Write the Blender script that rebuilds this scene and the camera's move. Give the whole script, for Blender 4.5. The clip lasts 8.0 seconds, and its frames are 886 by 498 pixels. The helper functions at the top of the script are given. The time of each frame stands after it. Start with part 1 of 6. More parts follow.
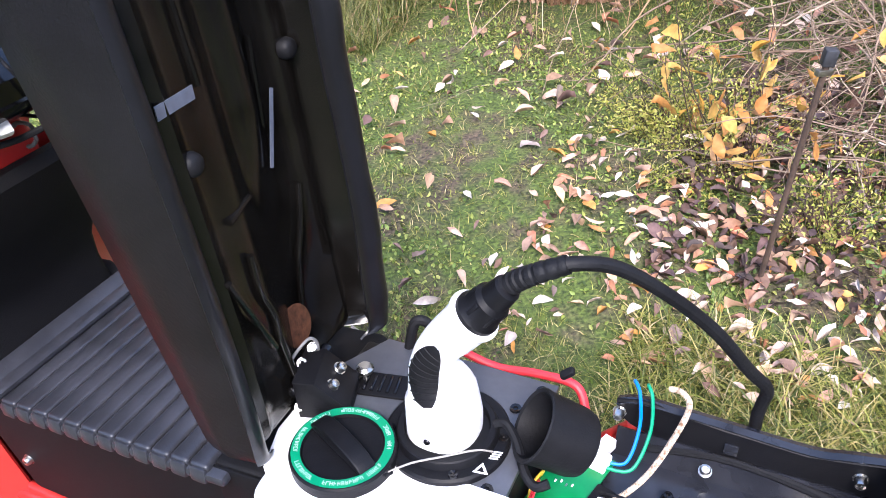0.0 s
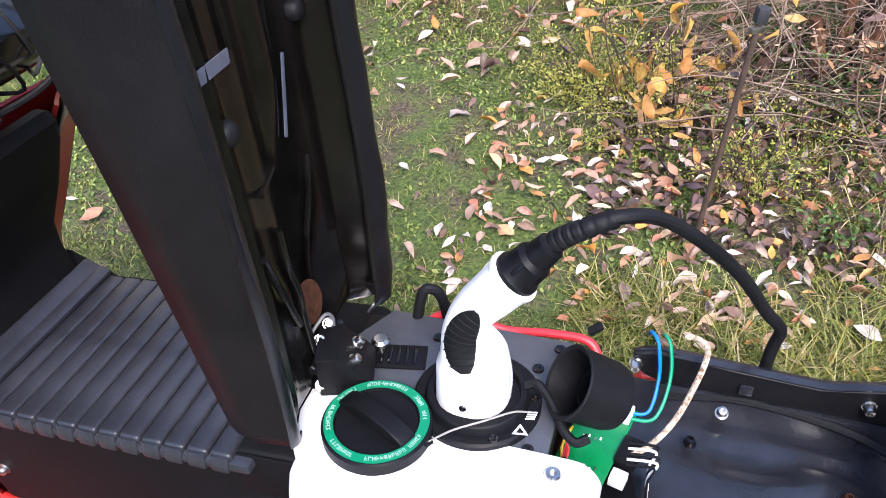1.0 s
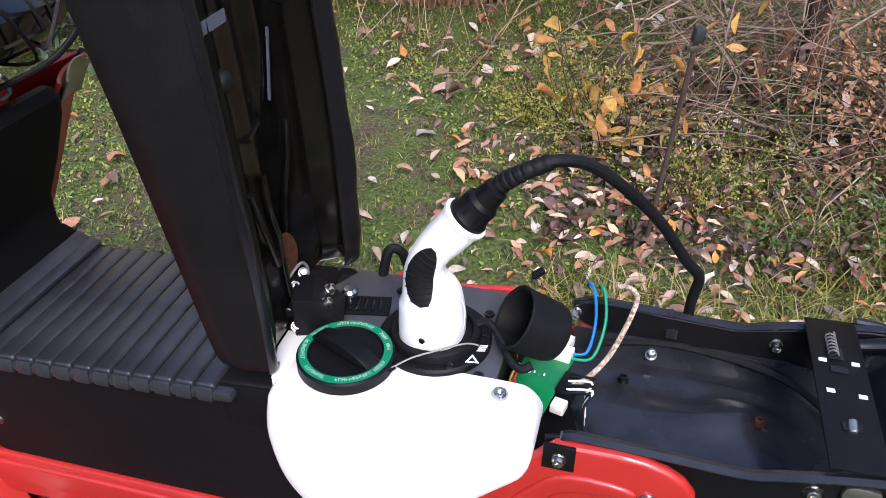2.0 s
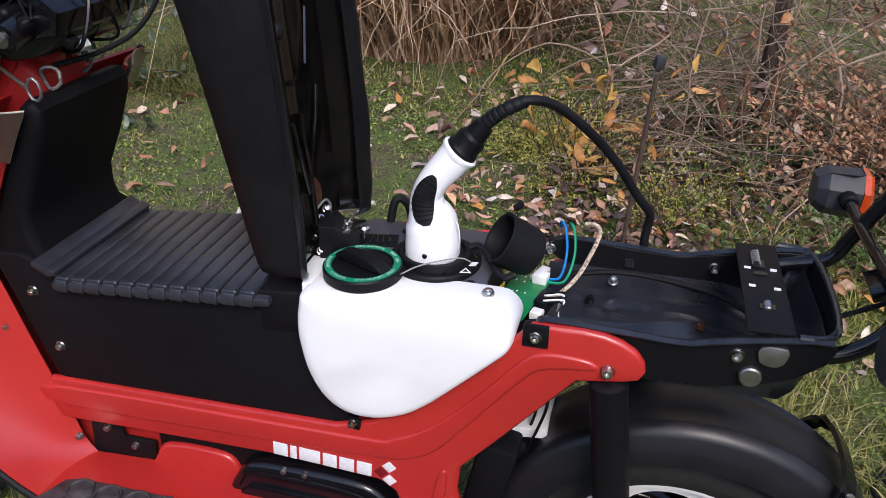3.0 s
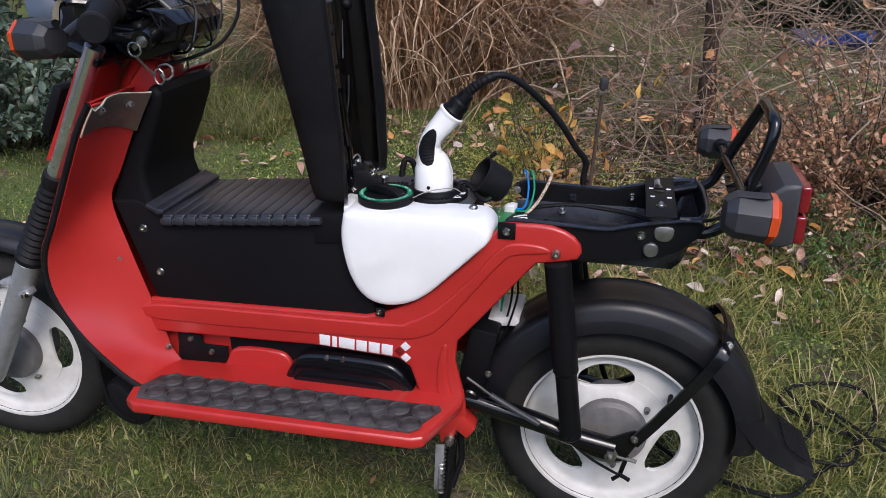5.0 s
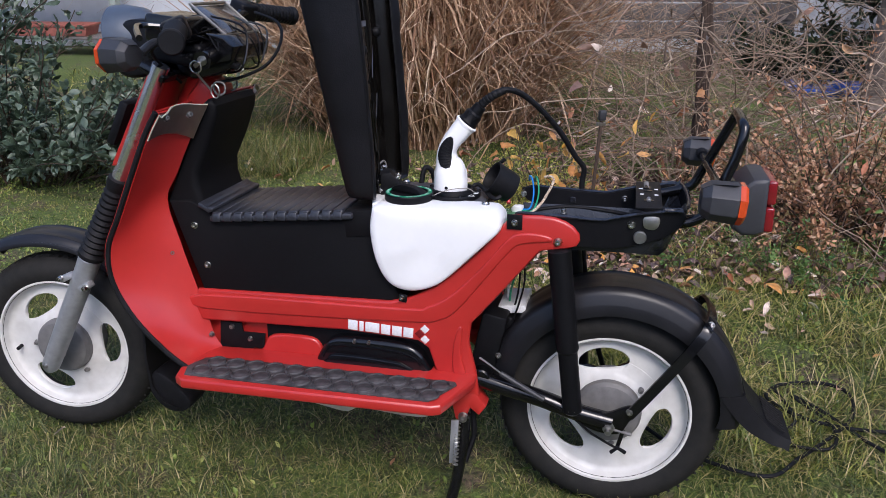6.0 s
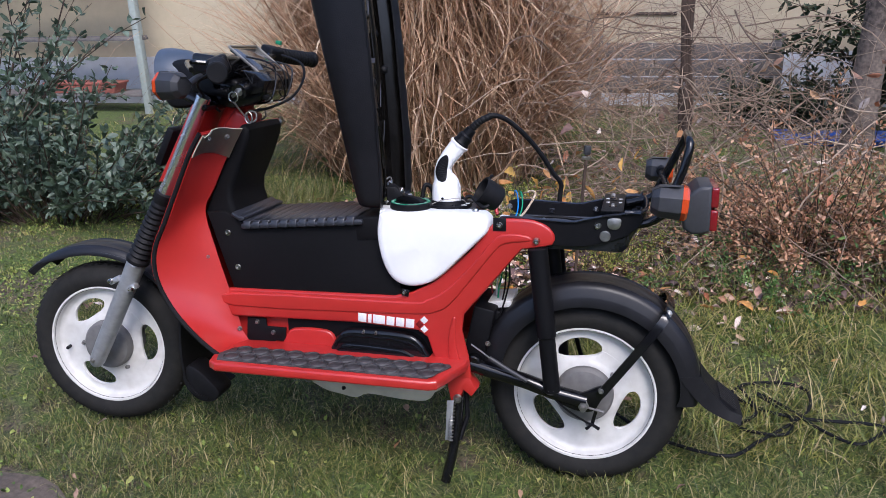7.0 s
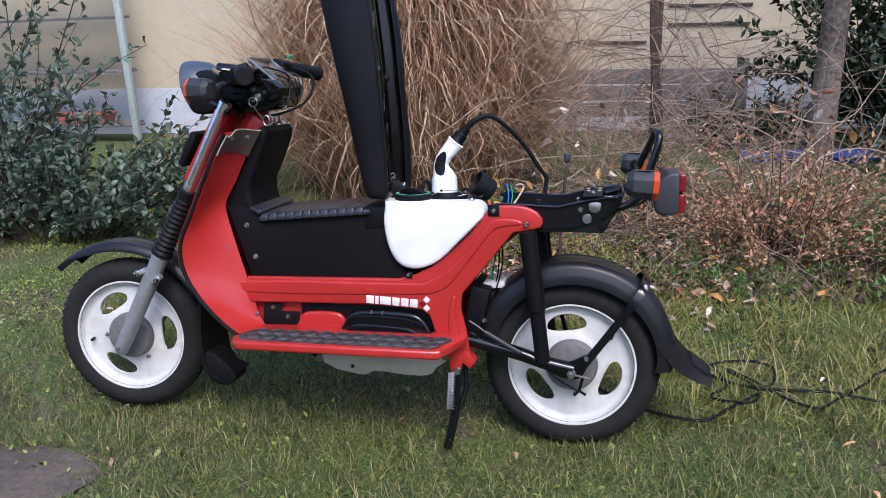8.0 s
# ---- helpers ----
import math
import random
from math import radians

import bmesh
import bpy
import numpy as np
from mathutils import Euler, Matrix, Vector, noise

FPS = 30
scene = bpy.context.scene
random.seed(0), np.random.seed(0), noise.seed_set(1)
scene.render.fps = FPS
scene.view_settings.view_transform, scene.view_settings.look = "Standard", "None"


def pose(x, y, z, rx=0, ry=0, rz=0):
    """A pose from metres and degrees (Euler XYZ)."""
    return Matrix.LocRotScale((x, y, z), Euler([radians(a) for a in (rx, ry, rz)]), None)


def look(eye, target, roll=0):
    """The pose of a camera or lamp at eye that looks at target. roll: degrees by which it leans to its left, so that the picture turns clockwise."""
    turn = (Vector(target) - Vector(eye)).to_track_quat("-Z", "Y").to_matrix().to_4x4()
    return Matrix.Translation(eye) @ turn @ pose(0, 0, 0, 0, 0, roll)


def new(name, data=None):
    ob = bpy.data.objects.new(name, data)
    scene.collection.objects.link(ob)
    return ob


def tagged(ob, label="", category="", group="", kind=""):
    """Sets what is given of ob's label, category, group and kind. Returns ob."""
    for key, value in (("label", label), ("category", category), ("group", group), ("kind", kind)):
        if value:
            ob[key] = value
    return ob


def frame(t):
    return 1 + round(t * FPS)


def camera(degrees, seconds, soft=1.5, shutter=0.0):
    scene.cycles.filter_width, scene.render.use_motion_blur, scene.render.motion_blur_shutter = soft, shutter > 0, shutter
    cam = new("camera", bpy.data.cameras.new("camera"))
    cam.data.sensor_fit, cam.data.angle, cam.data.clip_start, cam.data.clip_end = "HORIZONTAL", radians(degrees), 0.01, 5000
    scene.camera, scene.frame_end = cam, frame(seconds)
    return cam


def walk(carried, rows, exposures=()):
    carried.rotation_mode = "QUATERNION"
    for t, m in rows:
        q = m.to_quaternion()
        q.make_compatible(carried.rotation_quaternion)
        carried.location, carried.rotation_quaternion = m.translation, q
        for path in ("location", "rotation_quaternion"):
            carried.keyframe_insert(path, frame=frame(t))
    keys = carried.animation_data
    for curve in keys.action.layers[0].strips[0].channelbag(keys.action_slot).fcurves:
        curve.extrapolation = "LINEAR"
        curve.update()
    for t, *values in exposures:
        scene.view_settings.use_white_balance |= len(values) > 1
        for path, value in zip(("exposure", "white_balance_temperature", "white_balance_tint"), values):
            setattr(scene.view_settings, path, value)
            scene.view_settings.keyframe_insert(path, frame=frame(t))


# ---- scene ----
cam = camera(58.8, 8.0, soft=0.5)
PATH = [
    (0, (0.527, -0.428, 1.18), (-0.229, 1.029, 0.038), -3.9),
    (0.5, (0.467, -0.438, 1.175), (-0.227, 1.017, -0.01), -5.4),
    (1, (0.425, -0.463, 1.17), (-0.076, 1.054, -0.033), -2.0),
    (1.5, (0.424, -0.496, 1.167), (0.022, 1.048, -0.039), -0.9),
    (1.7, (0.437, -0.525, 1.164), (0.023, 1.039, -0.011), -0.6),
    (2.8, (0.521, -0.768, 1.121), (0.035, 0.911, 0.148), 0.3),
    (3, (0.519, -0.812, 1.109), (0.078, 0.896, 0.166), 0.3),
    (3.5, (0.523, -0.924, 1.08), (0.142, 0.828, 0.195), -0.2),
    (4, (0.548, -1.015, 1.074), (0.198, 0.76, 0.222), -0.4),
    (4.5, (0.588, -1.159, 1.085), (0.215, 0.626, 0.264), -0.5),
    (5, (0.602, -1.253, 1.088), (0.187, 0.541, 0.308), -0.5),
    (5.2, (0.604, -1.291, 1.075), (0.181, 0.517, 0.333), -0.4),
    (6.3, (0.66, -1.54, 1.026), (0.201, 0.31, 0.42), -0.8),
    (6.5, (0.687, -1.593, 1.013), (0.211, 0.262, 0.436), -0.9),
    (7, (0.726, -1.731, 0.998), (0.25, 0.147, 0.503), -0.6),
    (7.5, (0.712, -1.859, 0.958), (0.263, 0.042, 0.526), -0.8),
    (8, (0.726, -1.961, 0.931), (0.301, -0.05, 0.521), -1.1),
]
LEVEL = pose(0, 0, 0, -5.5, 0, 0)  # the scooter leans a little on the lawn
EXPOSURES = [(0, 2.2, 5900, 16), (0.5, 2.15, 5900, 16), (1.5, 1.55, 6050, 16), (3, 0.88, 6100, 15), (3.5, 0.72, 6100, 14), (5, 0.72, 6050, 15), (6.5, 0.92, 5850, 17), (8, 1.06, 5650, 16)]
walk(cam, [(t, LEVEL @ look(eye, target, roll)) for t, eye, target, roll in PATH], EXPOSURES)


# ---- world and sun ----
world = bpy.data.worlds.new("world")
scene.world = world
world.use_nodes = True
SUN_ELEVATION, SUN_ROTATION = 50.0, 152.0
sky = world.node_tree.nodes.new("ShaderNodeTexSky")
sky.sky_type, sky.sun_disc = "NISHITA", False
sky.sun_elevation, sky.sun_rotation = radians(SUN_ELEVATION), radians(SUN_ROTATION)
sky.air_density, sky.dust_density = 1.0, 2.0
world.node_tree.links.new(sky.outputs[0], world.node_tree.nodes["Background"].inputs[0])
world.node_tree.nodes["Background"].inputs[1].default_value = 0.15
sun = new("sun", bpy.data.lights.new("sun", "SUN"))
sun.data.energy, sun.data.angle, sun.data.color = 1.4, radians(22), (1.0, 0.91, 0.79)
sun_way = Vector((math.sin(radians(SUN_ROTATION)) * math.cos(radians(SUN_ELEVATION)),
                  math.cos(radians(SUN_ROTATION)) * math.cos(radians(SUN_ELEVATION)), math.sin(radians(SUN_ELEVATION))))
sun.matrix_world = look(sun_way * 20, (0, 0, 0))

# ---- materials ----


def material(name, color, rough=0.5, metal=0.0, vary=0.12, scale=60.0, bump=0.0, bump_scale=200.0, second=None, coat=0.0, spec=0.5, big=4.0, random_shift=0.0, island=False, weave=0.0):
    """A procedural surface: grain and blotches of the colour, roughness wear and fine relief."""
    m = bpy.data.materials.new(name)
    m.use_nodes = True
    nodes, links = m.node_tree.nodes, m.node_tree.links
    b = nodes["Principled BSDF"]
    co = nodes.new("ShaderNodeTexCoord")
    fine, broad = nodes.new("ShaderNodeTexNoise"), nodes.new("ShaderNodeTexNoise")
    fine.inputs["Scale"].default_value, fine.inputs["Detail"].default_value = scale, 6
    broad.inputs["Scale"].default_value, broad.inputs["Detail"].default_value = big, 4
    links.new(co.outputs["Object"], fine.inputs["Vector"])
    links.new(co.outputs["Object"], broad.inputs["Vector"])
    add = nodes.new("ShaderNodeMath")
    add.operation = "ADD"
    links.new(fine.outputs[0], add.inputs[0])
    links.new(broad.outputs[0], add.inputs[1])
    half = nodes.new("ShaderNodeMath")
    half.operation = "MULTIPLY"
    half.inputs[1].default_value = 0.5
    links.new(add.outputs[0], half.inputs[0])
    ramp = nodes.new("ShaderNodeValToRGB")
    lo = [max(0, c * (1 - vary)) for c in color]
    hi = [min(1, c * (1 + vary)) for c in color]
    ramp.color_ramp.elements[0].position, ramp.color_ramp.elements[1].position = 0.36, 0.64
    ramp.color_ramp.elements[0].color = (*(second or lo), 1)
    ramp.color_ramp.elements[1].color = (*hi, 1)
    links.new(half.outputs[0], ramp.inputs[0])
    last = ramp.outputs[0]
    if random_shift:
        hue = nodes.new("ShaderNodeHueSaturation")
        spread = nodes.new("ShaderNodeMapRange")
        if island:
            geo = nodes.new("ShaderNodeNewGeometry")
            links.new(geo.outputs["Random Per Island"], spread.inputs[0])
        else:
            info = nodes.new("ShaderNodeObjectInfo")
            links.new(info.outputs["Random"], spread.inputs[0])
        spread.inputs[3].default_value, spread.inputs[4].default_value = 1 - random_shift, 1 + random_shift
        links.new(spread.outputs[0], hue.inputs["Value"])
        links.new(last, hue.inputs["Color"])
        last = hue.outputs[0]
    links.new(last, b.inputs["Base Color"])
    rr = nodes.new("ShaderNodeMapRange")
    rr.inputs[3].default_value, rr.inputs[4].default_value = max(0.02, rough - 0.08), min(1, rough + 0.1)
    links.new(half.outputs[0], rr.inputs[0])
    links.new(rr.outputs[0], b.inputs["Roughness"])
    b.inputs["Metallic"].default_value = metal
    b.inputs["Coat Weight"].default_value = coat
    b.inputs["Coat Roughness"].default_value = 0.12
    b.inputs["Specular IOR Level"].default_value = spec
    if bump:
        relief = nodes.new("ShaderNodeTexNoise")
        relief.inputs["Scale"].default_value, relief.inputs["Detail"].default_value = bump_scale, 3
        links.new(co.outputs["Object"], relief.inputs["Vector"])
        bp = nodes.new("ShaderNodeBump")
        bp.inputs["Strength"].default_value, bp.inputs["Distance"].default_value = bump, 0.002
        links.new(relief.outputs[0], bp.inputs["Height"])
        links.new(bp.outputs[0], b.inputs["Normal"])
    return m


def leaf_material(name, stops, rough=0.55, through_light=0.25, shift=0.25):
    """Leaves and blades: each island takes its own colour from the stops; some light passes through."""
    m = bpy.data.materials.new(name)
    m.use_nodes = True
    nodes, links = m.node_tree.nodes, m.node_tree.links
    b = nodes["Principled BSDF"]
    geo = nodes.new("ShaderNodeNewGeometry")
    ramp = nodes.new("ShaderNodeValToRGB")
    e = ramp.color_ramp.elements
    while len(e) < len(stops):
        e.new(0.5)
    for k, c in enumerate(stops):
        e[k].position = k / (len(stops) - 1)
        e[k].color = (*c, 1)
    links.new(geo.outputs["Random Per Island"], ramp.inputs[0])
    co = nodes.new("ShaderNodeTexCoord")
    n = nodes.new("ShaderNodeTexNoise")
    n.inputs["Scale"].default_value, n.inputs["Detail"].default_value = 70, 4
    links.new(co.outputs["Object"], n.inputs["Vector"])
    spread = nodes.new("ShaderNodeMapRange")
    spread.inputs[1].default_value, spread.inputs[2].default_value = 0.3, 0.7
    spread.inputs[3].default_value, spread.inputs[4].default_value = 1 - shift, 1 + shift
    links.new(n.outputs[0], spread.inputs[0])
    hue = nodes.new("ShaderNodeHueSaturation")
    links.new(spread.outputs[0], hue.inputs["Value"])
    links.new(ramp.outputs[0], hue.inputs["Color"])
    links.new(hue.outputs[0], b.inputs["Base Color"])
    b.inputs["Roughness"].default_value = rough
    tr = nodes.new("ShaderNodeBsdfTranslucent")
    links.new(hue.outputs[0], tr.inputs[0])
    mix = nodes.new("ShaderNodeMixShader")
    mix.inputs[0].default_value = through_light
    links.new(b.outputs[0], mix.inputs[1])
    links.new(tr.outputs[0], mix.inputs[2])
    links.new(mix.outputs[0], nodes["Material Output"].inputs[0])
    return m


RED = material("red paint", (0.40, 0.021, 0.017), 0.36, vary=0.07, scale=25, bump=0.05, bump_scale=120, coat=0.3, big=3)
BLACK_FELT = material("black powder coat", (0.0042, 0.0042, 0.005), 0.62, vary=0.3, scale=160, bump=0.25, bump_scale=900, big=5, spec=0.14)
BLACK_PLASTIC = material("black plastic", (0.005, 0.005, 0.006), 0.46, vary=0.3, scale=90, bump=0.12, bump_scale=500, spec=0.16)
BLACK_GLOSS = material("black enamel", (0.004, 0.004, 0.005), 0.18, vary=0.3, scale=30, bump=0.03, bump_scale=60, coat=0.2, spec=0.35)
VINYL = material("black vinyl", (0.0065, 0.006, 0.007), 0.4, vary=0.3, scale=50, bump=0.2, bump_scale=380, big=8, spec=0.24)
VINYL_GLOSS = material("glossy vinyl edge", (0.007, 0.007, 0.0085), 0.3, vary=0.3, scale=60, bump=0.15, bump_scale=90, big=10, spec=0.35)
PALE_GREY = material("pale grey tape and slot highlight", (0.09, 0.10, 0.13), 0.35, vary=0.2, scale=200)
SEAT_PAN = material("black seat pan", (0.0042, 0.0037, 0.0032), 0.2, vary=0.5, scale=40, bump=0.08, bump_scale=40, big=9, spec=0.32)
TRAY_SKIN = material("black moulded plastic", (0.016, 0.017, 0.022), 0.22, vary=0.35, scale=35, bump=0.12, bump_scale=80, big=9, spec=0.55)
RUBBER = material("black rubber", (0.007, 0.007, 0.008), 0.55, vary=0.3, scale=80, bump=0.2, bump_scale=300, big=12, spec=0.18)
GUARD = material("satin black mudguard", (0.009, 0.009, 0.011), 0.36, vary=0.25, scale=40, bump=0.06, bump_scale=200, spec=0.35)
TYRE = material("tyre rubber", (0.008, 0.008, 0.008), 0.8, vary=0.4, scale=45, bump=0.25, bump_scale=220, second=(0.02, 0.019, 0.017), spec=0.22)
MAT_RUBBER = material("worn rubber mat", (0.055, 0.052, 0.054), 0.6, vary=0.35, scale=60, bump=0.25, bump_scale=200, big=14, second=(0.009, 0.009, 0.009), spec=0.35)
PAD_RUBBER = material("ribbed rubber", (0.024, 0.025, 0.031), 0.3, vary=0.4, scale=60, bump=0.15, bump_scale=260, big=14)
WHITE = material("white plastic", (0.80, 0.80, 0.79), 0.36, vary=0.02, scale=40, bump=0.03, bump_scale=150)
RIM_WHITE = material("white wheel paint", (0.60, 0.595, 0.57), 0.45, vary=0.06, scale=35, bump=0.05, bump_scale=100, second=(0.50, 0.49, 0.46))
CHROME = material("chrome", (0.50, 0.49, 0.47), 0.26, 1.0, vary=0.15, scale=120)
FORK_CHROME = material("bright fork chrome", (0.86, 0.87, 0.90), 0.24, 1.0, vary=0.05, scale=40)
STEEL = material("zinc steel", (0.36, 0.35, 0.33), 0.4, 1.0, vary=0.2, scale=90, bump=0.1)
STAINLESS = material("brushed steel sheet", (0.33, 0.305, 0.265), 0.42, 1.0, vary=0.12, scale=50)
ALU = material("grey cast aluminium", (0.36, 0.37, 0.385), 0.45, 0.6, vary=0.15, scale=70, bump=0.15, bump_scale=350)
HUB_GREY = material("grey hub casting", (0.17, 0.165, 0.16), 0.6, 0.4, vary=0.2, scale=60, bump=0.2, bump_scale=260)
PLATE = material("dark anodised plate", (0.075, 0.079, 0.092), 0.38, 0.3, vary=0.15, scale=120)
GREEN = material("green label print", (0.0, 0.19, 0.085), 0.42, vary=0.08, scale=80)
PCB = material("green circuit board", (0.0, 0.17, 0.045), 0.35, vary=0.15, scale=90, coat=0.3)
PRINT_WHITE = material("white print", (0.68, 0.68, 0.68), 0.5, vary=0.12, scale=260)
PRINT_DIM = material("faded pale print", (0.30, 0.44, 0.37), 0.5, vary=0.2, scale=300)
GREY_CASE = material("dark grey lamp case", (0.026, 0.027, 0.031), 0.5, vary=0.15, scale=90, bump=0.1)
ORANGE = material("orange lens", (0.48, 0.055, 0.01), 0.2, vary=0.12, scale=150, coat=0.4)
RED_LENS = material("red lens", (0.16, 0.008, 0.011), 0.18, vary=0.12, scale=150, coat=0.4)
BLUE_WIRE = material("blue wire", (0.0, 0.16, 0.5), 0.4)
GREEN_WIRE = material("green wire", (0.0, 0.25, 0.12), 0.4)
RED_WIRE = material("red cable", (0.55, 0.03, 0.04), 0.4)
YELLOW_WIRE = material("yellow wire", (0.6, 0.42, 0.03), 0.4)
BRAID = material("woven cord", (0.60, 0.52, 0.40), 0.85, vary=0.2, scale=420, second=(0.16, 0.075, 0.03), bump=0.6, bump_scale=500, big=260)
STRING = material("grey string", (0.26, 0.245, 0.22), 0.8)
RUST = material("rust", (0.055, 0.022, 0.011), 0.9, vary=0.6, scale=140, bump=0.5, spec=0.1, second=(0.016, 0.009, 0.006))
CREAM_PLATE = material("cream painted plate", (0.5, 0.47, 0.36), 0.5, vary=0.15, scale=30)
BLUE_LAMP = material("blue grey plastic", (0.045, 0.06, 0.085), 0.4, vary=0.1, scale=60)
SMOKE = material("smoky display glass", (0.05, 0.045, 0.04), 0.1, vary=0.5, scale=40, coat=0.6)

# ---- mesh helpers ----


def part(name, bm, mat, parent, label="", smooth=30):
    """Links a bmesh as one mesh object under a thing or a part."""
    bmesh.ops.recalc_face_normals(bm, faces=bm.faces[:])
    me = bpy.data.meshes.new(name)
    bm.to_mesh(me)
    bm.free()
    me.materials.append(mat)
    if smooth:
        me.polygons.foreach_set("use_smooth", [True] * len(me.polygons))
        me.set_sharp_from_angle(angle=radians(smooth))
    ob = new(name, me)
    ob.parent = parent
    if label:
        ob["label"] = label
    return ob


def thing(name, label, category, group="", kind="", m=None):
    ob = new(name)
    ob.empty_display_size = 0.05
    if m is not None:
        ob.matrix_world = m
    return tagged(ob, label, category, group, kind)


def soften(bm, width, segments=2, angle=35):
    edges = [e for e in bm.edges if len(e.link_faces) == 2 and e.calc_face_angle(0) > radians(angle)]
    if width and edges:
        bmesh.ops.bevel(bm, geom=edges, offset=width, segments=segments, affect="EDGES", profile=0.5, clamp_overlap=True)


def box(size, m=None, bevel=0.0, segments=2):
    bm = bmesh.new()
    bmesh.ops.create_cube(bm, size=1, matrix=Matrix.Diagonal((*size, 1)))
    soften(bm, bevel, segments)
    if m is not None:
        bm.transform(m)
    return bm


def joined(*many):
    """One bmesh out of several."""
    out = bmesh.new()
    for bm in many:
        me = bpy.data.meshes.new("join")
        bm.to_mesh(me)
        bm.free()
        out.from_mesh(me)
        bpy.data.meshes.remove(me)
    return out


def along(a, b):
    """The pose at a whose z axis points to b."""
    a, b = Vector(a), Vector(b)
    return Matrix.Translation(a) @ (b - a).to_track_quat("Z", "Y").to_matrix().to_4x4()


def turned(profile, m=None, n=32, closed=False):
    """A lathe body: (radius, height) pairs round the z axis."""
    bm = bmesh.new()
    rings = [[bm.verts.new((r * math.cos(2 * math.pi * k / n), r * math.sin(2 * math.pi * k / n), h)) for k in range(n)] for r, h in profile]
    pairs = list(zip(rings, rings[1:])) + ([(rings[-1], rings[0])] if closed else [])
    for a, b in pairs:
        for k in range(n):
            bm.faces.new((a[k], a[(k + 1) % n], b[(k + 1) % n], b[k]))
    if not closed:
        bm.faces.new(rings[0][::-1])
        bm.faces.new(rings[-1])
    bmesh.ops.remove_doubles(bm, verts=bm.verts[:], dist=1e-6)
    if m is not None:
        bm.transform(m)
    return bm


def rod(a, b, r, n=20, bevel=0.0, r2=None):
    length = (Vector(b) - Vector(a)).length
    r2 = r if r2 is None else r2
    bv = min(bevel, r * 0.9, length * 0.4)
    prof = [(r - bv, 0), (r, bv), (r2, length - bv), (r2 - bv, length)] if bv else [(r, 0), (r2, length)]
    return turned(prof, along(a, b), n)


def curve(points, steps=8, closed=False):
    """A smooth line through the points (Catmull-Rom)."""
    p = [Vector(q) for q in points]
    n, out = len(p), []
    for i in range(n if closed else n - 1):
        if closed:
            a, b, c, d = p[i - 1], p[i], p[(i + 1) % n], p[(i + 2) % n]
        else:
            a, b, c, d = p[max(i - 1, 0)], p[i], p[i + 1], p[min(i + 2, n - 1)]
        for k in range(steps):
            t = k / steps
            out.append(0.5 * ((2 * b) + (c - a) * t + (2 * a - 5 * b + 4 * c - d) * t * t + (3 * b - a - 3 * c + d) * t ** 3))
    if not closed:
        out.append(p[-1])
    return out


def tube(points, r, n=10, closed=False, radius_at=None, twist=None):
    """A pipe along the points; radius_at(k) may vary its radius."""
    bm = bmesh.new()
    pts = [Vector(q) for q in points]
    rings, up = [], None
    for k, p in enumerate(pts):
        if closed:
            way = pts[(k + 1) % len(pts)] - pts[k - 1]
        else:
            way = pts[min(k + 1, len(pts) - 1)] - pts[max(k - 1, 0)]
        way.normalize()
        if up is None:
            up = way.orthogonal().normalized()
        up = (up - way * up.dot(way)).normalized()
        side = way.cross(up)
        rk = radius_at(k) if radius_at else r
        rings.append([bm.verts.new(p + rk * (math.cos(2 * math.pi * j / n) * up + math.sin(2 * math.pi * j / n) * side)) for j in range(n)])
    for a, b in zip(rings, rings[1:] + (rings[:1] if closed else [])):
        for j in range(n):
            bm.faces.new((a[j], a[(j + 1) % n], b[(j + 1) % n], b[j]))
    if not closed:
        bm.faces.new(rings[0][::-1])
        bm.faces.new(rings[-1])
    return bm


def slab(outline, y0, y1, bevel=0.0, segments=2, angle=35):
    """An (x, z) outline drawn out from y0 to y1, its rims rounded."""
    bm = bmesh.new()
    near = [bm.verts.new((p[0], y0, p[1])) for p in outline]
    far = [bm.verts.new((p[0], y1, p[1])) for p in outline]
    f0, f1 = bm.faces.new(near), bm.faces.new(far[::-1])
    n = len(outline)
    for k in range(n):
        bm.faces.new((near[k], far[k], far[(k + 1) % n], near[(k + 1) % n]))
    bmesh.ops.recalc_face_normals(bm, faces=bm.faces[:])
    if bevel:
        rims = list({e for f in (f0, f1) for e in f.edges})
        bmesh.ops.bevel(bm, geom=rims, offset=bevel, segments=segments, affect="EDGES", profile=0.5, clamp_overlap=True)
    return bm


def flat(outline, z0, z1, bevel=0.0, segments=2):
    """An (x, y) outline drawn out from z0 to z1."""
    bm = slab([(p[0], p[1]) for p in outline], z0, z1, bevel, segments)
    bm.transform(Matrix(((1, 0, 0, 0), (0, 0, 1, 0), (0, 1, 0, 0), (0, 0, 0, 1))))
    return bm


def rounded(points, steps=5):
    return [(p.x, p.y) for p in curve([(a, b, 0) for a, b in points], steps, True)]


def grid_skin(rows, thick=0.004, closed=False):
    """A sheet through rows of points, given thickness."""
    bm = bmesh.new()
    vs = [[bm.verts.new(p) for p in row] for row in rows]
    for a, b in zip(vs, vs[1:]):
        for k in range(len(a) - 1):
            bm.faces.new((a[k], a[k + 1], b[k + 1], b[k]))
    bmesh.ops.recalc_face_normals(bm, faces=bm.faces[:])
    if thick:
        bmesh.ops.solidify(bm, geom=bm.faces[:], thickness=thick)
    return bm


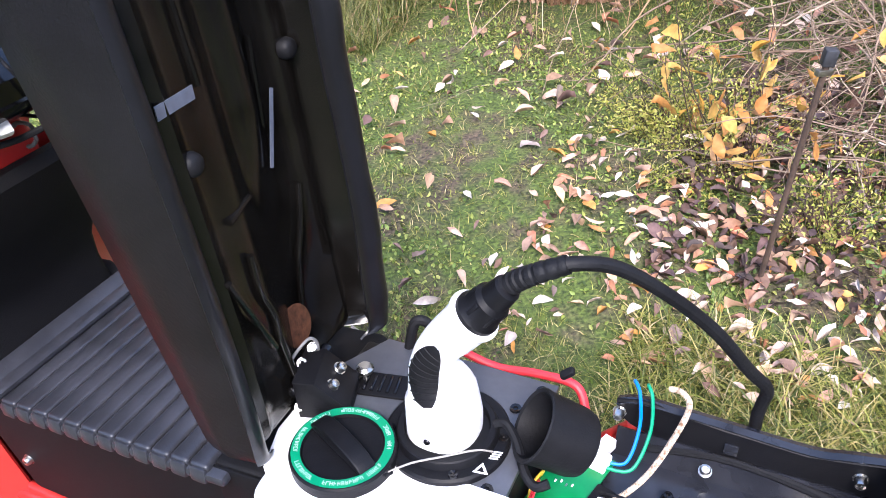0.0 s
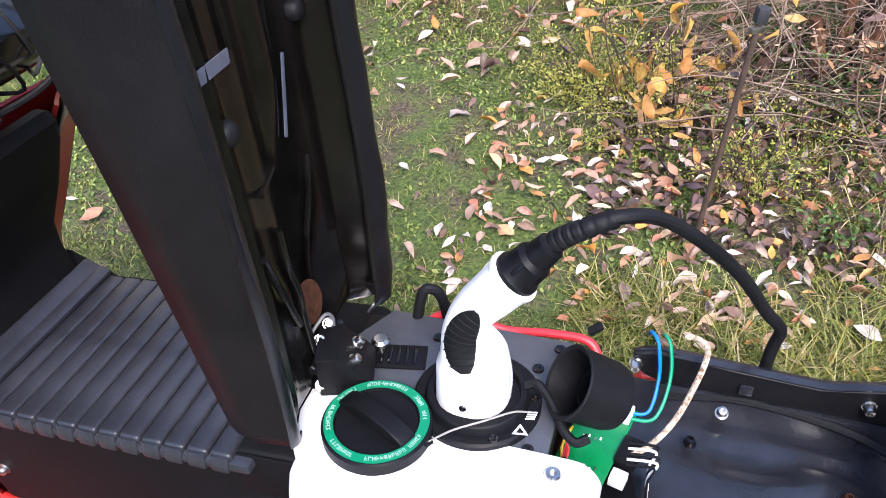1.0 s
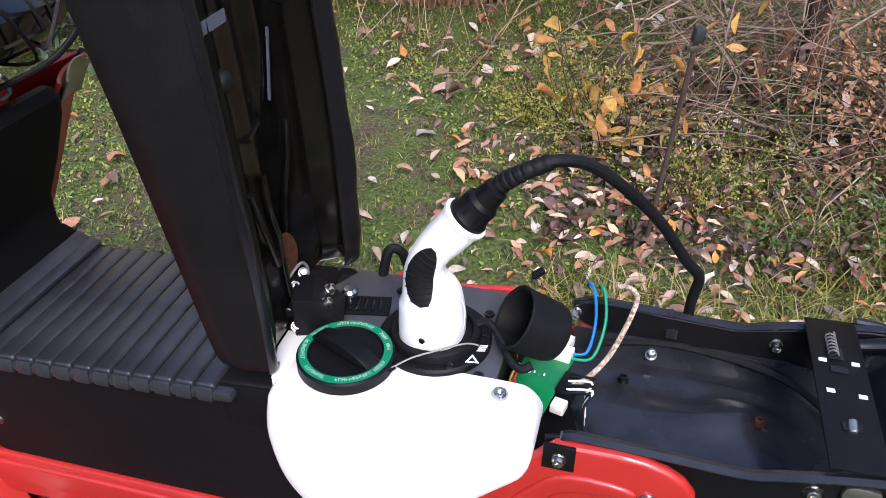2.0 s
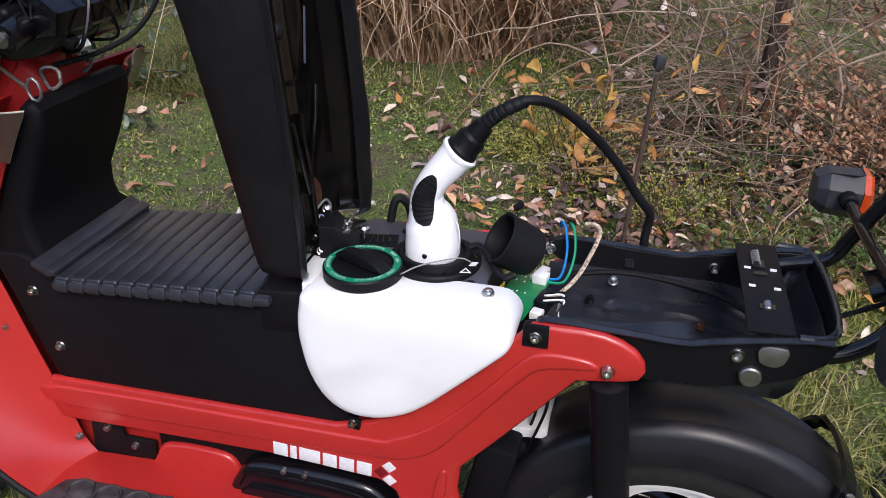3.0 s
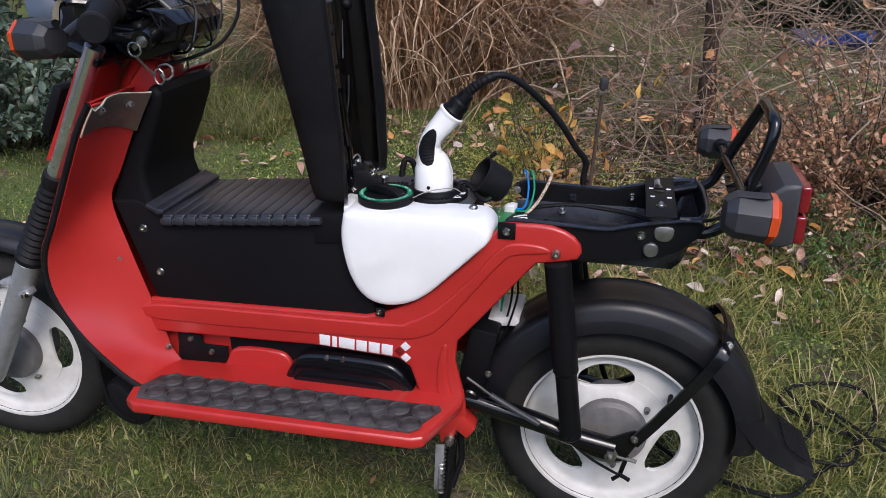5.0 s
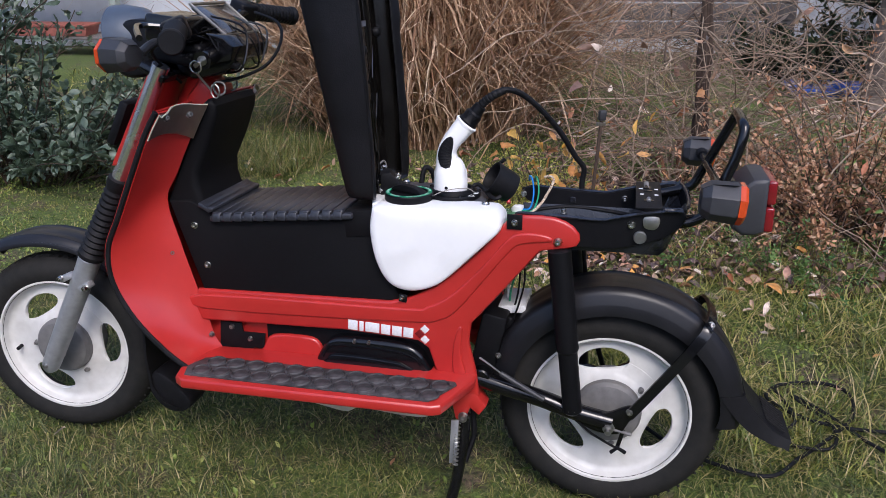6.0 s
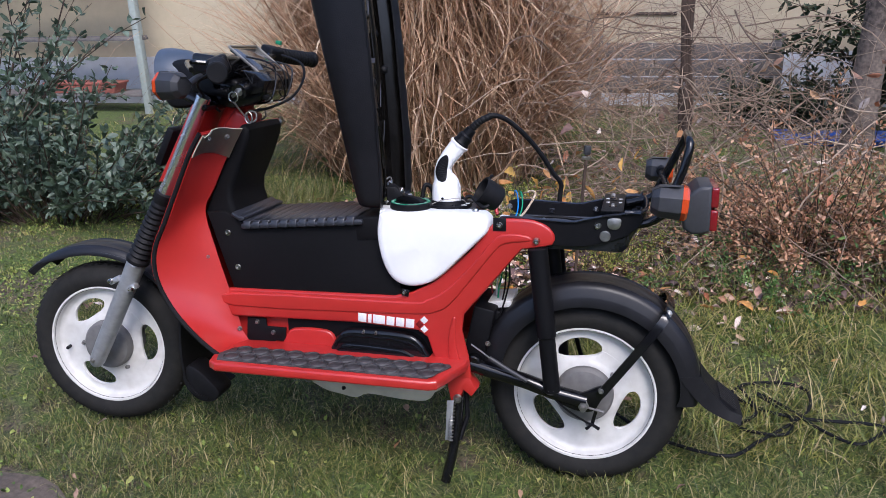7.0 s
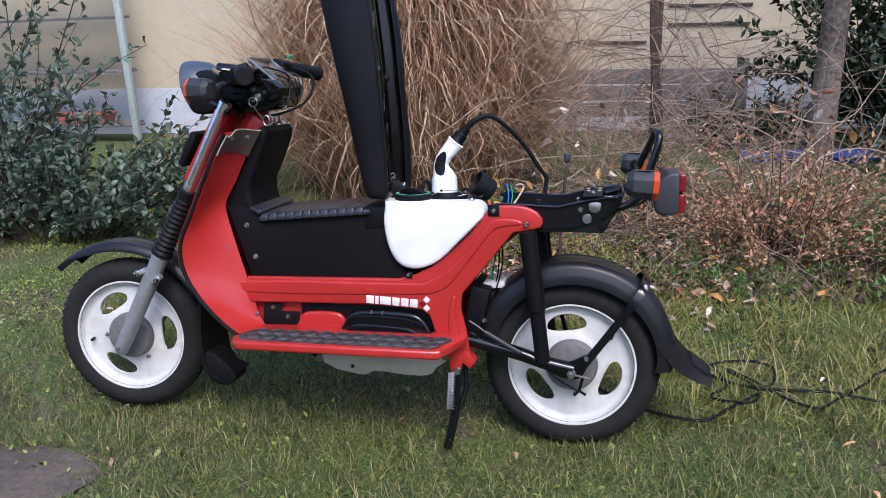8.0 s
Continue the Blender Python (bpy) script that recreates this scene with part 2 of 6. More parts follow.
def screw(name, place, way, r, parent, mat=None, high=0.006):
    """A round-headed screw with a hexagon socket."""
    m = along(place, Vector(place) + Vector(way))
    bm = turned([(r * 0.42, high * 0.45), (r * 0.42, high), (r * 0.8, high * 0.95), (r, high * 0.5), (r, 0.0), (r * 1.25, 0.0), (r * 1.25, -0.001)], m, 12)
    return part(name, bm, mat or STEEL, parent)


def mirrored(ob, name=None):
    """The same part on the other side of the scooter."""
    me = ob.data.copy()
    me.transform(Matrix.Diagonal((1, -1, 1, 1)))
    me.flip_normals()
    twin = new(name or ob.name, me)
    twin.parent = ob.parent
    return twin


def mix(a, b, t):
    return a + (b - a) * t


def step(a, b, x):
    t = min(1, max(0, (x - a) / (b - a)))
    return t * t * (3 - 2 * t)

# ---- the scooter ----
scooter = thing("scooter", "red electric scooter with white side tank and seat tipped open", "scooter", m=LEVEL)
NEAR = Vector((0, -1, 0))


def wheel(name, parent, turn, valve):
    """A wheel round the y axis at the origin of its own: tyre, dished white disc with three slots, drum hub."""
    w = new(name)
    w.parent = parent
    tread = []
    for k in range(17):
        a = math.pi * (k / 16 * 1.5 - 0.25)
        bulge = 1 - 0.06 * abs(math.cos(a)) ** 3
        tread.append((0.183 + 0.040 * math.sin(a) * bulge, 0.043 * math.cos(a) * (1.0 + 0.03 * math.sin(3 * a))))
    tread += [(0.1615, -0.019), (0.1615, 0.026)]
    body = turned(tread, pose(0, 0, 0, 90), 72, closed=True)
    part("tyre", body, TYRE, w, "black rubber tyre")
    grooves = []
    for k in range(60):
        a = 2 * math.pi * k / 60
        for s in (-1, 1):
            grooves.append(box((0.004, 0.02, 0.004), pose(0, 0, 0, 0, 0, 0) @ Matrix.Rotation(a, 4, "Y") @ Matrix.Translation((0.2198, s * 0.014, 0)) @ Matrix.Rotation(s * 0.6, 4, "X")))
    part("tread", joined(*grooves), TYRE, w)
    reach, deep, mid = 27.0, 0.0225, 0.1085
    stations = []
    for k in range(3):
        middle = turn + 120 * k
        stations += [(middle + reach * math.sin(math.pi * (q / 22 - 0.5)), deep * math.sqrt(max(0, 1 - math.sin(math.pi * (q / 22 - 0.5)) ** 2))) for q in range(23)]
        stations += [(middle + reach + (120 - 2 * reach) * q / 14, 0.0) for q in range(1, 14)]
    bm = bmesh.new()
    rings = []
    for a, h in stations:
        h = 0 if h < 1e-5 else h
        lip = 0.0035 * min(1, h / 0.006)
        col = []
        for r, y in ((0.1635, -0.021), (0.1632, -0.0255), (0.161, -0.028), (0.1575, -0.0275), (0.1545, -0.0235), (0.151, -0.017), (0.146, -0.0125), (0.140, -0.0115), (max(mid + h + 0.004, 0.1300), -0.0125),
                     (mid + h + 0.0018 * min(1, h / 0.006), -0.0135), (mid + h, -0.0135 + lip * 0.5), (mid + h, -0.0135 + lip * 2.2), (mid - h, -0.0145 + lip * 2.2), (mid - h, -0.0145 + lip * 0.5), (mid - h - 0.0018 * min(1, h / 0.006), -0.0150),
                     (min(mid - h - 0.004, 0.083), -0.0165), (0.078, -0.0195), (0.073, -0.0225), (0.06, -0.0235)):
            col.append(bm.verts.new((r * math.cos(radians(a)), y, r * math.sin(radians(a)))))
        rings.append((col, h))
    for k in range(len(rings)):
        (a, ha), (b, hb) = rings[k], rings[(k + 1) % len(rings)]
        for j in range(len(a) - 1):
            if j == 11 and (ha or hb):
                continue
            bm.faces.new((a[j], b[j], b[j + 1], a[j + 1]))
    bmesh.ops.remove_doubles(bm, verts=bm.verts[:], dist=2e-5)
    bmesh.ops.dissolve_degenerate(bm, edges=bm.edges[:], dist=1e-5)
    bmesh.ops.recalc_face_normals(bm, faces=bm.faces[:])
    part("rim", bm, RIM_WHITE, w, "white painted pressed wheel disc", smooth=50)
    part("rim_inside", turned([(0.161, -0.018), (0.15, 0.0), (0.163, 0.035), (0.158, 0.035), (0.145, 0.0), (0.156, -0.018)], pose(0, 0, 0, 90), 48, closed=True), RIM_WHITE, w)
    part("hub", turned([(0.0, 0.046), (0.045, 0.046), (0.060, 0.042), (0.066, 0.034), (0.0675, 0.02), (0.068, -0.04), (0.0, -0.04)], pose(0, 0, 0, 90), 40), HUB_GREY, w, "grey cast drum hub")
    for k in range(3):
        a = radians(turn + 60 + 120 * k)
        screw("wheel_bolt", (0.078 * math.cos(a), -0.020, 0.078 * math.sin(a)), NEAR, 0.0055, w, HUB_GREY, 0.008)
    a = radians(valve)
    part("valve", rod((0.128 * math.cos(a), -0.01, 0.128 * math.sin(a)), (0.128 * math.cos(a) * 0.97, -0.032, 0.128 * math.sin(a) * 0.97), 0.0045, 10, 0.001), RUBBER, w)
    return w


rear_wheel = wheel("rear_wheel", scooter, 98, 38)
rear_wheel.location = (0.627, 0, 0.222)
front_wheel = wheel("front_wheel", scooter, 122, 188)
front_wheel.matrix_basis = pose(-0.635, 0.0, 0.238, 0, 0, 5)

# frame: two pressed half shells with a raised beam
SHELL = [(-0.214, 0.447), (0.20, 0.455), (0.245, 0.468), (0.29, 0.493), (0.33, 0.526), (0.38, 0.574), (0.412, 0.616), (0.436, 0.644), (0.49, 0.645), (0.513, 0.643), (0.532, 0.637), (0.547, 0.628), (0.557, 0.615),
         (0.559, 0.602), (0.553, 0.591), (0.538, 0.586), (0.489, 0.578), (0.45, 0.53), (0.40, 0.468), (0.361, 0.422), (0.357, 0.384), (0.372, 0.32), (0.378, 0.27), (0.36, 0.252), (0.33, 0.27),
         (0.302, 0.30), (0.29, 0.318), (0.276, 0.362), (0.255, 0.376), (0.108, 0.384), (-0.213, 0.377), (-0.228, 0.41)]
part("frame_shell", slab(SHELL, -0.1115, -0.0985, 0.006, 3), RED, scooter, "red painted pressed steel frame")
FAR_SHELL = [(x, z - 0.035 * step(0.48, 0.60, z)) for x, z in SHELL]
part("frame_shell", slab(FAR_SHELL, 0.0985, 0.1115, 0.006, 3), RED, scooter, "red painted pressed steel frame")
BEAM = [(-0.205, 0.437), (0.22, 0.444), (0.275, 0.452), (0.325, 0.482), (0.385, 0.545), (0.425, 0.595), (0.452, 0.612), (0.50, 0.610), (0.508, 0.598), (0.455, 0.590), (0.43, 0.57), (0.375, 0.499), (0.335, 0.449), (0.30, 0.425), (0.22, 0.414), (-0.205, 0.404)]
part("frame_ridge", slab(rounded(BEAM, 3), -0.1150, -0.090, 0.012, 6), RED, scooter, smooth=75)
RIDGE2 = [(0.335, 0.41), (0.345, 0.41), (0.342, 0.36), (0.352, 0.318), (0.345, 0.30), (0.328, 0.31), (0.325, 0.36)]
part("frame_ridge", slab(rounded(RIDGE2, 3), -0.1150, -0.100, 0.0045, 4), RED, scooter, smooth=75)
part("frame_core", box((0.5, 0.196, 0.07), pose(0.04, 0, 0.413), 0.004), RED, scooter)
for s in (1, -1):
    screw("frame_bolt", (0.52, s * -0.1115, 0.599), (0, -s, 0), 0.0068, scooter, CHROME, 0.007)
screw("frame_bolt", (-0.195, -0.108, 0.345), NEAR, 0.005, scooter)
part("frame_bolt_plate", box((0.028, 0.004, 0.028), pose(0.441, -0.1125, 0.632), 0.001), BLACK_PLASTIC, scooter)
screw("frame_bolt", (0.441, -0.1145, 0.631), NEAR, 0.0058, scooter, CHROME)
part("tank_tab", box((0.016, 0.004, 0.016), pose(0.228, -0.1135, 0.466, 0, 10), 0.001), BLACK_PLASTIC, scooter)
screw("tank_screw", (0.226, -0.1155, 0.467), NEAR, 0.0045, scooter, CHROME)

# legs shield: a curved sheet from the box out to the trimmed edge
INNER = [(-0.162, 0.825), (-0.193, 0.774), (-0.238, 0.69), (-0.267, 0.633), (-0.247, 0.54), (-0.221, 0.446), (-0.205, 0.39), (-0.192, 0.335), (-0.172, 0.305)]
OUTER = [(-0.2, 0.824), (-0.228, 0.782), (-0.262, 0.715), (-0.309, 0.62), (-0.341, 0.553), (-0.341, 0.483), (-0.303, 0.407), (-0.240, 0.340), (-0.185, 0.303)]
inner = curve([(x, -0.1, z) for x, z in INNER], 5)
outer = curve([(x, -0.198, z) for x, z in OUTER], 5)


def shield_at(k, u):
    a, b = inner[k], outer[k]
    p = a.lerp(b, u)
    sag = 0.010 * math.sin(math.pi * u)
    return Vector((p.x - sag * 0.8, mix(a.y, b.y, u ** 1.15), p.z))


shield = part("leg_shield", grid_skin([[shield_at(k, u / 8) for u in range(9)] for k in range(len(inner))], 0.004), RED, scooter, "red leg shield")
mirrored(shield)
rim_line = [p + Vector((-0.003, -0.002, 0)) for p in outer]
mirrored(part("shield_trim", tube(rim_line, 0.0055, 8), RUBBER, scooter, "black rubber edge trim"))
front_rows = [[Vector((p.x - 0.012 - 0.012 * (1 - (v / 6 - 1) ** 2), mix(-0.198, 0.198, v / 12), p.z)) for v in range(13)] for p in outer]
part("front_apron", grid_skin(front_rows, 0.004), RED, scooter, "red front apron")
cover = [[shield_at(k, u / 8) + Vector((0.0095, -0.0045, 0.001)) for u in range(9)] for k in range(0, 7)]
cover[-1] = [p + Vector((0, 0, 0.012 * math.sin(math.pi * u / 8))) for u, p in enumerate(cover[-1])]
cover[0] = [p + Vector((0, 0, 0.013 * math.sin(math.pi * min(1, u / 7)) * (u / 8) - 0.010 * step(6, 8, u))) for u, p in enumerate(cover[0])]
bracket = part("shield_bracket", grid_skin(cover, 0.002), STAINLESS, scooter, "bare brushed steel bracket")
mirrored(bracket)
bracket_edge = [cover[k][0] for k in range(6, -1, -1)] + cover[0][1:] + [cover[k][-1] for k in range(1, 7)]
part("bracket_edge", tube(bracket_edge, 0.0013, 6), CREAM_PLATE, scooter, "pale edge strip of the bracket")
for p in (shield_at(2, 0.8), shield_at(2, 0.3)):
    screw("bracket_bolt", p + Vector((0.0115, -0.006, 0)), (0.9, -0.4, 0.1), 0.0055, scooter, HUB_GREY)
screw("shield_bolt", (-0.262, -0.112, 0.523), (0.5, -0.85, 0), 0.0045, scooter)
screw("shield_bolt", (-0.199, -0.106, 0.30), (0.4, -0.9, 0), 0.004, scooter)

# battery box with its riser
BOX = [(-0.262, 0.63), (-0.206, 0.446), (-0.19, 0.438), (0.222, 0.45), (0.205, 0.50), (0.18, 0.632), (0.172, 0.636), (0.12, 0.632), (-0.16, 0.607), (-0.215, 0.634)]
part("battery_box", slab(BOX, -0.104, 0.104, 0.006, 3), BLACK_FELT, scooter, "black powder-coated battery box")
RISER = [(-0.272, 0.625), (-0.232, 0.71), (-0.195, 0.785), (-0.175, 0.822), (-0.162, 0.833), (-0.15, 0.833), (-0.142, 0.822), (-0.145, 0.80), (-0.168, 0.745), (-0.196, 0.69), (-0.198, 0.66), (-0.19, 0.63), (-0.185, 0.60)]
part("box_riser", slab(RISER, -0.096, 0.085, 0.014, 4), BLACK_FELT, scooter, "black riser behind the leg shield")
for x, z in ((-0.209, 0.582), (-0.189, 0.499)):
    screw("box_screw", (x, -0.1045, z), NEAR, 0.0058, scooter, CHROME)
part("box_cover_plate", box((0.07, 0.003, 0.05), pose(0.148, -0.1052, 0.608, 0, -5), 0.001), BLACK_FELT, scooter)

# ribbed seat-base pad
pad = part("ribbed_pad", box((0.300, 0.212, 0.012), pose(-0.018, -0.011, 0.6125, 0, -4.4), 0.004), PAD_RUBBER, scooter, "black ribbed rubber pad")
rib_mesh = None
for k in range(12):
    x = -0.152 + 0.0232 * k
    z = 0.6195 + 0.077 * (x + 0.03)
    if rib_mesh is None:
        rib = joined(box((0.0208, 0.207, 0.011), pose(0, 0, 0), 0.0036, 3), box((0.0185, 0.010, 0.017), pose(0, -0.1025, -0.006, -10), 0.003, 2))
        first = part("pad_rib", rib, PAD_RUBBER, pad)
        rib_mesh = first.data
    else:
        first = new("pad_rib", rib_mesh)
        first.parent = pad
    first.matrix_local = pose(x, -0.011, z, 0, -0.2, 0)
part("pad_lip", box((0.030, 0.21, 0.01), pose(-0.178, -0.011, 0.623, 0, 30), 0.004), PAD_RUBBER, pad)
part("pad_lip", box((0.016, 0.21, 0.01), pose(-0.166, -0.011, 0.6205, 0, 16), 0.004), PAD_RUBBER, pad)

# white side tank
TANK = [(0.181, 0.650), (0.24, 0.651), (0.33, 0.650), (0.388, 0.650), (0.405, 0.647), (0.417, 0.633), (0.416, 0.615), (0.398, 0.595), (0.356, 0.553), (0.32, 0.517), (0.29, 0.495), (0.255, 0.483),
        (0.222, 0.484), (0.199, 0.497), (0.184, 0.52), (0.173, 0.556), (0.167, 0.60), (0.171, 0.635)]
tank_line = rounded(TANK, 4)
cx, cz = 0.30, 0.585
tank_rows = []
for y, shrink, lift in ((-0.05, 0.985, 0), (-0.053, 1.0, 0), (-0.09, 1.0, 0), (-0.112, 0.998, 0), (-0.121, 0.988, 0), (-0.1265, 0.968, 0), (-0.1295, 0.935, 0), (-0.131, 0.86, 0), (-0.132, 0.6, 0), (-0.1322, 0.3, 0)):
    row = [Vector((cx + (x - cx) * shrink, y + (0.006 * step(0.56, 0.48, z) if y < -0.1 else 0), cz + (z - cz) * shrink)) for x, z in tank_line]
    tank_rows.append(row + [row[0]])
tank = bmesh.new()
tv = [[tank.verts.new(p) for p in r[:-1]] for r in tank_rows]
for a, b in zip(tv, tv[1:]):
    for k in range(len(a)):
        tank.faces.new((a[k], a[(k + 1) % len(a)], b[(k + 1) % len(a)], b[k]))
tank.faces.new(tv[0])
tank.faces.new(tv[-1][::-1])
part("side_tank", tank, WHITE, scooter, "white plastic side tank", smooth=50)
screw("tank_screw", (0.380, -0.071, 0.6495), (0, 0, 1), 0.0075, scooter, CHROME)

# compartment, charge plate and its fittings
part("compartment", box((0.206, 0.15, 0.17), pose(0.268, 0.012, 0.553), 0.004), BLACK_PLASTIC, scooter)
plate = part("charge_plate", flat([(0.165, -0.05), (0.372, -0.062), (0.372, 0.088), (0.19, 0.088), (0.165, 0.04)], 0.640, 0.6462, 0.001), PLATE, scooter, "dark grey charge plate")
part("vent_frame", box((0.06, 0.030, 0.003), pose(0.213, 0.024, 0.6475, 0, 0, 12), 0.001), BLACK_PLASTIC, plate)
for k in range(6):
    part("vent_bar", box((0.0035, 0.022, 0.003), pose(0.194 + 0.0076 * k, 0.020 + 0.0016 * k, 0.6498, 0, 0, 12), 0.0008), BLACK_GLOSS, plate)
for x, y in ((0.245, 0.06), (0.345, 0.045), (0.355, -0.048), (0.338, -0.058), (0.36, 0.075)):
    part("plate_screw", turned([(0.0025, -0.0005), (0.0025, 0.0012), (0.0052, 0.0018), (0.0058, 0)], pose(x, y, 0.6465), 12), BLACK_GLOSS, plate)
flange = part("socket_flange", turned([(0.0, 0.0), (0.0545, 0.0), (0.056, 0.002), (0.056, 0.008), (0.054, 0.010), (0.046, 0.0105), (0.044, 0.017), (0.0425, 0.018), (0.038, 0.018), (0.037, 0.012), (0.0, 0.012)], pose(0.302, -0.009, 0.6462), 56), BLACK_PLASTIC, scooter, "black round charging socket flange")
for a in (-60, 10, 120, 200):
    part("flange_screw", turned([(0.002, 0.0), (0.002, 0.001), (0.004, 0.0015), (0.0045, -0.0005)], pose(0.302 + 0.05 * math.cos(radians(a)), -0.009 + 0.05 * math.sin(radians(a)), 0.6568), 12), BLACK_GLOSS, flange)
part("warning_mark", flat([(0.3405, -0.043), (0.3535, -0.041), (0.345, -0.031)], 0.6562, 0.6570), PRINT_WHITE, flange)
part("warning_mark_inside", flat([(0.3435, -0.0412), (0.3500, -0.0402), (0.3457, -0.0352)], 0.6570, 0.6573), BLACK_PLASTIC, flange)
for k in range(4):
    part("print_bar", box((0.008, 0.0012, 0.0006), pose(0.3515 + 0.0004 * k, -0.024 + 0.0026 * k, 0.657, 0, 0, 12)), PRINT_WHITE, flange)
part("green_mark", box((0.008, 0.006, 0.001), pose(0.262, -0.004, 0.659, 0, 0, 20)), GREEN, flange)
part("filler_neck", turned([(0.0, -0.05), (0.05, -0.05), (0.05, -0.003), (0.047, 0.0), (0.0, 0.0)], pose(0.229, -0.066, 0.6515), 48), WHITE, scooter, "white filler neck")
part("tank_corner", flat([(0.168, -0.10), (0.20, -0.10), (0.20, -0.034), (0.155, -0.034), (0.155, -0.06)], 0.60, 0.6495, 0.003), WHITE, scooter)
cap = part("filler_cap", turned([(0.0, 0.0), (0.0445, 0.0), (0.0465, 0.002), (0.0465, 0.0125), (0.045, 0.0145), (0.0355, 0.0145), (0.0345, 0.012), (0.0, 0.0115)], pose(0.231, -0.067, 0.6515), 64), BLACK_PLASTIC, scooter, "black round cap with green printed ring")
part("cap_ring", turned([(0.0362, 0), (0.0362, 0.0006), (0.0442, 0.0006), (0.0442, 0)], pose(0.231, -0.067, 0.666), 64, closed=True), GREEN, cap, "green printed ring")
part("cap_handle", slab(rounded([(-0.033, 0.0), (-0.031, 0.008), (-0.015, 0.0125), (0.005, 0.0125), (0.026, 0.009), (0.033, 0.0)], 4), -0.0085, 0.0085, 0.004, 3), BLACK_PLASTIC, cap).matrix_local = pose(0.231, -0.067, 0.6655, 0, 0, -24)
rng = random.Random(4)
for first, count in ((2, 5), (8, 11), (22, 8), (33, 9), (44, 6), (53, 12), (68, 4), (74, 3)):
    strokes = []
    for k in range(first, first + count):
        spot = Matrix.Translation((0.231, -0.067, 0.6669)) @ Matrix.Rotation(-2 * math.pi * k / 80, 4, "Z") @ Matrix.Translation((0.0402, 0, 0))
        wide_k = rng.uniform(0.0014, 0.0024)
        strokes.append(box((0.0038, 0.0006, 0.0004), spot @ Matrix.Translation((0, -wide_k / 2, 0))))
        if rng.random() > 0.35:
            strokes.append(box((0.0038 * rng.choice((1, 0.6)), 0.0006, 0.0004), spot @ Matrix.Translation((0, wide_k / 2, 0))))
        for off in rng.sample((-0.0016, 0.0, 0.0016), rng.choice((1, 2))):
            strokes.append(box((0.0006, wide_k, 0.0004), spot @ Matrix.Translation((off, 0, 0))))
    part("ring_print", joined(*strokes), PRINT_DIM, cap)
part("cap_eye", tube([(0.277 + 0.004 * math.cos(k), -0.073 + 0.004 * math.sin(k), 0.661) for k in range(6)], 0.0016, 6, closed=True), BLACK_PLASTIC, cap)
part("cap_string", tube(curve([(0.278, -0.073, 0.661), (0.295, -0.062, 0.668), (0.318, -0.048, 0.671), (0.338, -0.03, 0.668), (0.348, -0.018, 0.658)], 8), 0.0009, 6), STRING, scooter, "grey string tied to the cap")

# rubber dust cap of the socket, hanging open
lid_pose = along((0.417, 0.016, 0.660), (0.368, -0.006, 0.693)) @ Matrix.Scale(0.83, 4)
cup = part("dust_cap", turned([(0.0, 0.0), (0.030, 0.0), (0.034, 0.003), (0.0365, 0.012), (0.038, 0.05), (0.0395, 0.06), (0.038, 0.0615), (0.0345, 0.06), (0.0325, 0.05), (0.0315, 0.012), (0.0, 0.010)], lid_pose, 44), RUBBER, scooter, "black rubber dust cap hanging open")
part("cap_inside_ring", turned([(0.0225, 0.008), (0.0225, 0.032), (0.0205, 0.032), (0.0205, 0.008)], lid_pose, 32, closed=True), RUBBER, cup)
part("cap_strap", tube(curve([(0.341, 0.005, 0.665), (0.352, 0.006, 0.668), (0.366, -0.006, 0.662), (0.380, -0.026, 0.655), (0.392, -0.034, 0.652), (0.402, -0.03, 0.656)], 6), 0.0042, 8), RUBBER, cup)
part("cap_tab", box((0.014, 0.008, 0.006), pose(0.392, 0.045, 0.708, 20, -40, 10), 0.002), RUBBER, cup)

# electronics bay
bay = part("electronics_bay", box((0.075, 0.17, 0.006), pose(0.412, 0.005, 0.575)), BLACK_PLASTIC, scooter)
board = part("circuit_board", box((0.048, 0.098, 0.0018), pose(0.404, 0.010, 0.604, 4, -4, -14), 0.0003), PCB, scooter, "green circuit board")
rng = random.Random(9)
for k in range(16):
    part("solder_pin", box((0.0016, 0.003, 0.0008), pose(0.395 + 0.005 * (k % 4), (-0.022, 0.012, 0.04, 0.052)[k // 4] + 0.002 * (k % 2), 0.6085 - 0.0007 * (k % 4), 4, -8, -14)), PRINT_WHITE if k % 3 else STEEL, board)
part("connector", box((0.018, 0.016, 0.014), pose(0.4250, 0.044, 0.612, 0, 0, -14), 0.001), WHITE, scooter, "white wire connector")
part("connector", box((0.012, 0.034, 0.012), pose(0.4220, 0.06, 0.607, 0, 0, -20), 0.001), PRINT_WHITE, scooter)
part("connector", box((0.014, 0.014, 0.010), pose(0.4300, -0.02, 0.600, 0, 0, -14), 0.001), WHITE, scooter)
part("connector", box((0.018, 0.03, 0.014), pose(0.4360, 0.005, 0.604, 0, 0, -14), 0.001), BLACK_PLASTIC, scooter, "black wire connector")
part("wire", tube(curve([(0.4320, 0.046, 0.612), (0.4480, 0.052, 0.613), (0.4520, 0.075, 0.636), (0.4470, 0.088, 0.664), (0.4400, 0.098, 0.668), (0.4380, 0.11, 0.655)], 7), 0.0017, 7), BLUE_WIRE, scooter, "blue wire")
part("wire", tube(curve([(0.4320, 0.040, 0.611), (0.4540, 0.048, 0.610), (0.4620, 0.073, 0.635), (0.4580, 0.089, 0.662), (0.4520, 0.098, 0.667), (0.4510, 0.11, 0.655)], 7), 0.0017, 7), GREEN_WIRE, scooter, "green wire")
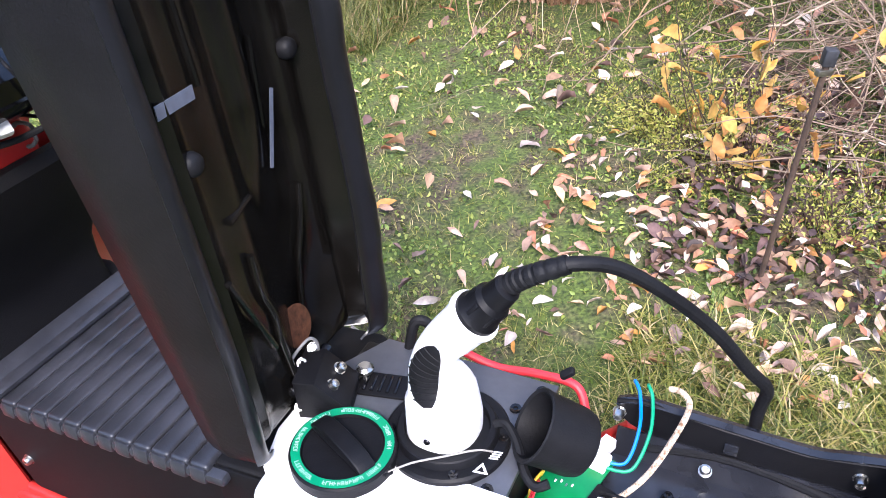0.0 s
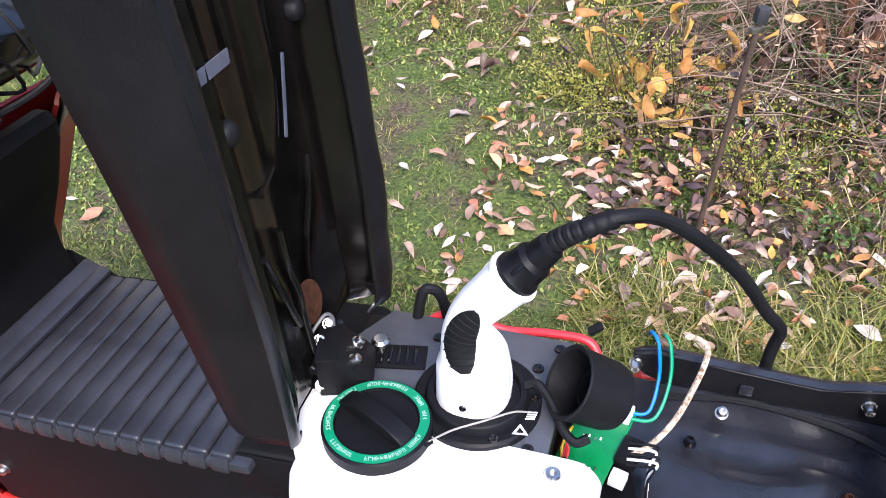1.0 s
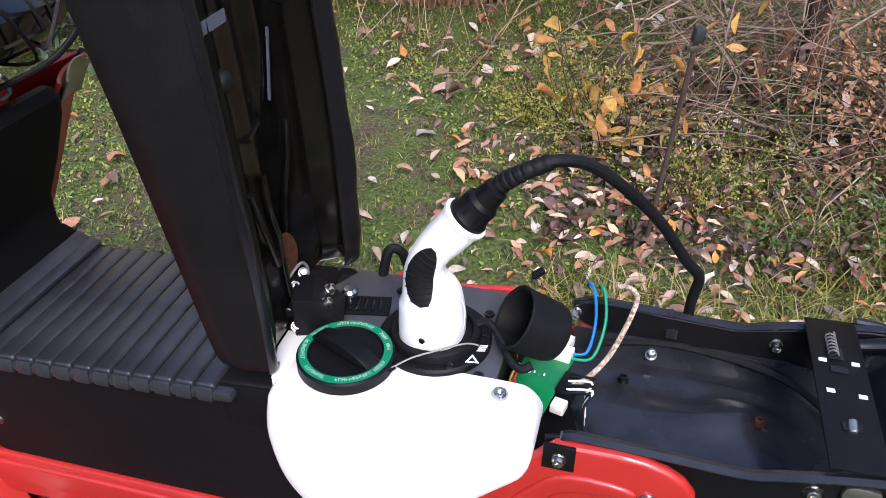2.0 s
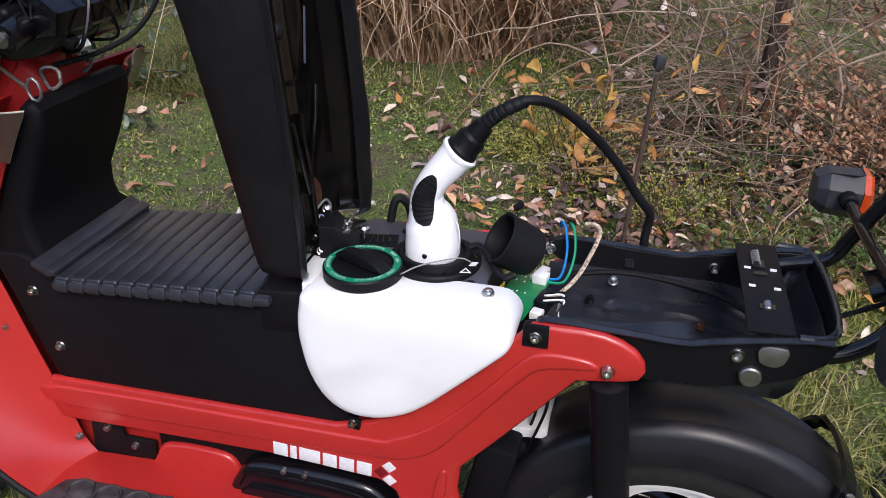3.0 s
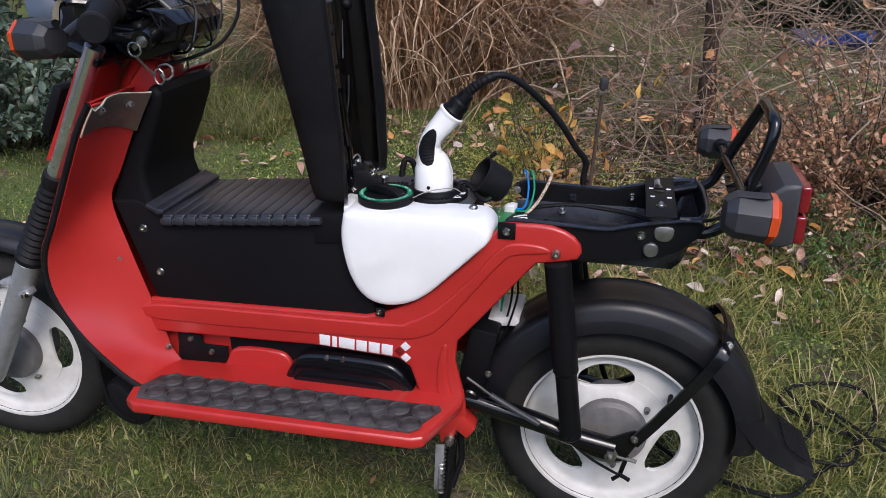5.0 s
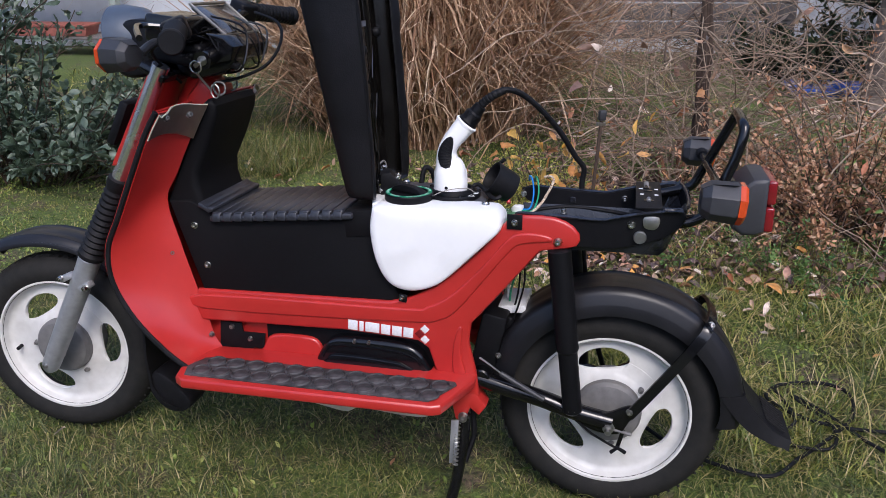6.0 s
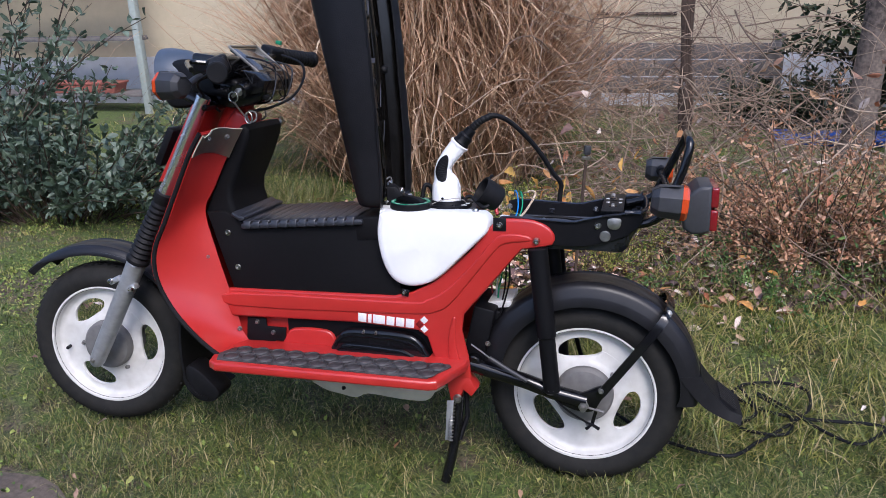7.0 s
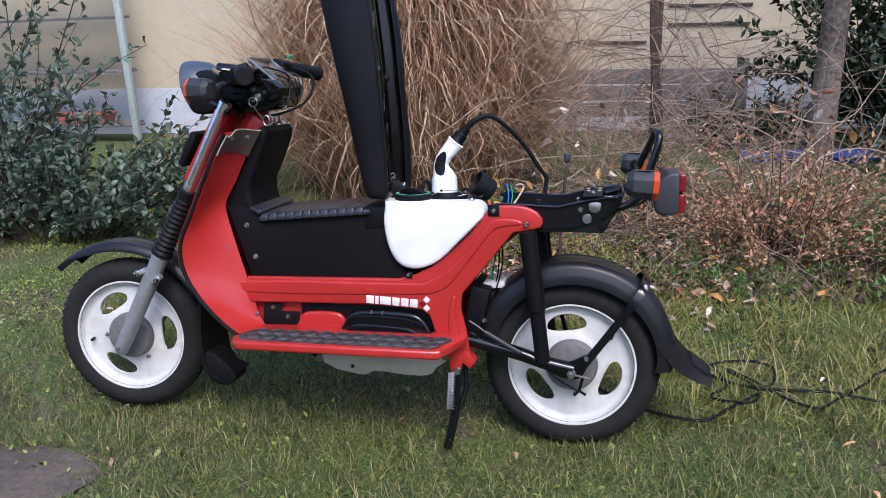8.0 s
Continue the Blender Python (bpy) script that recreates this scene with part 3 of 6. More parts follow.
part("cord", tube(curve([(0.4360, 0.0, 0.608), (0.452, 0.012, 0.613), (0.470, 0.035, 0.626), (0.484, 0.065, 0.648), (0.490, 0.088, 0.664), (0.482, 0.098, 0.669), (0.470, 0.102, 0.666)], 8), 0.0027, 8), BRAID, scooter, "woven beige cord")
for k, mt in enumerate((BLACK_PLASTIC, WHITE, BLACK_PLASTIC, WHITE, BLACK_PLASTIC)):
    y = -0.012 + 0.006 * k
    part("wire", tube(curve([(0.4350, y, 0.611), (0.458 + 0.002 * (k % 3), y - 0.003, 0.617), (0.4540, y - 0.012, 0.607), (0.4560, y - 0.022, 0.588)], 5), 0.0013, 6), mt, scooter)
for k, mt in enumerate((YELLOW_WIRE, RED_WIRE, RED_WIRE, BLACK_PLASTIC)):
    part("wire", tube(curve([(0.376, 0.02 - 0.012 * k, 0.59), (0.384, 0.012 - 0.012 * k, 0.617), (0.379 + 0.003 * k, -0.01 - 0.011 * k, 0.612), (0.386, -0.03 - 0.008 * k, 0.585)], 6), 0.0014, 6), mt, scooter)
part("power_cable", tube(curve([(0.215, 0.098, 0.622), (0.245, 0.106, 0.640), (0.30, 0.108, 0.628), (0.345, 0.108, 0.634), (0.385, 0.105, 0.634), (0.40, 0.09, 0.61)], 8), 0.0044, 10), RED_WIRE, scooter, "red power cable")
part("power_cable", tube(curve([(0.215, 0.085, 0.645), (0.221, 0.092, 0.675), (0.235, 0.098, 0.668), (0.243, 0.1, 0.63)], 8), 0.0055, 10), RUBBER, scooter)

# hinge and its knob
part("hinge_block", slab([(-0.022, -0.022), (0.024, -0.022), (0.026, -0.004), (-0.002, 0.026), (-0.022, 0.026)], -0.024, 0.024, 0.002), BLACK_PLASTIC, scooter, "black hinge block").matrix_local = pose(0.180, -0.012, 0.666, 0, 0, 18)
for y in (-0.02, 0.002):
    screw("hinge_screw", (0.193 - (y + 0.02) * 0.25, y + 0.001, 0.679), (0.72, 0.1, 0.69), 0.005, scooter, CHROME)
part("hinge_link", tube(curve([(0.150, -0.035, 0.665), (0.150, -0.028, 0.688), (0.154, -0.016, 0.700), (0.160, 0.0, 0.708), (0.164, 0.006, 0.700), (0.164, 0.004, 0.684)], 6), 0.0016, 8), HUB_GREY, scooter)
part("hinge_bar", rod((0.158, -0.036, 0.672), (0.158, 0.028, 0.674), 0.006, 12, 0.001), BLACK_GLOSS, scooter)
for p in ((0.166, -0.036, 0.657), (0.158, -0.012, 0.688), (0.160, 0.004, 0.694)):
    screw("hinge_screw", p, (0.4, -0.5, 0.7), 0.0045, scooter, CHROME)
part("knob", turned([(0.003, 0), (0.003, 0.012), (0.008, 0.013), (0.0085, 0.017), (0.006, 0.020), (0.0, 0.0205)], pose(0.199, 0.026, 0.646), 18), CHROME, scooter, "chrome adjusting knob")

# bench seat, tipped up: padded cover and moulded underside
seat = new("bench_seat")
seat.parent = scooter
seat["label"] = "black vinyl bench seat tipped upright, underside showing"
COVER_FRONT = [(0.128, 0.655), (0.112, 0.672), (0.092, 0.765), (0.066, 0.90), (0.045, 1.0), (0.018, 1.135), (0.004, 1.23), (0.012, 1.295), (0.04, 1.322)]
COVER_BACK = [(0.168, 0.654), (0.173, 0.672), (0.171, 0.765), (0.163, 0.90), (0.156, 1.0), (0.143, 1.135), (0.132, 1.23), (0.118, 1.295), (0.09, 1.322)]
cf, cb = curve([(x, 0, z) for x, z in COVER_FRONT], 4), curve([(x, 0, z) for x, z in COVER_BACK], 4)


def half_width(k):
    t = k / (len(cf) - 1)
    return 0.110 - 0.012 * (1 - step(0, 0.12, t)) - 0.02 * step(0.9, 1, t) + 0.004 * step(0.15, 0.5, t)


rows = []
for k, (f, b) in enumerate(zip(cf, cb)):
    w = half_width(k)
    row = [Vector((b.x, -w, b.z)), Vector((mix(b.x, f.x, 0.5), -w - 0.004, mix(b.z, f.z, 0.5))), Vector((mix(b.x, f.x, 0.86), -w, mix(b.z, f.z, 0.86))), Vector((f.x + 0.004, -w + 0.012, f.z)), Vector((f.x - 0.006, -w * 0.6, f.z)), Vector((f.x - 0.008, 0, f.z)),
           Vector((f.x - 0.006, w * 0.6, f.z)), Vector((f.x + 0.004, w - 0.012, f.z)), Vector((mix(b.x, f.x, 0.86), w, mix(b.z, f.z, 0.86))), Vector((mix(b.x, f.x, 0.5), w + 0.004, mix(b.z, f.z, 0.5))), Vector((b.x, w, b.z))]
    rows.append(row)
part("seat_cover", grid_skin(rows, 0.004), VINYL, seat, "black vinyl cover, stapled round the rim", smooth=60)
part("seat_foot", grid_skin([rows[0], [p + Vector((0.0, 0, 0.012)) for p in rows[0]]], 0.003), VINYL, seat)
pan = []
for k, (f, b) in enumerate(zip(cf, cb)):
    w = half_width(k)
    t = k / (len(cf) - 1)
    row = []
    for j in range(25):
        v = j / 24 * 2 - 1
        edge = step(1.0, 0.8, abs(v))
        dish = mix(0.010, 0.026 + 0.012 * step(0.0, 0.25, t), step(-0.45, 0.25, v)) * edge
        spine = 0.018 * step(0.22, 0.05, abs(v - 0.12)) * step(0.28, 0.42, t)
        rib = 0.008 * step(0.07, 0.03, abs(abs(v) - 0.72)) * step(0.05, 0.15, t)
        bowl = -0.016 * math.exp(-((t - 0.17) / 0.07) ** 2 - ((v - 0.42) / 0.22) ** 2)
        row.append(Vector((b.x - 0.002 - dish + spine + rib + bowl, v * w * 0.985, b.z)))
    pan.append(row)
part("seat_pan", grid_skin(pan, 0.003), SEAT_PAN, seat, "black moulded plastic seat underside", smooth=60)


def on_pan(z, v):
    k = min(range(len(cb)), key=lambda i: abs(cb[i].z - z))
    j = round((v + 1) * 12)
    return pan[k][j]


for z, v in ((0.922, -0.64), (0.94, 0.74), (1.03, 0.6), (1.08, -0.6), (1.16, 0.7)):
    p = on_pan(z, v)
    part("buffer", turned([(0.0095, 0), (0.0095, 0.004), (0.0085, 0.008), (0.006, 0.0105), (0.0, 0.0115)], along(p + Vector((-0.004, 0, 0)), p + Vector((0.02, 0, 0.002))), 20), RUBBER, seat, smooth=60)
for z0, v0, z1, v1 in ((0.83, -0.72, 0.73, -0.45), (0.98, -0.45, 1.05, -0.38), (0.90, 0.36, 0.965, 0.42), (0.875, -0.5, 0.86, -0.2), (1.05, 0.3, 1.12, 0.36)):
    a, b = on_pan(z0, v0) + Vector((0.002, 0, 0)), on_pan(z1, v1) + Vector((0.002, 0, 0))
    part("pan_rib", tube([a.lerp(b, q / 6) for q in range(7)], 0.003, 8), SEAT_PAN, seat)


def pan_strip(z0, v0, z1, v1, wide, label):
    """A flat pale strip on the pan between two of its places: tape, and one slot's highlight."""
    a, c = on_pan(z0, v0) + Vector((0.006, 0, 0)), on_pan(z1, v1) + Vector((0.006, 0, 0))
    way = (c - a).normalized()
    across = way.cross(Vector((1, 0, 0))).normalized()
    part("pale_strip", grid_skin([[a - across * wide / 2, a + across * wide / 2], [c - across * wide / 2, c + across * wide / 2]], 0.001), PALE_GREY, seat, label)


pan_strip(0.972, -0.86, 0.984, -0.52, 0.010, "pale adhesive strip")
# this one paints the line of light along a moulded slot
pan_strip(0.925, 0.52, 0.872, 0.29, 0.0042, "slot with its highlight painted as a pale strip")
pan_strip(1.09, -0.72, 1.06, -0.62, 0.012, "pale adhesive strip")
part("rust_patch", turned([(0.0, 0), (0.021, 0), (0.020, 0.0012), (0.0, 0.002)], along(on_pan(0.712, 0.12) + Vector((0.0045, 0, 0)), on_pan(0.712, 0.12) + Vector((0.03, 0, 0.006))), 24), RUST, seat, "round rusty washer plate")
for v in (-0.5, 0.62):
    line = [on_pan(0.69 + 0.012 * q, v * (0.55 + 0.028 * q)) + Vector((0.003, 0, 0)) for q in range(14)]
    part("pan_rib", tube(curve(line[::3], 5), 0.0035, 8), SEAT_PAN, seat, smooth=60)
for s in (-1, 1):
    for k in range(4, len(cb) - 3, 4):
        w = half_width(k)
        part("staple", box((0.002, 0.0035, 0.009), pose(cb[k].x + 0.0005, s * (w - 0.010), cb[k].z)), BLACK_GLOSS, seat)
fold = []
for q in range(8):
    u = q / 7
    fold.append([Vector((b.x + 0.002 + (0.010 + 0.0025 * math.sin(k * 0.55) * math.sin(k * 1.3)) * math.sin(math.pi * min(1, u * 1.25)), half_width(k) + 0.006 - 0.036 * u + 0.002 * math.sin(k * 0.8) * u, b.z)) for k, b in enumerate(cb)])
fold2 = [[Vector((b.x + 0.002 + 0.003 * math.sin(math.pi * q / 7), -half_width(k) - 0.003 + 0.016 * q / 7, b.z)) for k, b in enumerate(cb)] for q in range(8)]
part("cover_fold", grid_skin(fold, 0.002), VINYL_GLOSS, seat, "wavy folded vinyl edge", smooth=70)
part("cover_fold", grid_skin(fold2, 0.002), VINYL_GLOSS, seat, "folded glossy vinyl edge", smooth=70)

# rear tray
TRAY = [(0.426, 0.638), (0.45, 0.646), (0.52, 0.644), (0.59, 0.641), (0.62, 0.647), (0.66, 0.656), (0.712, 0.664), (0.732, 0.664), (0.738, 0.655), (0.732, 0.638), (0.706, 0.615), (0.67, 0.60), (0.62, 0.588), (0.56, 0.587), (0.49, 0.598), (0.44, 0.612), (0.427, 0.622)]
tray = new("rear_tray")
tray.parent = scooter
tray["label"] = "open black plastic tool tray behind the seat"
rail = slab(TRAY, -0.098, -0.093, 0.0015, 1)
part("tray_side", rail, BLACK_PLASTIC, tray)
part("tray_side", slab([(x, z + 0.006 * step(0.5, 0.43, x)) for x, z in TRAY], 0.092, 0.097, 0.0015, 1), BLACK_PLASTIC, tray)
rim_top = [(x, z) for x, z in TRAY[:8]]
for y0, lift in ((-0.0985, 0.0), (0.0975, 0.001)):
    line = curve([(max(x, 0.438) if y0 < 0 else x, y0, z + lift) for x, z in rim_top if x > 0.42 or y0 > 0], 5)
    part("tray_rim", grid_skin([[p + Vector((0, -0.006, 0.001)) for p in line], [p + Vector((0, 0.0, 0.003)) for p in line], [p + Vector((0, 0.006, 0.001)) for p in line], [p + Vector((0, 0.006, -0.006)) for p in line]], 0.002), TRAY_SKIN, tray)
floor_rows = []
for i in range(25):
    x = mix(0.43, 0.735, i / 24)
    row = []
    for j in range(21):
        v = j / 20 * 2 - 1
        z = 0.577 + 0.003 * math.sin(x * 55 + v * 2) * (1 - v * v)
        z += 0.006 * step(0.5, 0.75, v) * step(0.68, 0.64, x)
        z += 0.008 * math.exp(-((x - 0.60) / 0.035) ** 2 - ((v - 0.36) / 0.16) ** 2) - 0.006 * math.exp(-((x - 0.565) / 0.03) ** 2 - ((v - 0.32) / 0.12) ** 2)
        z += 0.012 * math.exp(-((x - 0.56) / 0.05) ** 2 - ((v - 0.15) / 0.22) ** 2)
        z += 0.03 * step(0.9, 1.0, abs(v)) + 0.07 * step(0.70, 0.735, x)
        row.append(Vector((x, 0.0 + v * 0.092, z)))
    floor_rows.append(row)
part("tray_floor", grid_skin(floor_rows, 0.003), TRAY_SKIN, tray, "glossy black moulded tray floor", smooth=70)
part("tray_hose", tube(curve([(0.46, 0.085, 0.602), (0.52, 0.09, 0.61), (0.58, 0.088, 0.608), (0.64, 0.075, 0.604), (0.68, 0.045, 0.598), (0.70, 0.01, 0.592)], 6), 0.004, 8), RUBBER, tray)
END = [(0.70, -0.098), (0.722, -0.096), (0.738, -0.08), (0.744, -0.04), (0.745, 0.004), (0.744, 0.05), (0.738, 0.088), (0.722, 0.102), (0.70, 0.105)]
end = curve([(x, y, 0) for x, y in END], 4)
part("tray_end", grid_skin([[Vector((p.x - 0.028 * (1 - t) ** 2, p.y * (1 - 0.1 * (1 - t)), mix(0.60, 0.666, t))) for p in end] for t in [q / 6 for q in range(7)]], 0.004), BLACK_PLASTIC, tray, smooth=60)
part("tray_end_rim", tube([Vector((p.x, p.y, 0.666)) for p in end], 0.004, 8), TRAY_SKIN, tray)
latch = part("latch_plate", box((0.046, 0.196, 0.003), pose(0.674, 0.0, 0.6665, 0, -2), 0.001), BLACK_PLASTIC, tray, "black bridging latch plate with slots")
for x, y, sx, sy in ((0.672, 0.045, 0.014, 0.018), (0.674, -0.05, 0.016, 0.010), (0.673, 0.022, 0.015, 0.008)):
    part("latch_slot", box((sx, sy, 0.001), pose(x, y, 0.6688)), BLACK_GLOSS, latch)
# small windows coloured white for the sky they reflect
for x, y in ((0.660, 0.033), (0.688, 0.033), (0.662, -0.008), (0.688, -0.010)):
    part("latch_window_glint", box((0.007, 0.0045, 0.001), pose(x, y, 0.669)), PRINT_WHITE, latch)
spring = [Vector((0.670 + 0.0045 * math.cos(k * 0.9), 0.04 + 0.0007 * k, 0.671 + 0.0045 * math.sin(k * 0.9))) for k in range(44)]
part("latch_spring", tube(spring, 0.0009, 5), HUB_GREY, latch, "grey latch spring")
part("latch_screw", rod((0.674, -0.056, 0.668), (0.674, -0.044, 0.671), 0.004, 12, 0.001), STEEL, latch)
for x, y, z, s in ((0.43, 0.0915, 0.632, -1), (0.632, 0.0915, 0.632, -1)):
    screw("tray_bolt", (x, y, z), (0, s, 0), 0.0052, tray, CHROME, 0.009)
screw("tray_bolt", (0.513, 0.078, 0.602), (0, -0.4, 0.9), 0.005, tray, CHROME, 0.008)
screw("tray_bolt", (0.62, 0.02, 0.588), (0, 0, 1), 0.005, tray, RUST)
screw("tray_bolt", (0.488, 0.045, 0.590), (0, 0, 1), 0.005, tray, BLACK_GLOSS)
part("tray_clip", box((0.012, 0.003, 0.012), pose(0.53, 0.09, 0.625), 0.0006), TRAY_SKIN, tray)
part("tray_mark", turned([(0.0, 0), (0.0105, 0), (0.0115, 0.001), (0.0115, 0.006), (0.010, 0.008), (0.0, 0.008)], along((0.662, -0.098, 0.614), (0.662, -0.12, 0.614)), 28), STEEL, tray, "round zinc lock barrel")
screw("tray_bolt", (0.646, -0.098, 0.635), NEAR, 0.0065, tray, CHROME)
part("tray_tab", slab(rounded([(0.667, 0.651), (0.692, 0.652), (0.692, 0.636), (0.683, 0.629), (0.668, 0.633)], 3), -0.103, -0.098, 0.0012), STEEL, tray, "bent steel tab")

# tail tubes, lamp and indicators
part("grab_loop", tube(curve([(0.70, -0.078, 0.638), (0.745, -0.08, 0.641), (0.785, -0.07, 0.668), (0.798, -0.058, 0.712), (0.812, -0.056, 0.752), (0.822, -0.05, 0.796), (0.82, -0.03, 0.811), (0.82, 0.045, 0.815), (0.818, 0.064, 0.803), (0.79, 0.075, 0.740), (0.772, 0.08, 0.70), (0.755, 0.082, 0.668), (0.72, 0.085, 0.655), (0.70, 0.085, 0.65)], 7), 0.0090, 14), BLACK_GLOSS, scooter, "black enamelled tube grab loop")
part("indicator_bar", tube(curve([(0.772, 0.145, 0.722), (0.776, 0.08, 0.716), (0.78, 0.0, 0.715), (0.782, -0.08, 0.717), (0.783, -0.14, 0.712)], 6), 0.0068, 12), BLACK_GLOSS, scooter)
part("indicator_collar", rod((0.7725, 0.142, 0.7215), (0.7728, 0.125, 0.720), 0.0105, 16, 0.002), RUBBER, scooter)
part("tail_wire", tube(curve([(0.735, 0.0, 0.628), (0.76, 0.02, 0.625), (0.79, 0.03, 0.635), (0.82, 0.02, 0.66)], 6), 0.003, 8), RUBBER, scooter)


def indicator(place, turn, front=-1, scale=1.0):
    """An eight-sided indicator lamp with its lens on the +x end of its own axes."""
    o = new("indicator")
    o.parent = scooter
    o.matrix_local = Matrix.Translation(place) @ turn
    case = turned([(0.026, -0.036), (0.036, -0.022), (0.0385, 0.014), (0.0385, 0.020)], pose(0, 0, 0, 0, 90, 0) @ pose(0, 0, 0, 0, 0, 22.5), 8)
    case.transform(Matrix.Diagonal((scale, scale * 1.0, scale * 0.9, 1)))
    soften(case, 0.002, 2)
    part("indicator_case", case, GREY_CASE, o, "dark grey plastic housing", smooth=20)
    lens = turned([(0.0385, 0.0), (0.0385, 0.008), (0.034, 0.0125), (0.0, 0.0135)], pose(0.0202, 0, 0, 0, 90, 0) @ pose(0, 0, 0, 0, 0, 22.5), 8)
    lens.transform(Matrix.Diagonal((scale, scale * 1.0, scale * 0.9, 1)))
    part("indicator_lens", lens, ORANGE, o, "orange lens", smooth=20)
    return o


indicator((0.786, -0.176, 0.706), pose(0, 0, 0, 0, 4, 0))
indicator((0.771, 0.172, 0.717), pose(0, 0, 0, 0, 3, 0), scale=0.9)
tail = new("tail_lamp")
tail.parent = scooter
CASE = [(0.812, 0.67), (0.822, 0.698), (0.846, 0.718), (0.864, 0.720), (0.872, 0.718), (0.872, 0.625), (0.858, 0.618), (0.836, 0.617), (0.818, 0.628)]
part("tail_case", slab(CASE, -0.066, 0.066, 0.008, 3), GREY_CASE, tail, "dark grey tail lamp housing")
for z0, z1 in ((0.674, 0.716), (0.625, 0.669)):
    lens = box((0.016, 0.124, z1 - z0), pose(0.878, 0, (z0 + z1) / 2), 0.004, 3)
    part("tail_lens", lens, RED_LENS, tail, "red lens")
part("tail_bracket", box((0.05, 0.05, 0.012), pose(0.80, 0, 0.69, 0, -25), 0.002), BLACK_GLOSS, tail)

# rear suspension, swing arm, mudguard
for s in (-1, 1):
    y = s * 0.104
    shock = new("shock_absorber")
    shock.parent = scooter
    a, b = Vector((0.521, y, 0.592)), Vector((0.560, y, 0.262))
    part("shock_sleeve", turned([(0.016, 0), (0.0215, 0.003), (0.0215, 0.2), (0.0185, 0.205), (0.0185, 0.33), (0.012, 0.336)], along(a + Vector((0.001, 0, -0.008)), b), 24), BLACK_PLASTIC, shock, "black shock absorber sleeve")
    part("shock_eye", rod(b + Vector((0, -0.012, 0)), b + Vector((0, 0.012, 0)), 0.0125, 18, 0.002), BLACK_GLOSS, shock)
    screw("shock_bolt", b + Vector((0, s * 0.012, 0)), (0, s, 0), 0.007, shock, STEEL)
    arm = tube(curve([(0.372, s * 0.086, 0.296), (0.42, s * 0.088, 0.285), (0.50, s * 0.09, 0.267), (0.565, s * 0.09, 0.247), (0.635, s * 0.088, 0.232)], 6), 0.0175, 14)
    part("swing_arm", arm, BLACK_GLOSS, scooter, "black enamelled swing arm")
    part("axle_plate", slab(rounded([(0.575, 0.25), (0.62, 0.252), (0.668, 0.275), (0.68, 0.262), (0.668, 0.24), (0.65, 0.212), (0.61, 0.212), (0.575, 0.228)], 3), s * 0.094 - 0.004, s * 0.094 + 0.004, 0.0015), BLACK_GLOSS, scooter)
    stay = curve([(0.666, s * 0.103, 0.258), (0.70, s * 0.102, 0.305), (0.75, s * 0.096, 0.374), (0.782, s * 0.086, 0.418), (0.797, s * 0.074, 0.438), (0.804, s * 0.058, 0.448), (0.808, s * 0.03, 0.452), (0.809, 0.0, 0.453)], 6)
    bar_rows = []
    for k, p in enumerate(stay):
        way = (stay[min(k + 1, len(stay) - 1)] - stay[max(k - 1, 0)]).normalized()
        flat_side = way.cross(Vector((0, -s, 0)).lerp(Vector((0.62, 0, 0.62)), step(0.1, 0.05, abs(p.y)))).normalized()
        bar_rows.append([p - flat_side * 0.0095, p - flat_side * 0.0055, p + flat_side * 0.0055, p + flat_side * 0.0095])
    part("mudguard_stay", grid_skin(bar_rows, 0.006), BLACK_GLOSS, scooter, "black mudguard stay", smooth=40)
    screw("stay_bolt", (0.668, s * 0.108, 0.268), (0, s, 0), 0.006, scooter, STEEL)
screw("stay_bolt", (0.802, -0.068, 0.443), (0.4, -0.8, 0.4), 0.006, scooter, STEEL)
part("axle_nut", turned([(0.0, -0.004), (0.013, -0.004), (0.013, 0.0), (0.0105, 0.001), (0.0105, 0.012), (0.006, 0.013), (0.006, 0.024), (0.0, 0.025)], along((0.63, -0.098, 0.225), (0.63, -0.13, 0.225)), 6), STEEL, scooter, "zinc axle nut")
part("chain_adjuster", rod((0.635, -0.096, 0.222), (0.675, -0.096, 0.213), 0.0035, 8), HUB_GREY, scooter)
part("brake_lever", slab([(0.655, 0.215), (0.663, 0.215), (0.654, 0.175), (0.645, 0.172)], -0.088, -0.084, 0.0008), BLACK_GLOSS, scooter)
part("brake_wing_nut", tube([(0.638, -0.09, 0.165), (0.65, -0.092, 0.178), (0.666, -0.09, 0.168)], 0.004, 8), BLACK_PLASTIC, scooter)
part("brake_cable", tube(curve([(0.378, -0.108, 0.352), (0.40, -0.112, 0.34), (0.42, -0.112, 0.325)], 5), 0.002, 8), STEEL, scooter)
part("cable_sleeve", tube(curve([(0.42, -0.112, 0.325), (0.46, -0.112, 0.302), (0.505, -0.11, 0.276)], 5), 0.0055, 10), GREY_CASE, scooter)
part("brake_cable", tube(curve([(0.505, -0.11, 0.276), (0.55, -0.104, 0.25), (0.60, -0.095, 0.205), (0.65, -0.09, 0.175)], 5), 0.0025, 8), BLACK_PLASTIC, scooter)
part("swing_pivot", rod((0.378, -0.1, 0.30), (0.378, 0.1, 0.30), 0.02, 20, 0.003), BLACK_GLOSS, scooter)
part("motor_mount", box((0.05, 0.15, 0.16), pose(0.385, 0, 0.35, 0, 12), 0.006), BLACK_PLASTIC, scooter)
part("bracket_stack", box((0.045, 0.12, 0.026), pose(0.412, 0.02, 0.398), 0.003), BLACK_PLASTIC, scooter)
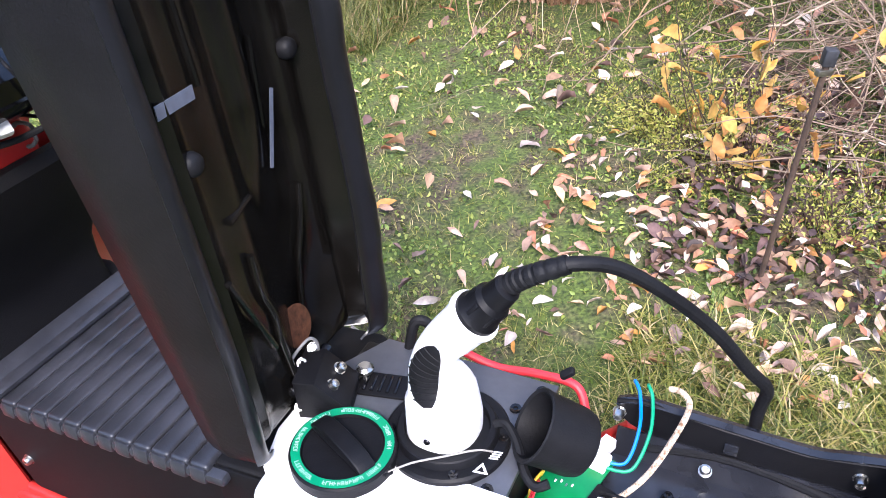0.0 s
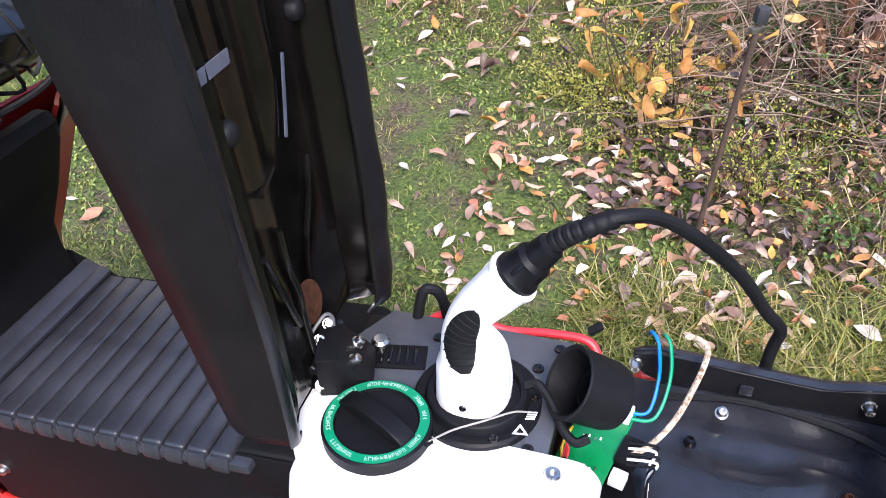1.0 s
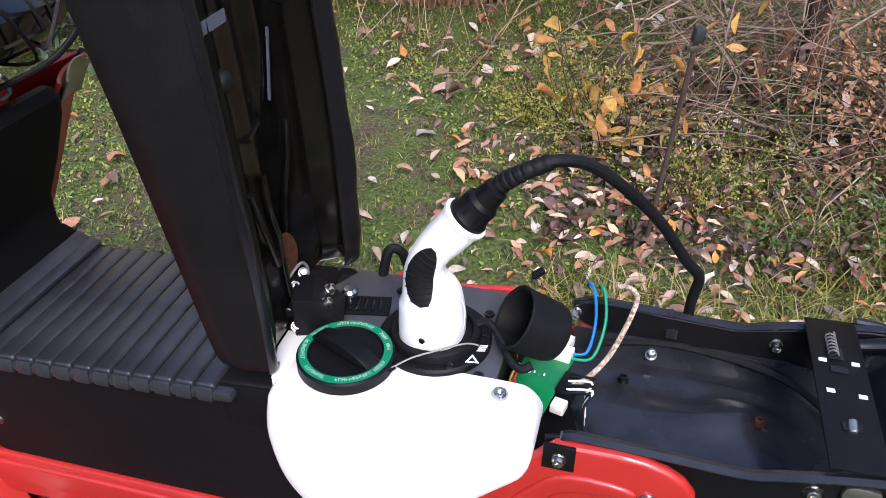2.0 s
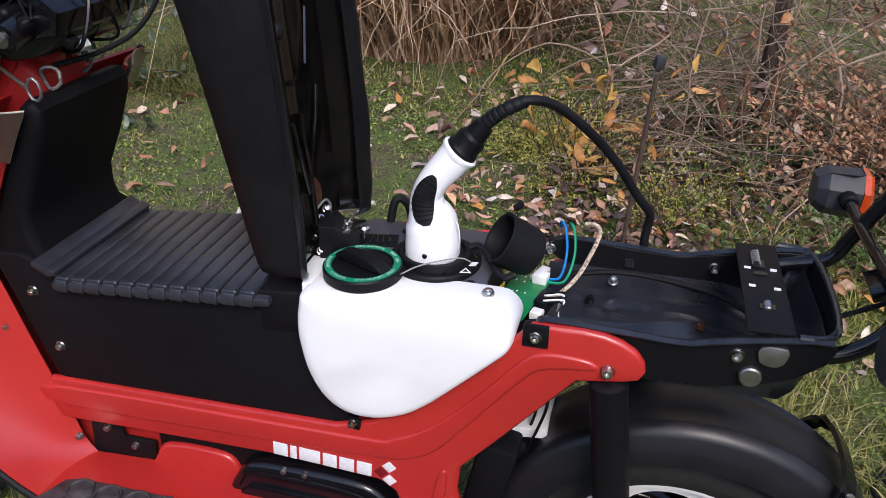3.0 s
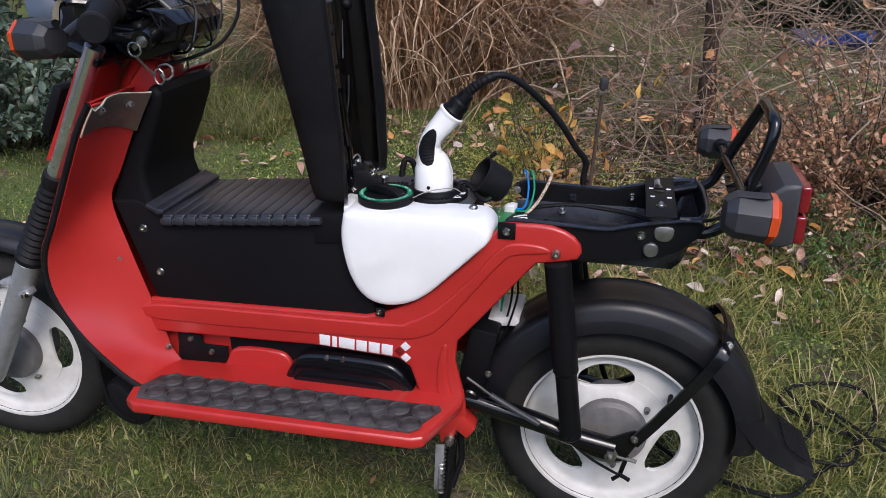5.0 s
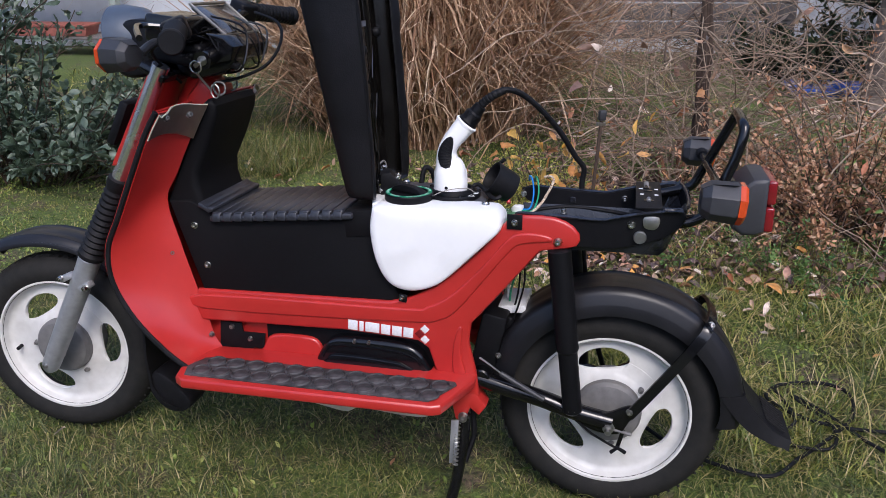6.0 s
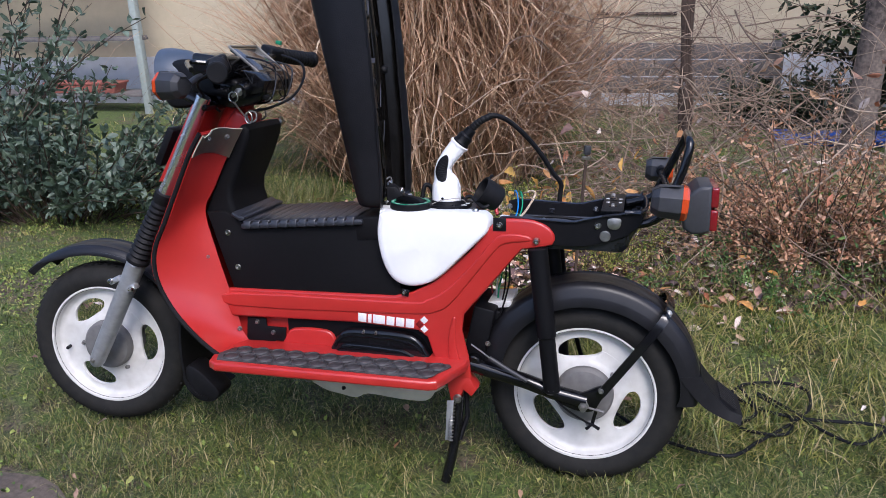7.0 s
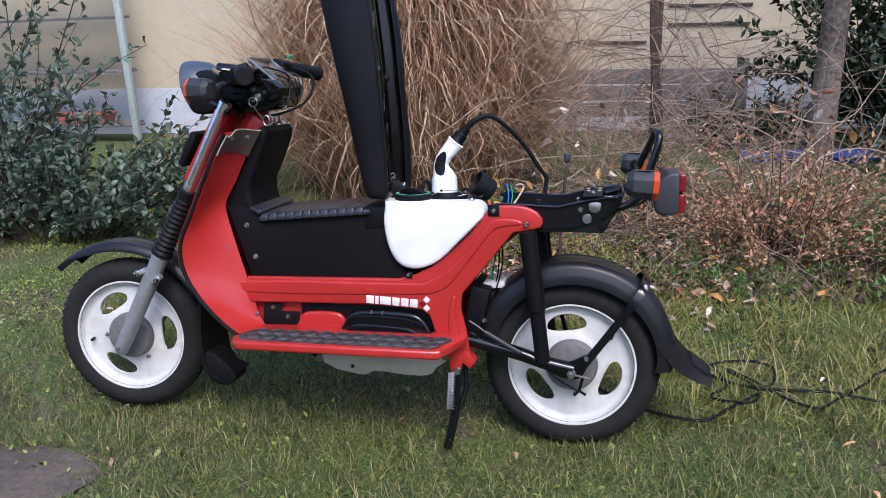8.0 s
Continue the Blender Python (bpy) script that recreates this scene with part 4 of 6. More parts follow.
part("controller_box", box((0.055, 0.10, 0.016), pose(0.428, 0.02, 0.425, 0, -6), 0.002), PRINT_WHITE, scooter, "white printed controller box")
screw("mount_screw", (0.41, -0.078, 0.345), NEAR, 0.005, scooter, STEEL)
for k in range(5):
    part("wire", tube(curve([(0.45 - 0.01 * k, -0.05 + 0.02 * k, 0.55), (0.455 - 0.012 * k, -0.055 + 0.02 * k, 0.50), (0.445 - 0.012 * k + 0.004 * (k % 2), -0.045 + 0.02 * k, 0.45), (0.43 - 0.006 * k, -0.04 + 0.02 * k, 0.40)], 5), 0.002, 7), (BLACK_PLASTIC, BLACK_PLASTIC, GREEN_WIRE, WHITE, RED_WIRE)[k], scooter)


def mudguard(name, radii, angles, wide, skirt_at, centre, label):
    """An arched guard with rounded shoulders: radius runs from the first to the last angle."""
    rows = []
    n = 40
    for k in range(n + 1):
        t = k / n
        a = radians(mix(angles[0], angles[1], t))
        r = mix(radii[0], radii[1], t) if len(radii) == 2 else radii[0] + (radii[1] - radii[0]) * math.sin(math.pi * t) ** 0.6
        row = []
        skirt = skirt_at(t)
        for q, (v, drop) in enumerate(((-1, skirt), (-1.0, skirt * 0.62), (-0.985, skirt * 0.58), (-0.93, 0.016), (-0.85, 0.007), (-0.68, 0.002), (-0.6, 0.0045), (-0.3, 0.001), (0, 0), (0.3, 0.001), (0.6, 0.0045), (0.68, 0.002), (0.85, 0.007), (0.93, 0.016), (0.985, skirt * 0.58), (1, skirt * 0.62), (1, skirt))):
            row.append(Vector((centre[0] + (r - drop) * math.cos(a), v * wide * (0.92 + 0.08 * math.sin(math.pi * min(1, t * 1.4 + 0.15))), centre[1] + (r - drop) * math.sin(a))))
        rows.append(row)
    return part(name, grid_skin(rows, 0.003), GUARD, scooter, label, smooth=50)


mudguard("rear_mudguard", (0.25, 0.277, 0), (163, 1), 0.066, lambda t: 0.056 - 0.010 * step(0.5, 1.0, t), (0.627, 0.222), "black plastic rear mudguard")
flap_rows = []
for k in range(13):
    t = k / 12
    x, z = 0.8795 + 0.012 * t + 0.078 * t ** 1.5, 0.300 - 0.040 * t - 0.058 * t ** 1.25 + 0.014 * step(0.75, 1, t)
    w = mix(0.0635, 0.064, t)
    hang = mix(0.05, 0.02, step(0, 0.9, t))
    row = []
    for q in range(17):
        v = q / 8 - 1
        side = step(0.86, 1.0, abs(v))
        row.append(Vector((x - hang * side * mix(0.95, 0.2, t), v * w, z - hang * side * mix(0.1, 0.95, step(0, 0.6, t)))))
    flap_rows.append(row)
flap = part("mud_flap", grid_skin(flap_rows, 0.005), RUBBER, scooter, "black rubber mud flap", smooth=50)
for k in range(9):
    part("flap_rib", rod((0.921, -0.044 + 0.011 * k, 0.252), (0.958, -0.044 + 0.011 * k, 0.2245), 0.0018, 6), RUBBER, flap)
mudguard("front_mudguard", (0.290, 0.268), (133, 33), 0.056, lambda t: 0.026 - 0.016 * step(0.25, 0.0, t), (-0.632, 0.235), "black front mudguard").data.transform(Matrix.Translation((-0.632, 0, 0)) @ Matrix.Rotation(radians(5), 4, "Z") @ Matrix.Translation((0.632, 0, 0)))

# fork, bellows, headstock
for s in (-1, 1):
    leg = new("fork_leg")
    leg.parent = scooter
    dx = 0.0085 * s
    base, top = Vector((-0.628 - dx, s * 0.092 - 0.003, 0.222)), Vector((-0.248 - dx, s * 0.108, 0.897))
    way = (top - base).normalized()
    at = lambda d: base + way * d
    part("fork_slider", turned([(0.012, -0.018), (0.0175, -0.01), (0.0195, 0.0), (0.021, 0.05), (0.023, 0.28), (0.024, 0.31), (0.02, 0.315)], along(base, top), 24), ALU, leg, "grey cast fork slider")
    part("fork_tube", turned([(0.0165, 0.3), (0.0165, 0.775)], along(base, top), 24), FORK_CHROME, leg, "chrome fork tube")
    folds = [(0.018, 0.312), (0.0285, 0.316)]
    for k in range(12):
        folds += [(0.0285 - 0.0006 * k, 0.325 + 0.0142 * k), (0.0225 - 0.0003 * k, 0.3325 + 0.0142 * k)]
    folds += [(0.022, 0.50), (0.022, 0.515), (0.0175, 0.518)]
    part("fork_bellows", turned(folds, along(base, top), 24), RUBBER, leg, "black ribbed rubber bellows")
    for d, off in ((0.255, -0.03), (0.235, 0.024)):
        p = at(d) + Vector((off, -0.012, 0.004))
        part("clamp_ear", box((0.03, 0.02, 0.014), Matrix.Translation(p) @ pose(0, 0, 0, 0, -25, 0), 0.003), ALU, leg)
        screw("clamp_bolt", p + Vector((off * 0.25, -0.011, 0)), NEAR, 0.0058, leg, CHROME, 0.009)
    screw("fork_axle_screw", base + Vector((0, s * 0.019, 0.004)), (0, s, 0), 0.006, leg, STEEL)
part("front_axle", rod((-0.628, -0.1, 0.225), (-0.628, 0.1, 0.225), 0.009, 16), STEEL, scooter)
part("fork_yoke", box((0.06, 0.24, 0.016), pose(-0.258, 0, 0.885, 0, 29), 0.004), BLACK_GLOSS, scooter)
part("headstock", turned([(0.03, 0), (0.034, 0.01), (0.038, 0.10), (0.033, 0.17), (0.026, 0.178), (0.026, 0.186), (0.02, 0.188)], along((-0.285, 0, 0.715), (-0.202, 0, 0.875)), 28), RED, scooter, "red painted steering headstock")
part("headstock_web", slab([(-0.20, 0.87), (-0.172, 0.848), (-0.172, 0.815), (-0.22, 0.74), (-0.26, 0.74), (-0.235, 0.83)], -0.045, 0.045, 0.012, 3), RED, scooter)
part("headstock_nut", turned([(0.0, 0), (0.016, 0), (0.016, 0.008), (0.009, 0.01), (0.0, 0.014)], along((-0.199, 0, 0.882), (-0.192, 0, 0.895)), 12), STAINLESS, scooter)
part("apron_side", slab([(-0.372, 0.70), (-0.345, 0.70), (-0.246, 0.88), (-0.262, 0.888)], -0.118, 0.118, 0.003), RED, scooter)
part("grille_panel", box((0.02, 0.11, 0.10), pose(-0.385, -0.01, 0.775, 0, 28), 0.006), BLACK_PLASTIC, scooter)

# handlebar: grips, levers, open instrument pod, headlamp
bar = new("handlebar")
bar.parent = scooter
part("bar_tube", tube(curve([(-0.095, -0.29, 0.958), (-0.155, -0.17, 0.966), (-0.20, -0.05, 0.945), (-0.20, 0.05, 0.945), (-0.205, 0.18, 0.985), (-0.172, 0.30, 0.974)], 6), 0.011, 12), BLACK_GLOSS, bar)
for a, b in (((-0.078, -0.325, 0.956), (-0.142, -0.205, 0.965)), ((-0.160, 0.338, 0.970), (-0.205, 0.215, 0.984))):
    a, b = Vector(a), Vector(b)
    prof = [(0.0, 0), (0.0185, 0.0), (0.0212, 0.003), (0.0212, 0.01)]
    for k in range(11):
        prof += [(0.0195, 0.012 + 0.0105 * k), (0.0178, 0.0165 + 0.0105 * k)]
    prof += [(0.021, 0.13), (0.021, 0.136), (0.0, 0.136)]
    part("grip", turned(prof, along(a, b), 20), RUBBER, bar, "black ribbed rubber grip")
    c = b.lerp(a, -0.18)
    part("switch_housing", box((0.045, 0.04, 0.05), along(c, b) @ pose(0, 0, 0, 0, 0, 20), 0.008, 3), BLACK_PLASTIC, bar)
    side = 1 if b.y > 0 else -1
    part("brake_lever", tube(curve([c + Vector((-0.03, 0, 0.006)), c + Vector((-0.055, side * 0.03, 0.008)), a + Vector((-0.055, 0, 0.006))], 6), 0.0055, 8), BLACK_GLOSS, bar)
part("switch_button", box((0.014, 0.016, 0.01), pose(-0.197, 0.205, 1.016, 0, 10, 10), 0.002), GREEN, bar, "green switch button")
pod = part("instrument_tub", slab([(-0.16, 0.955), (-0.125, 0.948), (-0.105, 0.93), (-0.112, 0.905), (-0.16, 0.895), (-0.235, 0.908), (-0.24, 0.93), (-0.18, 0.925), (-0.14, 0.93)], -0.075, 0.085, 0.004), BLACK_GLOSS, bar, "black open instrument tub with loose wires")
part("instrument_top", box((0.085, 0.13, 0.008), pose(-0.172, 0.03, 0.975, 0, 36), 0.003), SMOKE, bar, "tilted smoky instrument glass")
part("instrument_bezel", tube([Vector((-0.206, -0.038, 1.006)), Vector((-0.206, 0.098, 1.006)), Vector((-0.138, 0.098, 0.949)), Vector((-0.138, -0.038, 0.949))], 0.0035, 8, closed=True), STAINLESS, bar, "pale metal bezel")
part("instrument_lid", box((0.07, 0.12, 0.02), pose(-0.168, 0.03, 0.962, 0, 40), 0.004), BLACK_PLASTIC, bar)
rng = random.Random(21)
for k in range(8):
    a = Vector((rng.uniform(-0.23, -0.14), rng.uniform(-0.08, -0.03), rng.uniform(0.92, 0.965)))
    pts = [a] + [a + Vector((rng.uniform(-0.02, 0.03), rng.uniform(-0.02, 0.05), rng.uniform(-0.03, 0.006))) for _ in range(2)] + [Vector((rng.uniform(-0.22, -0.16), rng.uniform(-0.02, 0.08), 0.92))]
    part("wire", tube(curve(pts, 5), rng.choice((0.0014, 0.0018, 0.0026)), 6), rng.choice((BLACK_PLASTIC, BLACK_PLASTIC, BLACK_PLASTIC, BLACK_GLOSS, GREY_CASE)), pod)
for k in range(5):
    y0 = rng.uniform(-0.07, 0.07)
    pts = [Vector((rng.uniform(-0.19, -0.12), y0, rng.uniform(0.955, 0.985))), Vector((rng.uniform(-0.115, -0.095), y0 + rng.uniform(-0.02, 0.02), rng.uniform(0.93, 0.97))), Vector((rng.uniform(-0.12, -0.1), y0 + rng.uniform(-0.03, 0.03), rng.uniform(0.885, 0.92))), Vector((rng.uniform(-0.17, -0.14), y0, rng.uniform(0.87, 0.9)))]
    part("wire", tube(curve(pts, 5), rng.choice((0.0014, 0.002, 0.0024)), 6), rng.choice((BLACK_PLASTIC, BLACK_PLASTIC, BLACK_GLOSS, BLACK_GLOSS, GREY_CASE)), pod)
part("loose_plug", box((0.02, 0.016, 0.012), pose(-0.118, -0.05, 0.895, 10, 30, 15), 0.002), BLACK_PLASTIC, pod)
part("loose_plug", box((0.016, 0.014, 0.011), pose(-0.125, -0.02, 0.885, 0, 50, -15), 0.002), WHITE, pod)
part("tub_keel", slab(rounded([(-0.235, 0.905), (-0.225, 0.875), (-0.19, 0.868), (-0.14, 0.88), (-0.11, 0.905), (-0.14, 0.915)], 4), -0.06, 0.07, 0.008, 3), BLACK_GLOSS, pod)
part("lock_barrel", turned([(0.0, 0), (0.017, 0), (0.017, 0.05), (0.0, 0.05)], along((-0.150, -0.112, 0.908), (-0.155, -0.03, 0.922)), 24), BLACK_GLOSS, bar)
part("lock_face", turned([(0.0, 0), (0.009, 0), (0.009, 0.004), (0.0, 0.005)], along((-0.150, -0.111, 0.908), (-0.147, -0.14, 0.904)), 20), STEEL, bar, "steel ignition lock with key ring")
part("key_ring", tube([(-0.158 + 0.011 * math.cos(k * 0.2618), -0.124, 0.897 + 0.011 * math.sin(k * 0.2618)) for k in range(24)], 0.0016, 8, closed=True), CHROME, bar)
part("key", box((0.008, 0.0025, 0.03), pose(-0.151, -0.120, 0.906, 0, 55), 0.001), STEEL, bar)
part("key_chain", tube(curve([(-0.157, -0.124, 0.886), (-0.152, -0.112, 0.870), (-0.145, -0.1, 0.853)], 4), 0.0022, 6), STEEL, bar)
part("key_fob", tube([(-0.138 + 0.009 * math.cos(k * 0.7), -0.097, 0.850 + 0.013 * math.sin(k * 0.7)) for k in range(9)], 0.0018, 8, closed=True), STEEL, bar)
for y, x in ((-0.045, -0.158), (0.03, -0.172)):
    part("hose_clamp", tube([(x + 0.013 * math.cos(k * 0.45), y + 0.003 * math.sin(k), 0.848 + 0.013 * math.sin(k * 0.45)) for k in range(14)], 0.0022, 8, closed=True), HUB_GREY, scooter, "bent metal hose clamp")
part("throttle_cable", tube(curve([(-0.165, 0.15, 0.985), (-0.105, 0.13, 0.965), (-0.082, 0.09, 0.93), (-0.09, 0.04, 0.89), (-0.125, 0.0, 0.868), (-0.165, -0.03, 0.858)], 8), 0.0032, 8), RUBBER, bar)
part("throttle_cable", tube(curve([(-0.16, -0.2, 0.955), (-0.215, -0.17, 0.93), (-0.24, -0.11, 0.9), (-0.23, -0.06, 0.86)], 8), 0.003, 8), RUBBER, bar)
part("yoke_cover", box((0.12, 0.13, 0.045), pose(-0.232, -0.01, 0.918, 0, 8), 0.010, 3), BLACK_PLASTIC, bar)
part("bar_mount", box((0.07, 0.13, 0.05), pose(-0.215, -0.07, 0.965, 0, 8), 0.008, 3), BLACK_GLOSS, bar)
lamp = new("headlamp")
lamp.parent = scooter
part("lamp_bowl", turned([(0.0, 0.0), (0.035, 0.004), (0.062, 0.03), (0.078, 0.075), (0.082, 0.10), (0.075, 0.104), (0.0, 0.112)], along((-0.300, 0, 0.952), (-0.40, 0.0, 0.932)) @ Matrix.Scale(0.86, 4), 36), BLUE_LAMP, lamp, "blue-grey round headlamp shell")
part("lamp_mask", slab(rounded([(-0.375, 0.88), (-0.34, 0.865), (-0.27, 0.885), (-0.255, 0.94), (-0.29, 0.975), (-0.35, 0.975), (-0.385, 0.94)], 4), -0.055, 0.055, 0.012, 3), BLACK_PLASTIC, lamp, "black headlamp cowl")
indicator((-0.235, -0.238, 0.927), pose(0, 0, 0, 0, 0, 180) @ pose(0, 0, 0, 0, 0, -7), scale=0.88)
part("indicator_stem", tube(curve([(-0.21, -0.215, 0.928), (-0.225, -0.15, 0.94), (-0.235, -0.08, 0.945)], 5), 0.008, 10), GREY_CASE, scooter)

# footboard, rubber mat and what shows under the beam
BOARD = [(-0.205, -0.10), (-0.218, -0.19), (-0.205, -0.240), (-0.185, -0.254), (0.315, -0.250), (0.332, -0.242), (0.372, -0.135), (0.372, -0.08), (0.33, -0.07)]
footboard = part("footboard", flat(BOARD, 0.294, 0.316, 0.006, 3), RED, scooter, "red painted footboard")
mirrored(footboard)
MAT = [(-0.180, -0.165), (-0.198, -0.205), (-0.186, -0.238), (0.308, -0.236), (0.345, -0.165), (0.34, -0.155), (-0.16, -0.158)]
mat_part = part("rubber_mat", flat(MAT, 0.315, 0.320, 0.0015), MAT_RUBBER, scooter, "dark studded rubber foot mat")
stud_mesh = None
for row in range(2):
    for k in range(12):
        x, y = -0.160 + 0.0422 * k + 0.012 * (1 - row), (-0.178, -0.217)[row]
        if stud_mesh is None:
            st = part("mat_stud", turned([(0.0, 0.0020), (0.0148, 0.0018), (0.0156, 0.0008), (0.0168, 0.0034), (0.0184, 0.0034), (0.0198, 0.0)], None, 22), MAT_RUBBER, mat_part)
            stud_mesh = st.data
        else:
            st = new("mat_stud", stud_mesh)
            st.parent = mat_part
        st.location = (x, y, 0.320)
part("tunnel", box((0.56, 0.17, 0.1), pose(0.03, 0, 0.335), 0.004), RED, scooter)
part("black_plate", slab([(-0.178, 0.372), (-0.13, 0.372), (-0.128, 0.352), (-0.078, 0.352), (-0.083, 0.318), (-0.108, 0.318), (-0.11, 0.30), (-0.185, 0.30)], -0.098, -0.094, 0.0006), BLACK_PLASTIC, scooter, "black mounting plate")
for x, z in ((-0.152, 0.362), (-0.112, 0.338)):
    screw("plate_screw", (x, -0.098, z), NEAR, 0.005, scooter, STEEL)
part("tunnel_cover", slab(rounded([(-0.082, 0.30), (-0.08, 0.33), (-0.06, 0.352), (0.0, 0.356), (0.036, 0.350), (0.05, 0.325), (0.05, 0.30)], 3), -0.1, -0.08, 0.006, 3), RED, scooter)
# black sheet standing in for the shade behind the motor cover
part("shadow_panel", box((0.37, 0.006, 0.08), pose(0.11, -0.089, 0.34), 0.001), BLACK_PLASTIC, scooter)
MOTOR = [(0.05, 0.302), (0.062, 0.338), (0.085, 0.364), (0.13, 0.37), (0.23, 0.368), (0.265, 0.356), (0.284, 0.33), (0.29, 0.30), (0.20, 0.292), (0.10, 0.292)]
mc = part("motor_cover", slab(rounded(MOTOR, 3), -0.118, -0.08, 0.010, 4), BLACK_GLOSS, scooter, "glossy black motor cover")
part("cover_rib", tube(curve([(0.066, -0.117, 0.325), (0.085, -0.118, 0.350), (0.14, -0.118, 0.355), (0.22, -0.118, 0.352), (0.262, -0.118, 0.338), (0.277, -0.117, 0.315)], 5), 0.003, 6), BLACK_GLOSS, mc)
mc.location.x = -0.010
part("cover_step", slab(rounded([(0.07, 0.296), (0.076, 0.322), (0.10, 0.335), (0.2, 0.332), (0.24, 0.325), (0.265, 0.296)], 3), -0.124, -0.11, 0.005, 2), BLACK_GLOSS, mc)
for x in (0.135, 0.165):
    screw("cover_screw", (x, -0.114, 0.364), NEAR, 0.0042, mc, STEEL)

# logo: plain white shapes
x = 0.112
for k, w in enumerate((0.020, 0.009, 0.029, 0.019, 0.020, 0.020)):
    part("logo_block", box((w, 0.0012, 0.021), pose(x + w / 2, -0.1122, 0.3985 - 0.05 * (x - 0.11), 0, 3.5), 0.003, 2), PRINT_WHITE, scooter)
    x += w + 0.0035
for dx, dz in ((0.0, 0.0), (0.011, 0.011), (0.011, -0.011)):
    part("logo_diamond", box((0.0135, 0.0012, 0.0135), pose(0.259 + dx, -0.1122, 0.392 + dz, 0, 45), 0.0005), PRINT_WHITE if dx else RED_LENS, scooter)

# stand, belly plate, splash guard
stand = new("side_stand")
stand.parent = scooter
part("stand_lug", slab([(0.318, 0.272), (0.372, 0.275), (0.392, 0.245), (0.378, 0.225), (0.36, 0.24), (0.348, 0.205), (0.33, 0.212)], -0.112, -0.07, 0.004), RED, stand)
screw("stand_bolt", (0.347, -0.113, 0.219), NEAR, 0.009, stand, STEEL, 0.01)
part("stand_leg", tube(curve([(0.349, -0.105, 0.222), (0.347, -0.115, 0.16), (0.338, -0.13, 0.09), (0.324, -0.142, 0.022)], 6), 0.0115, 12), BLACK_GLOSS, stand, "black enamelled stand leg")
part("stand_spring", tube([(0.338 + 0.0055 * math.cos(k * 0.8), -0.124 - 0.0003 * k + 0.0055 * math.sin(k * 0.8), 0.21 - 0.0009 * k) for k in range(90)], 0.0013, 5), STEEL, stand)
part("stand_bar", slab([(0.327, 0.222), (0.343, 0.224), (0.336, 0.125), (0.322, 0.123)], -0.136, -0.131, 0.0012), ALU, stand, "flat zinc bar")
part("stand_brace", tube([(0.362, -0.09, 0.235), (0.366, -0.095, 0.17), (0.352, -0.118, 0.12)], 0.006, 10), BLACK_PLASTIC, stand)
part("belly_plate", slab(rounded([(-0.02, 0.235), (0.0, 0.200), (0.05, 0.188), (0.09, 0.183), (0.12, 0.196), (0.20, 0.190), (0.262, 0.192), (0.285, 0.215), (0.29, 0.24)], 3), -0.085, -0.08, 0.001), CREAM_PLATE, scooter, "cream painted motor plate")
part("motor", turned([(0.0, -0.07), (0.06, -0.07), (0.072, -0.06), (0.072, 0.05), (0.0, 0.06)], pose(0.185, 0, 0.252, 90), 36), BLACK_PLASTIC, scooter, "black motor under the footboard")
part("motor", rod((-0.05, -0.06, 0.24), (-0.05, 0.06, 0.24), 0.028, 20, 0.004), BLACK_PLASTIC, scooter)
screw("plate_screw", (-0.033, -0.088, 0.222), NEAR, 0.009, scooter, STEEL)
screw("plate_screw", (0.058, -0.086, 0.205), NEAR, 0.004, scooter, BLACK_PLASTIC)
part("belly", box((0.5, 0.15, 0.03), pose(0.06, 0, 0.265), 0.004), BLACK_PLASTIC, scooter)
guard = [[Vector((x, y, z)) for y in (-0.075, -0.04, 0, 0.04, 0.075)] for x, z in ((-0.372, 0.42), (-0.385, 0.33), (-0.39, 0.25), (-0.385, 0.18), (-0.36, 0.14), (-0.325, 0.128))]
part("splash_guard", grid_skin(guard, 0.006), RUBBER, scooter, "black rubber splash guard", smooth=60)
part("guard_lobe", slab(rounded([(-0.39, 0.20), (-0.36, 0.215), (-0.30, 0.165), (-0.292, 0.14), (-0.32, 0.118), (-0.36, 0.125), (-0.39, 0.16)], 3), -0.07, 0.0, 0.008, 2), RUBBER, scooter)

# ---- charging plug and its cable ----
plug = thing("charging_plug", "white and black charging plug pushed into the socket, cable arching away", "charging plug", m=LEVEL)
spine = curve([(0.298, -0.006, 0.655), (0.2985, -0.006, 0.675), (0.2965, -0.006, 0.70), (0.2915, -0.005, 0.719), (0.292, -0.004, 0.736), (0.301, -0.003, 0.754), (0.3145, -0.002, 0.7705), (0.3275, -0.001, 0.7865)], 5)
wide = [(0.0325, 0.0325), (0.0325, 0.0325), (0.030, 0.031), (0.0205, 0.0245), (0.0178, 0.0215), (0.018, 0.0205), (0.0195, 0.0205), (0.0205, 0.021)]
rows = []
for k, p in enumerate(spine):
    q = k / 5
    i = min(int(q), 6)
    a, b = mix(wide[i][0], wide[i + 1][0], q - i), mix(wide[i][1], wide[i + 1][1], q - i)
    way = (spine[min(k + 1, len(spine) - 1)] - spine[max(k - 1, 0)]).normalized()
    side = way.cross(Vector((0, 1, 0))).normalized()
    rows.append([p + side * a * math.copysign(abs(math.cos(h)) ** 0.85, math.cos(h)) + Vector((0, 1, 0)) * b * math.copysign(abs(math.sin(h)) ** 0.85, math.sin(h)) for h in [2 * math.pi * j / 28 for j in range(28)]])
bm = bmesh.new()
vs = [[bm.verts.new(p) for p in r] for r in rows]
for a, b in zip(vs, vs[1:]):
    for j in range(28):
        bm.faces.new((a[j], a[(j + 1) % 28], b[(j + 1) % 28], b[j]))
bm.faces.new(vs[0][::-1])
bm.faces.new(vs[-1])
part("plug_body", bm, WHITE, plug, "white plastic plug body", smooth=45)
tip = spine[-1]
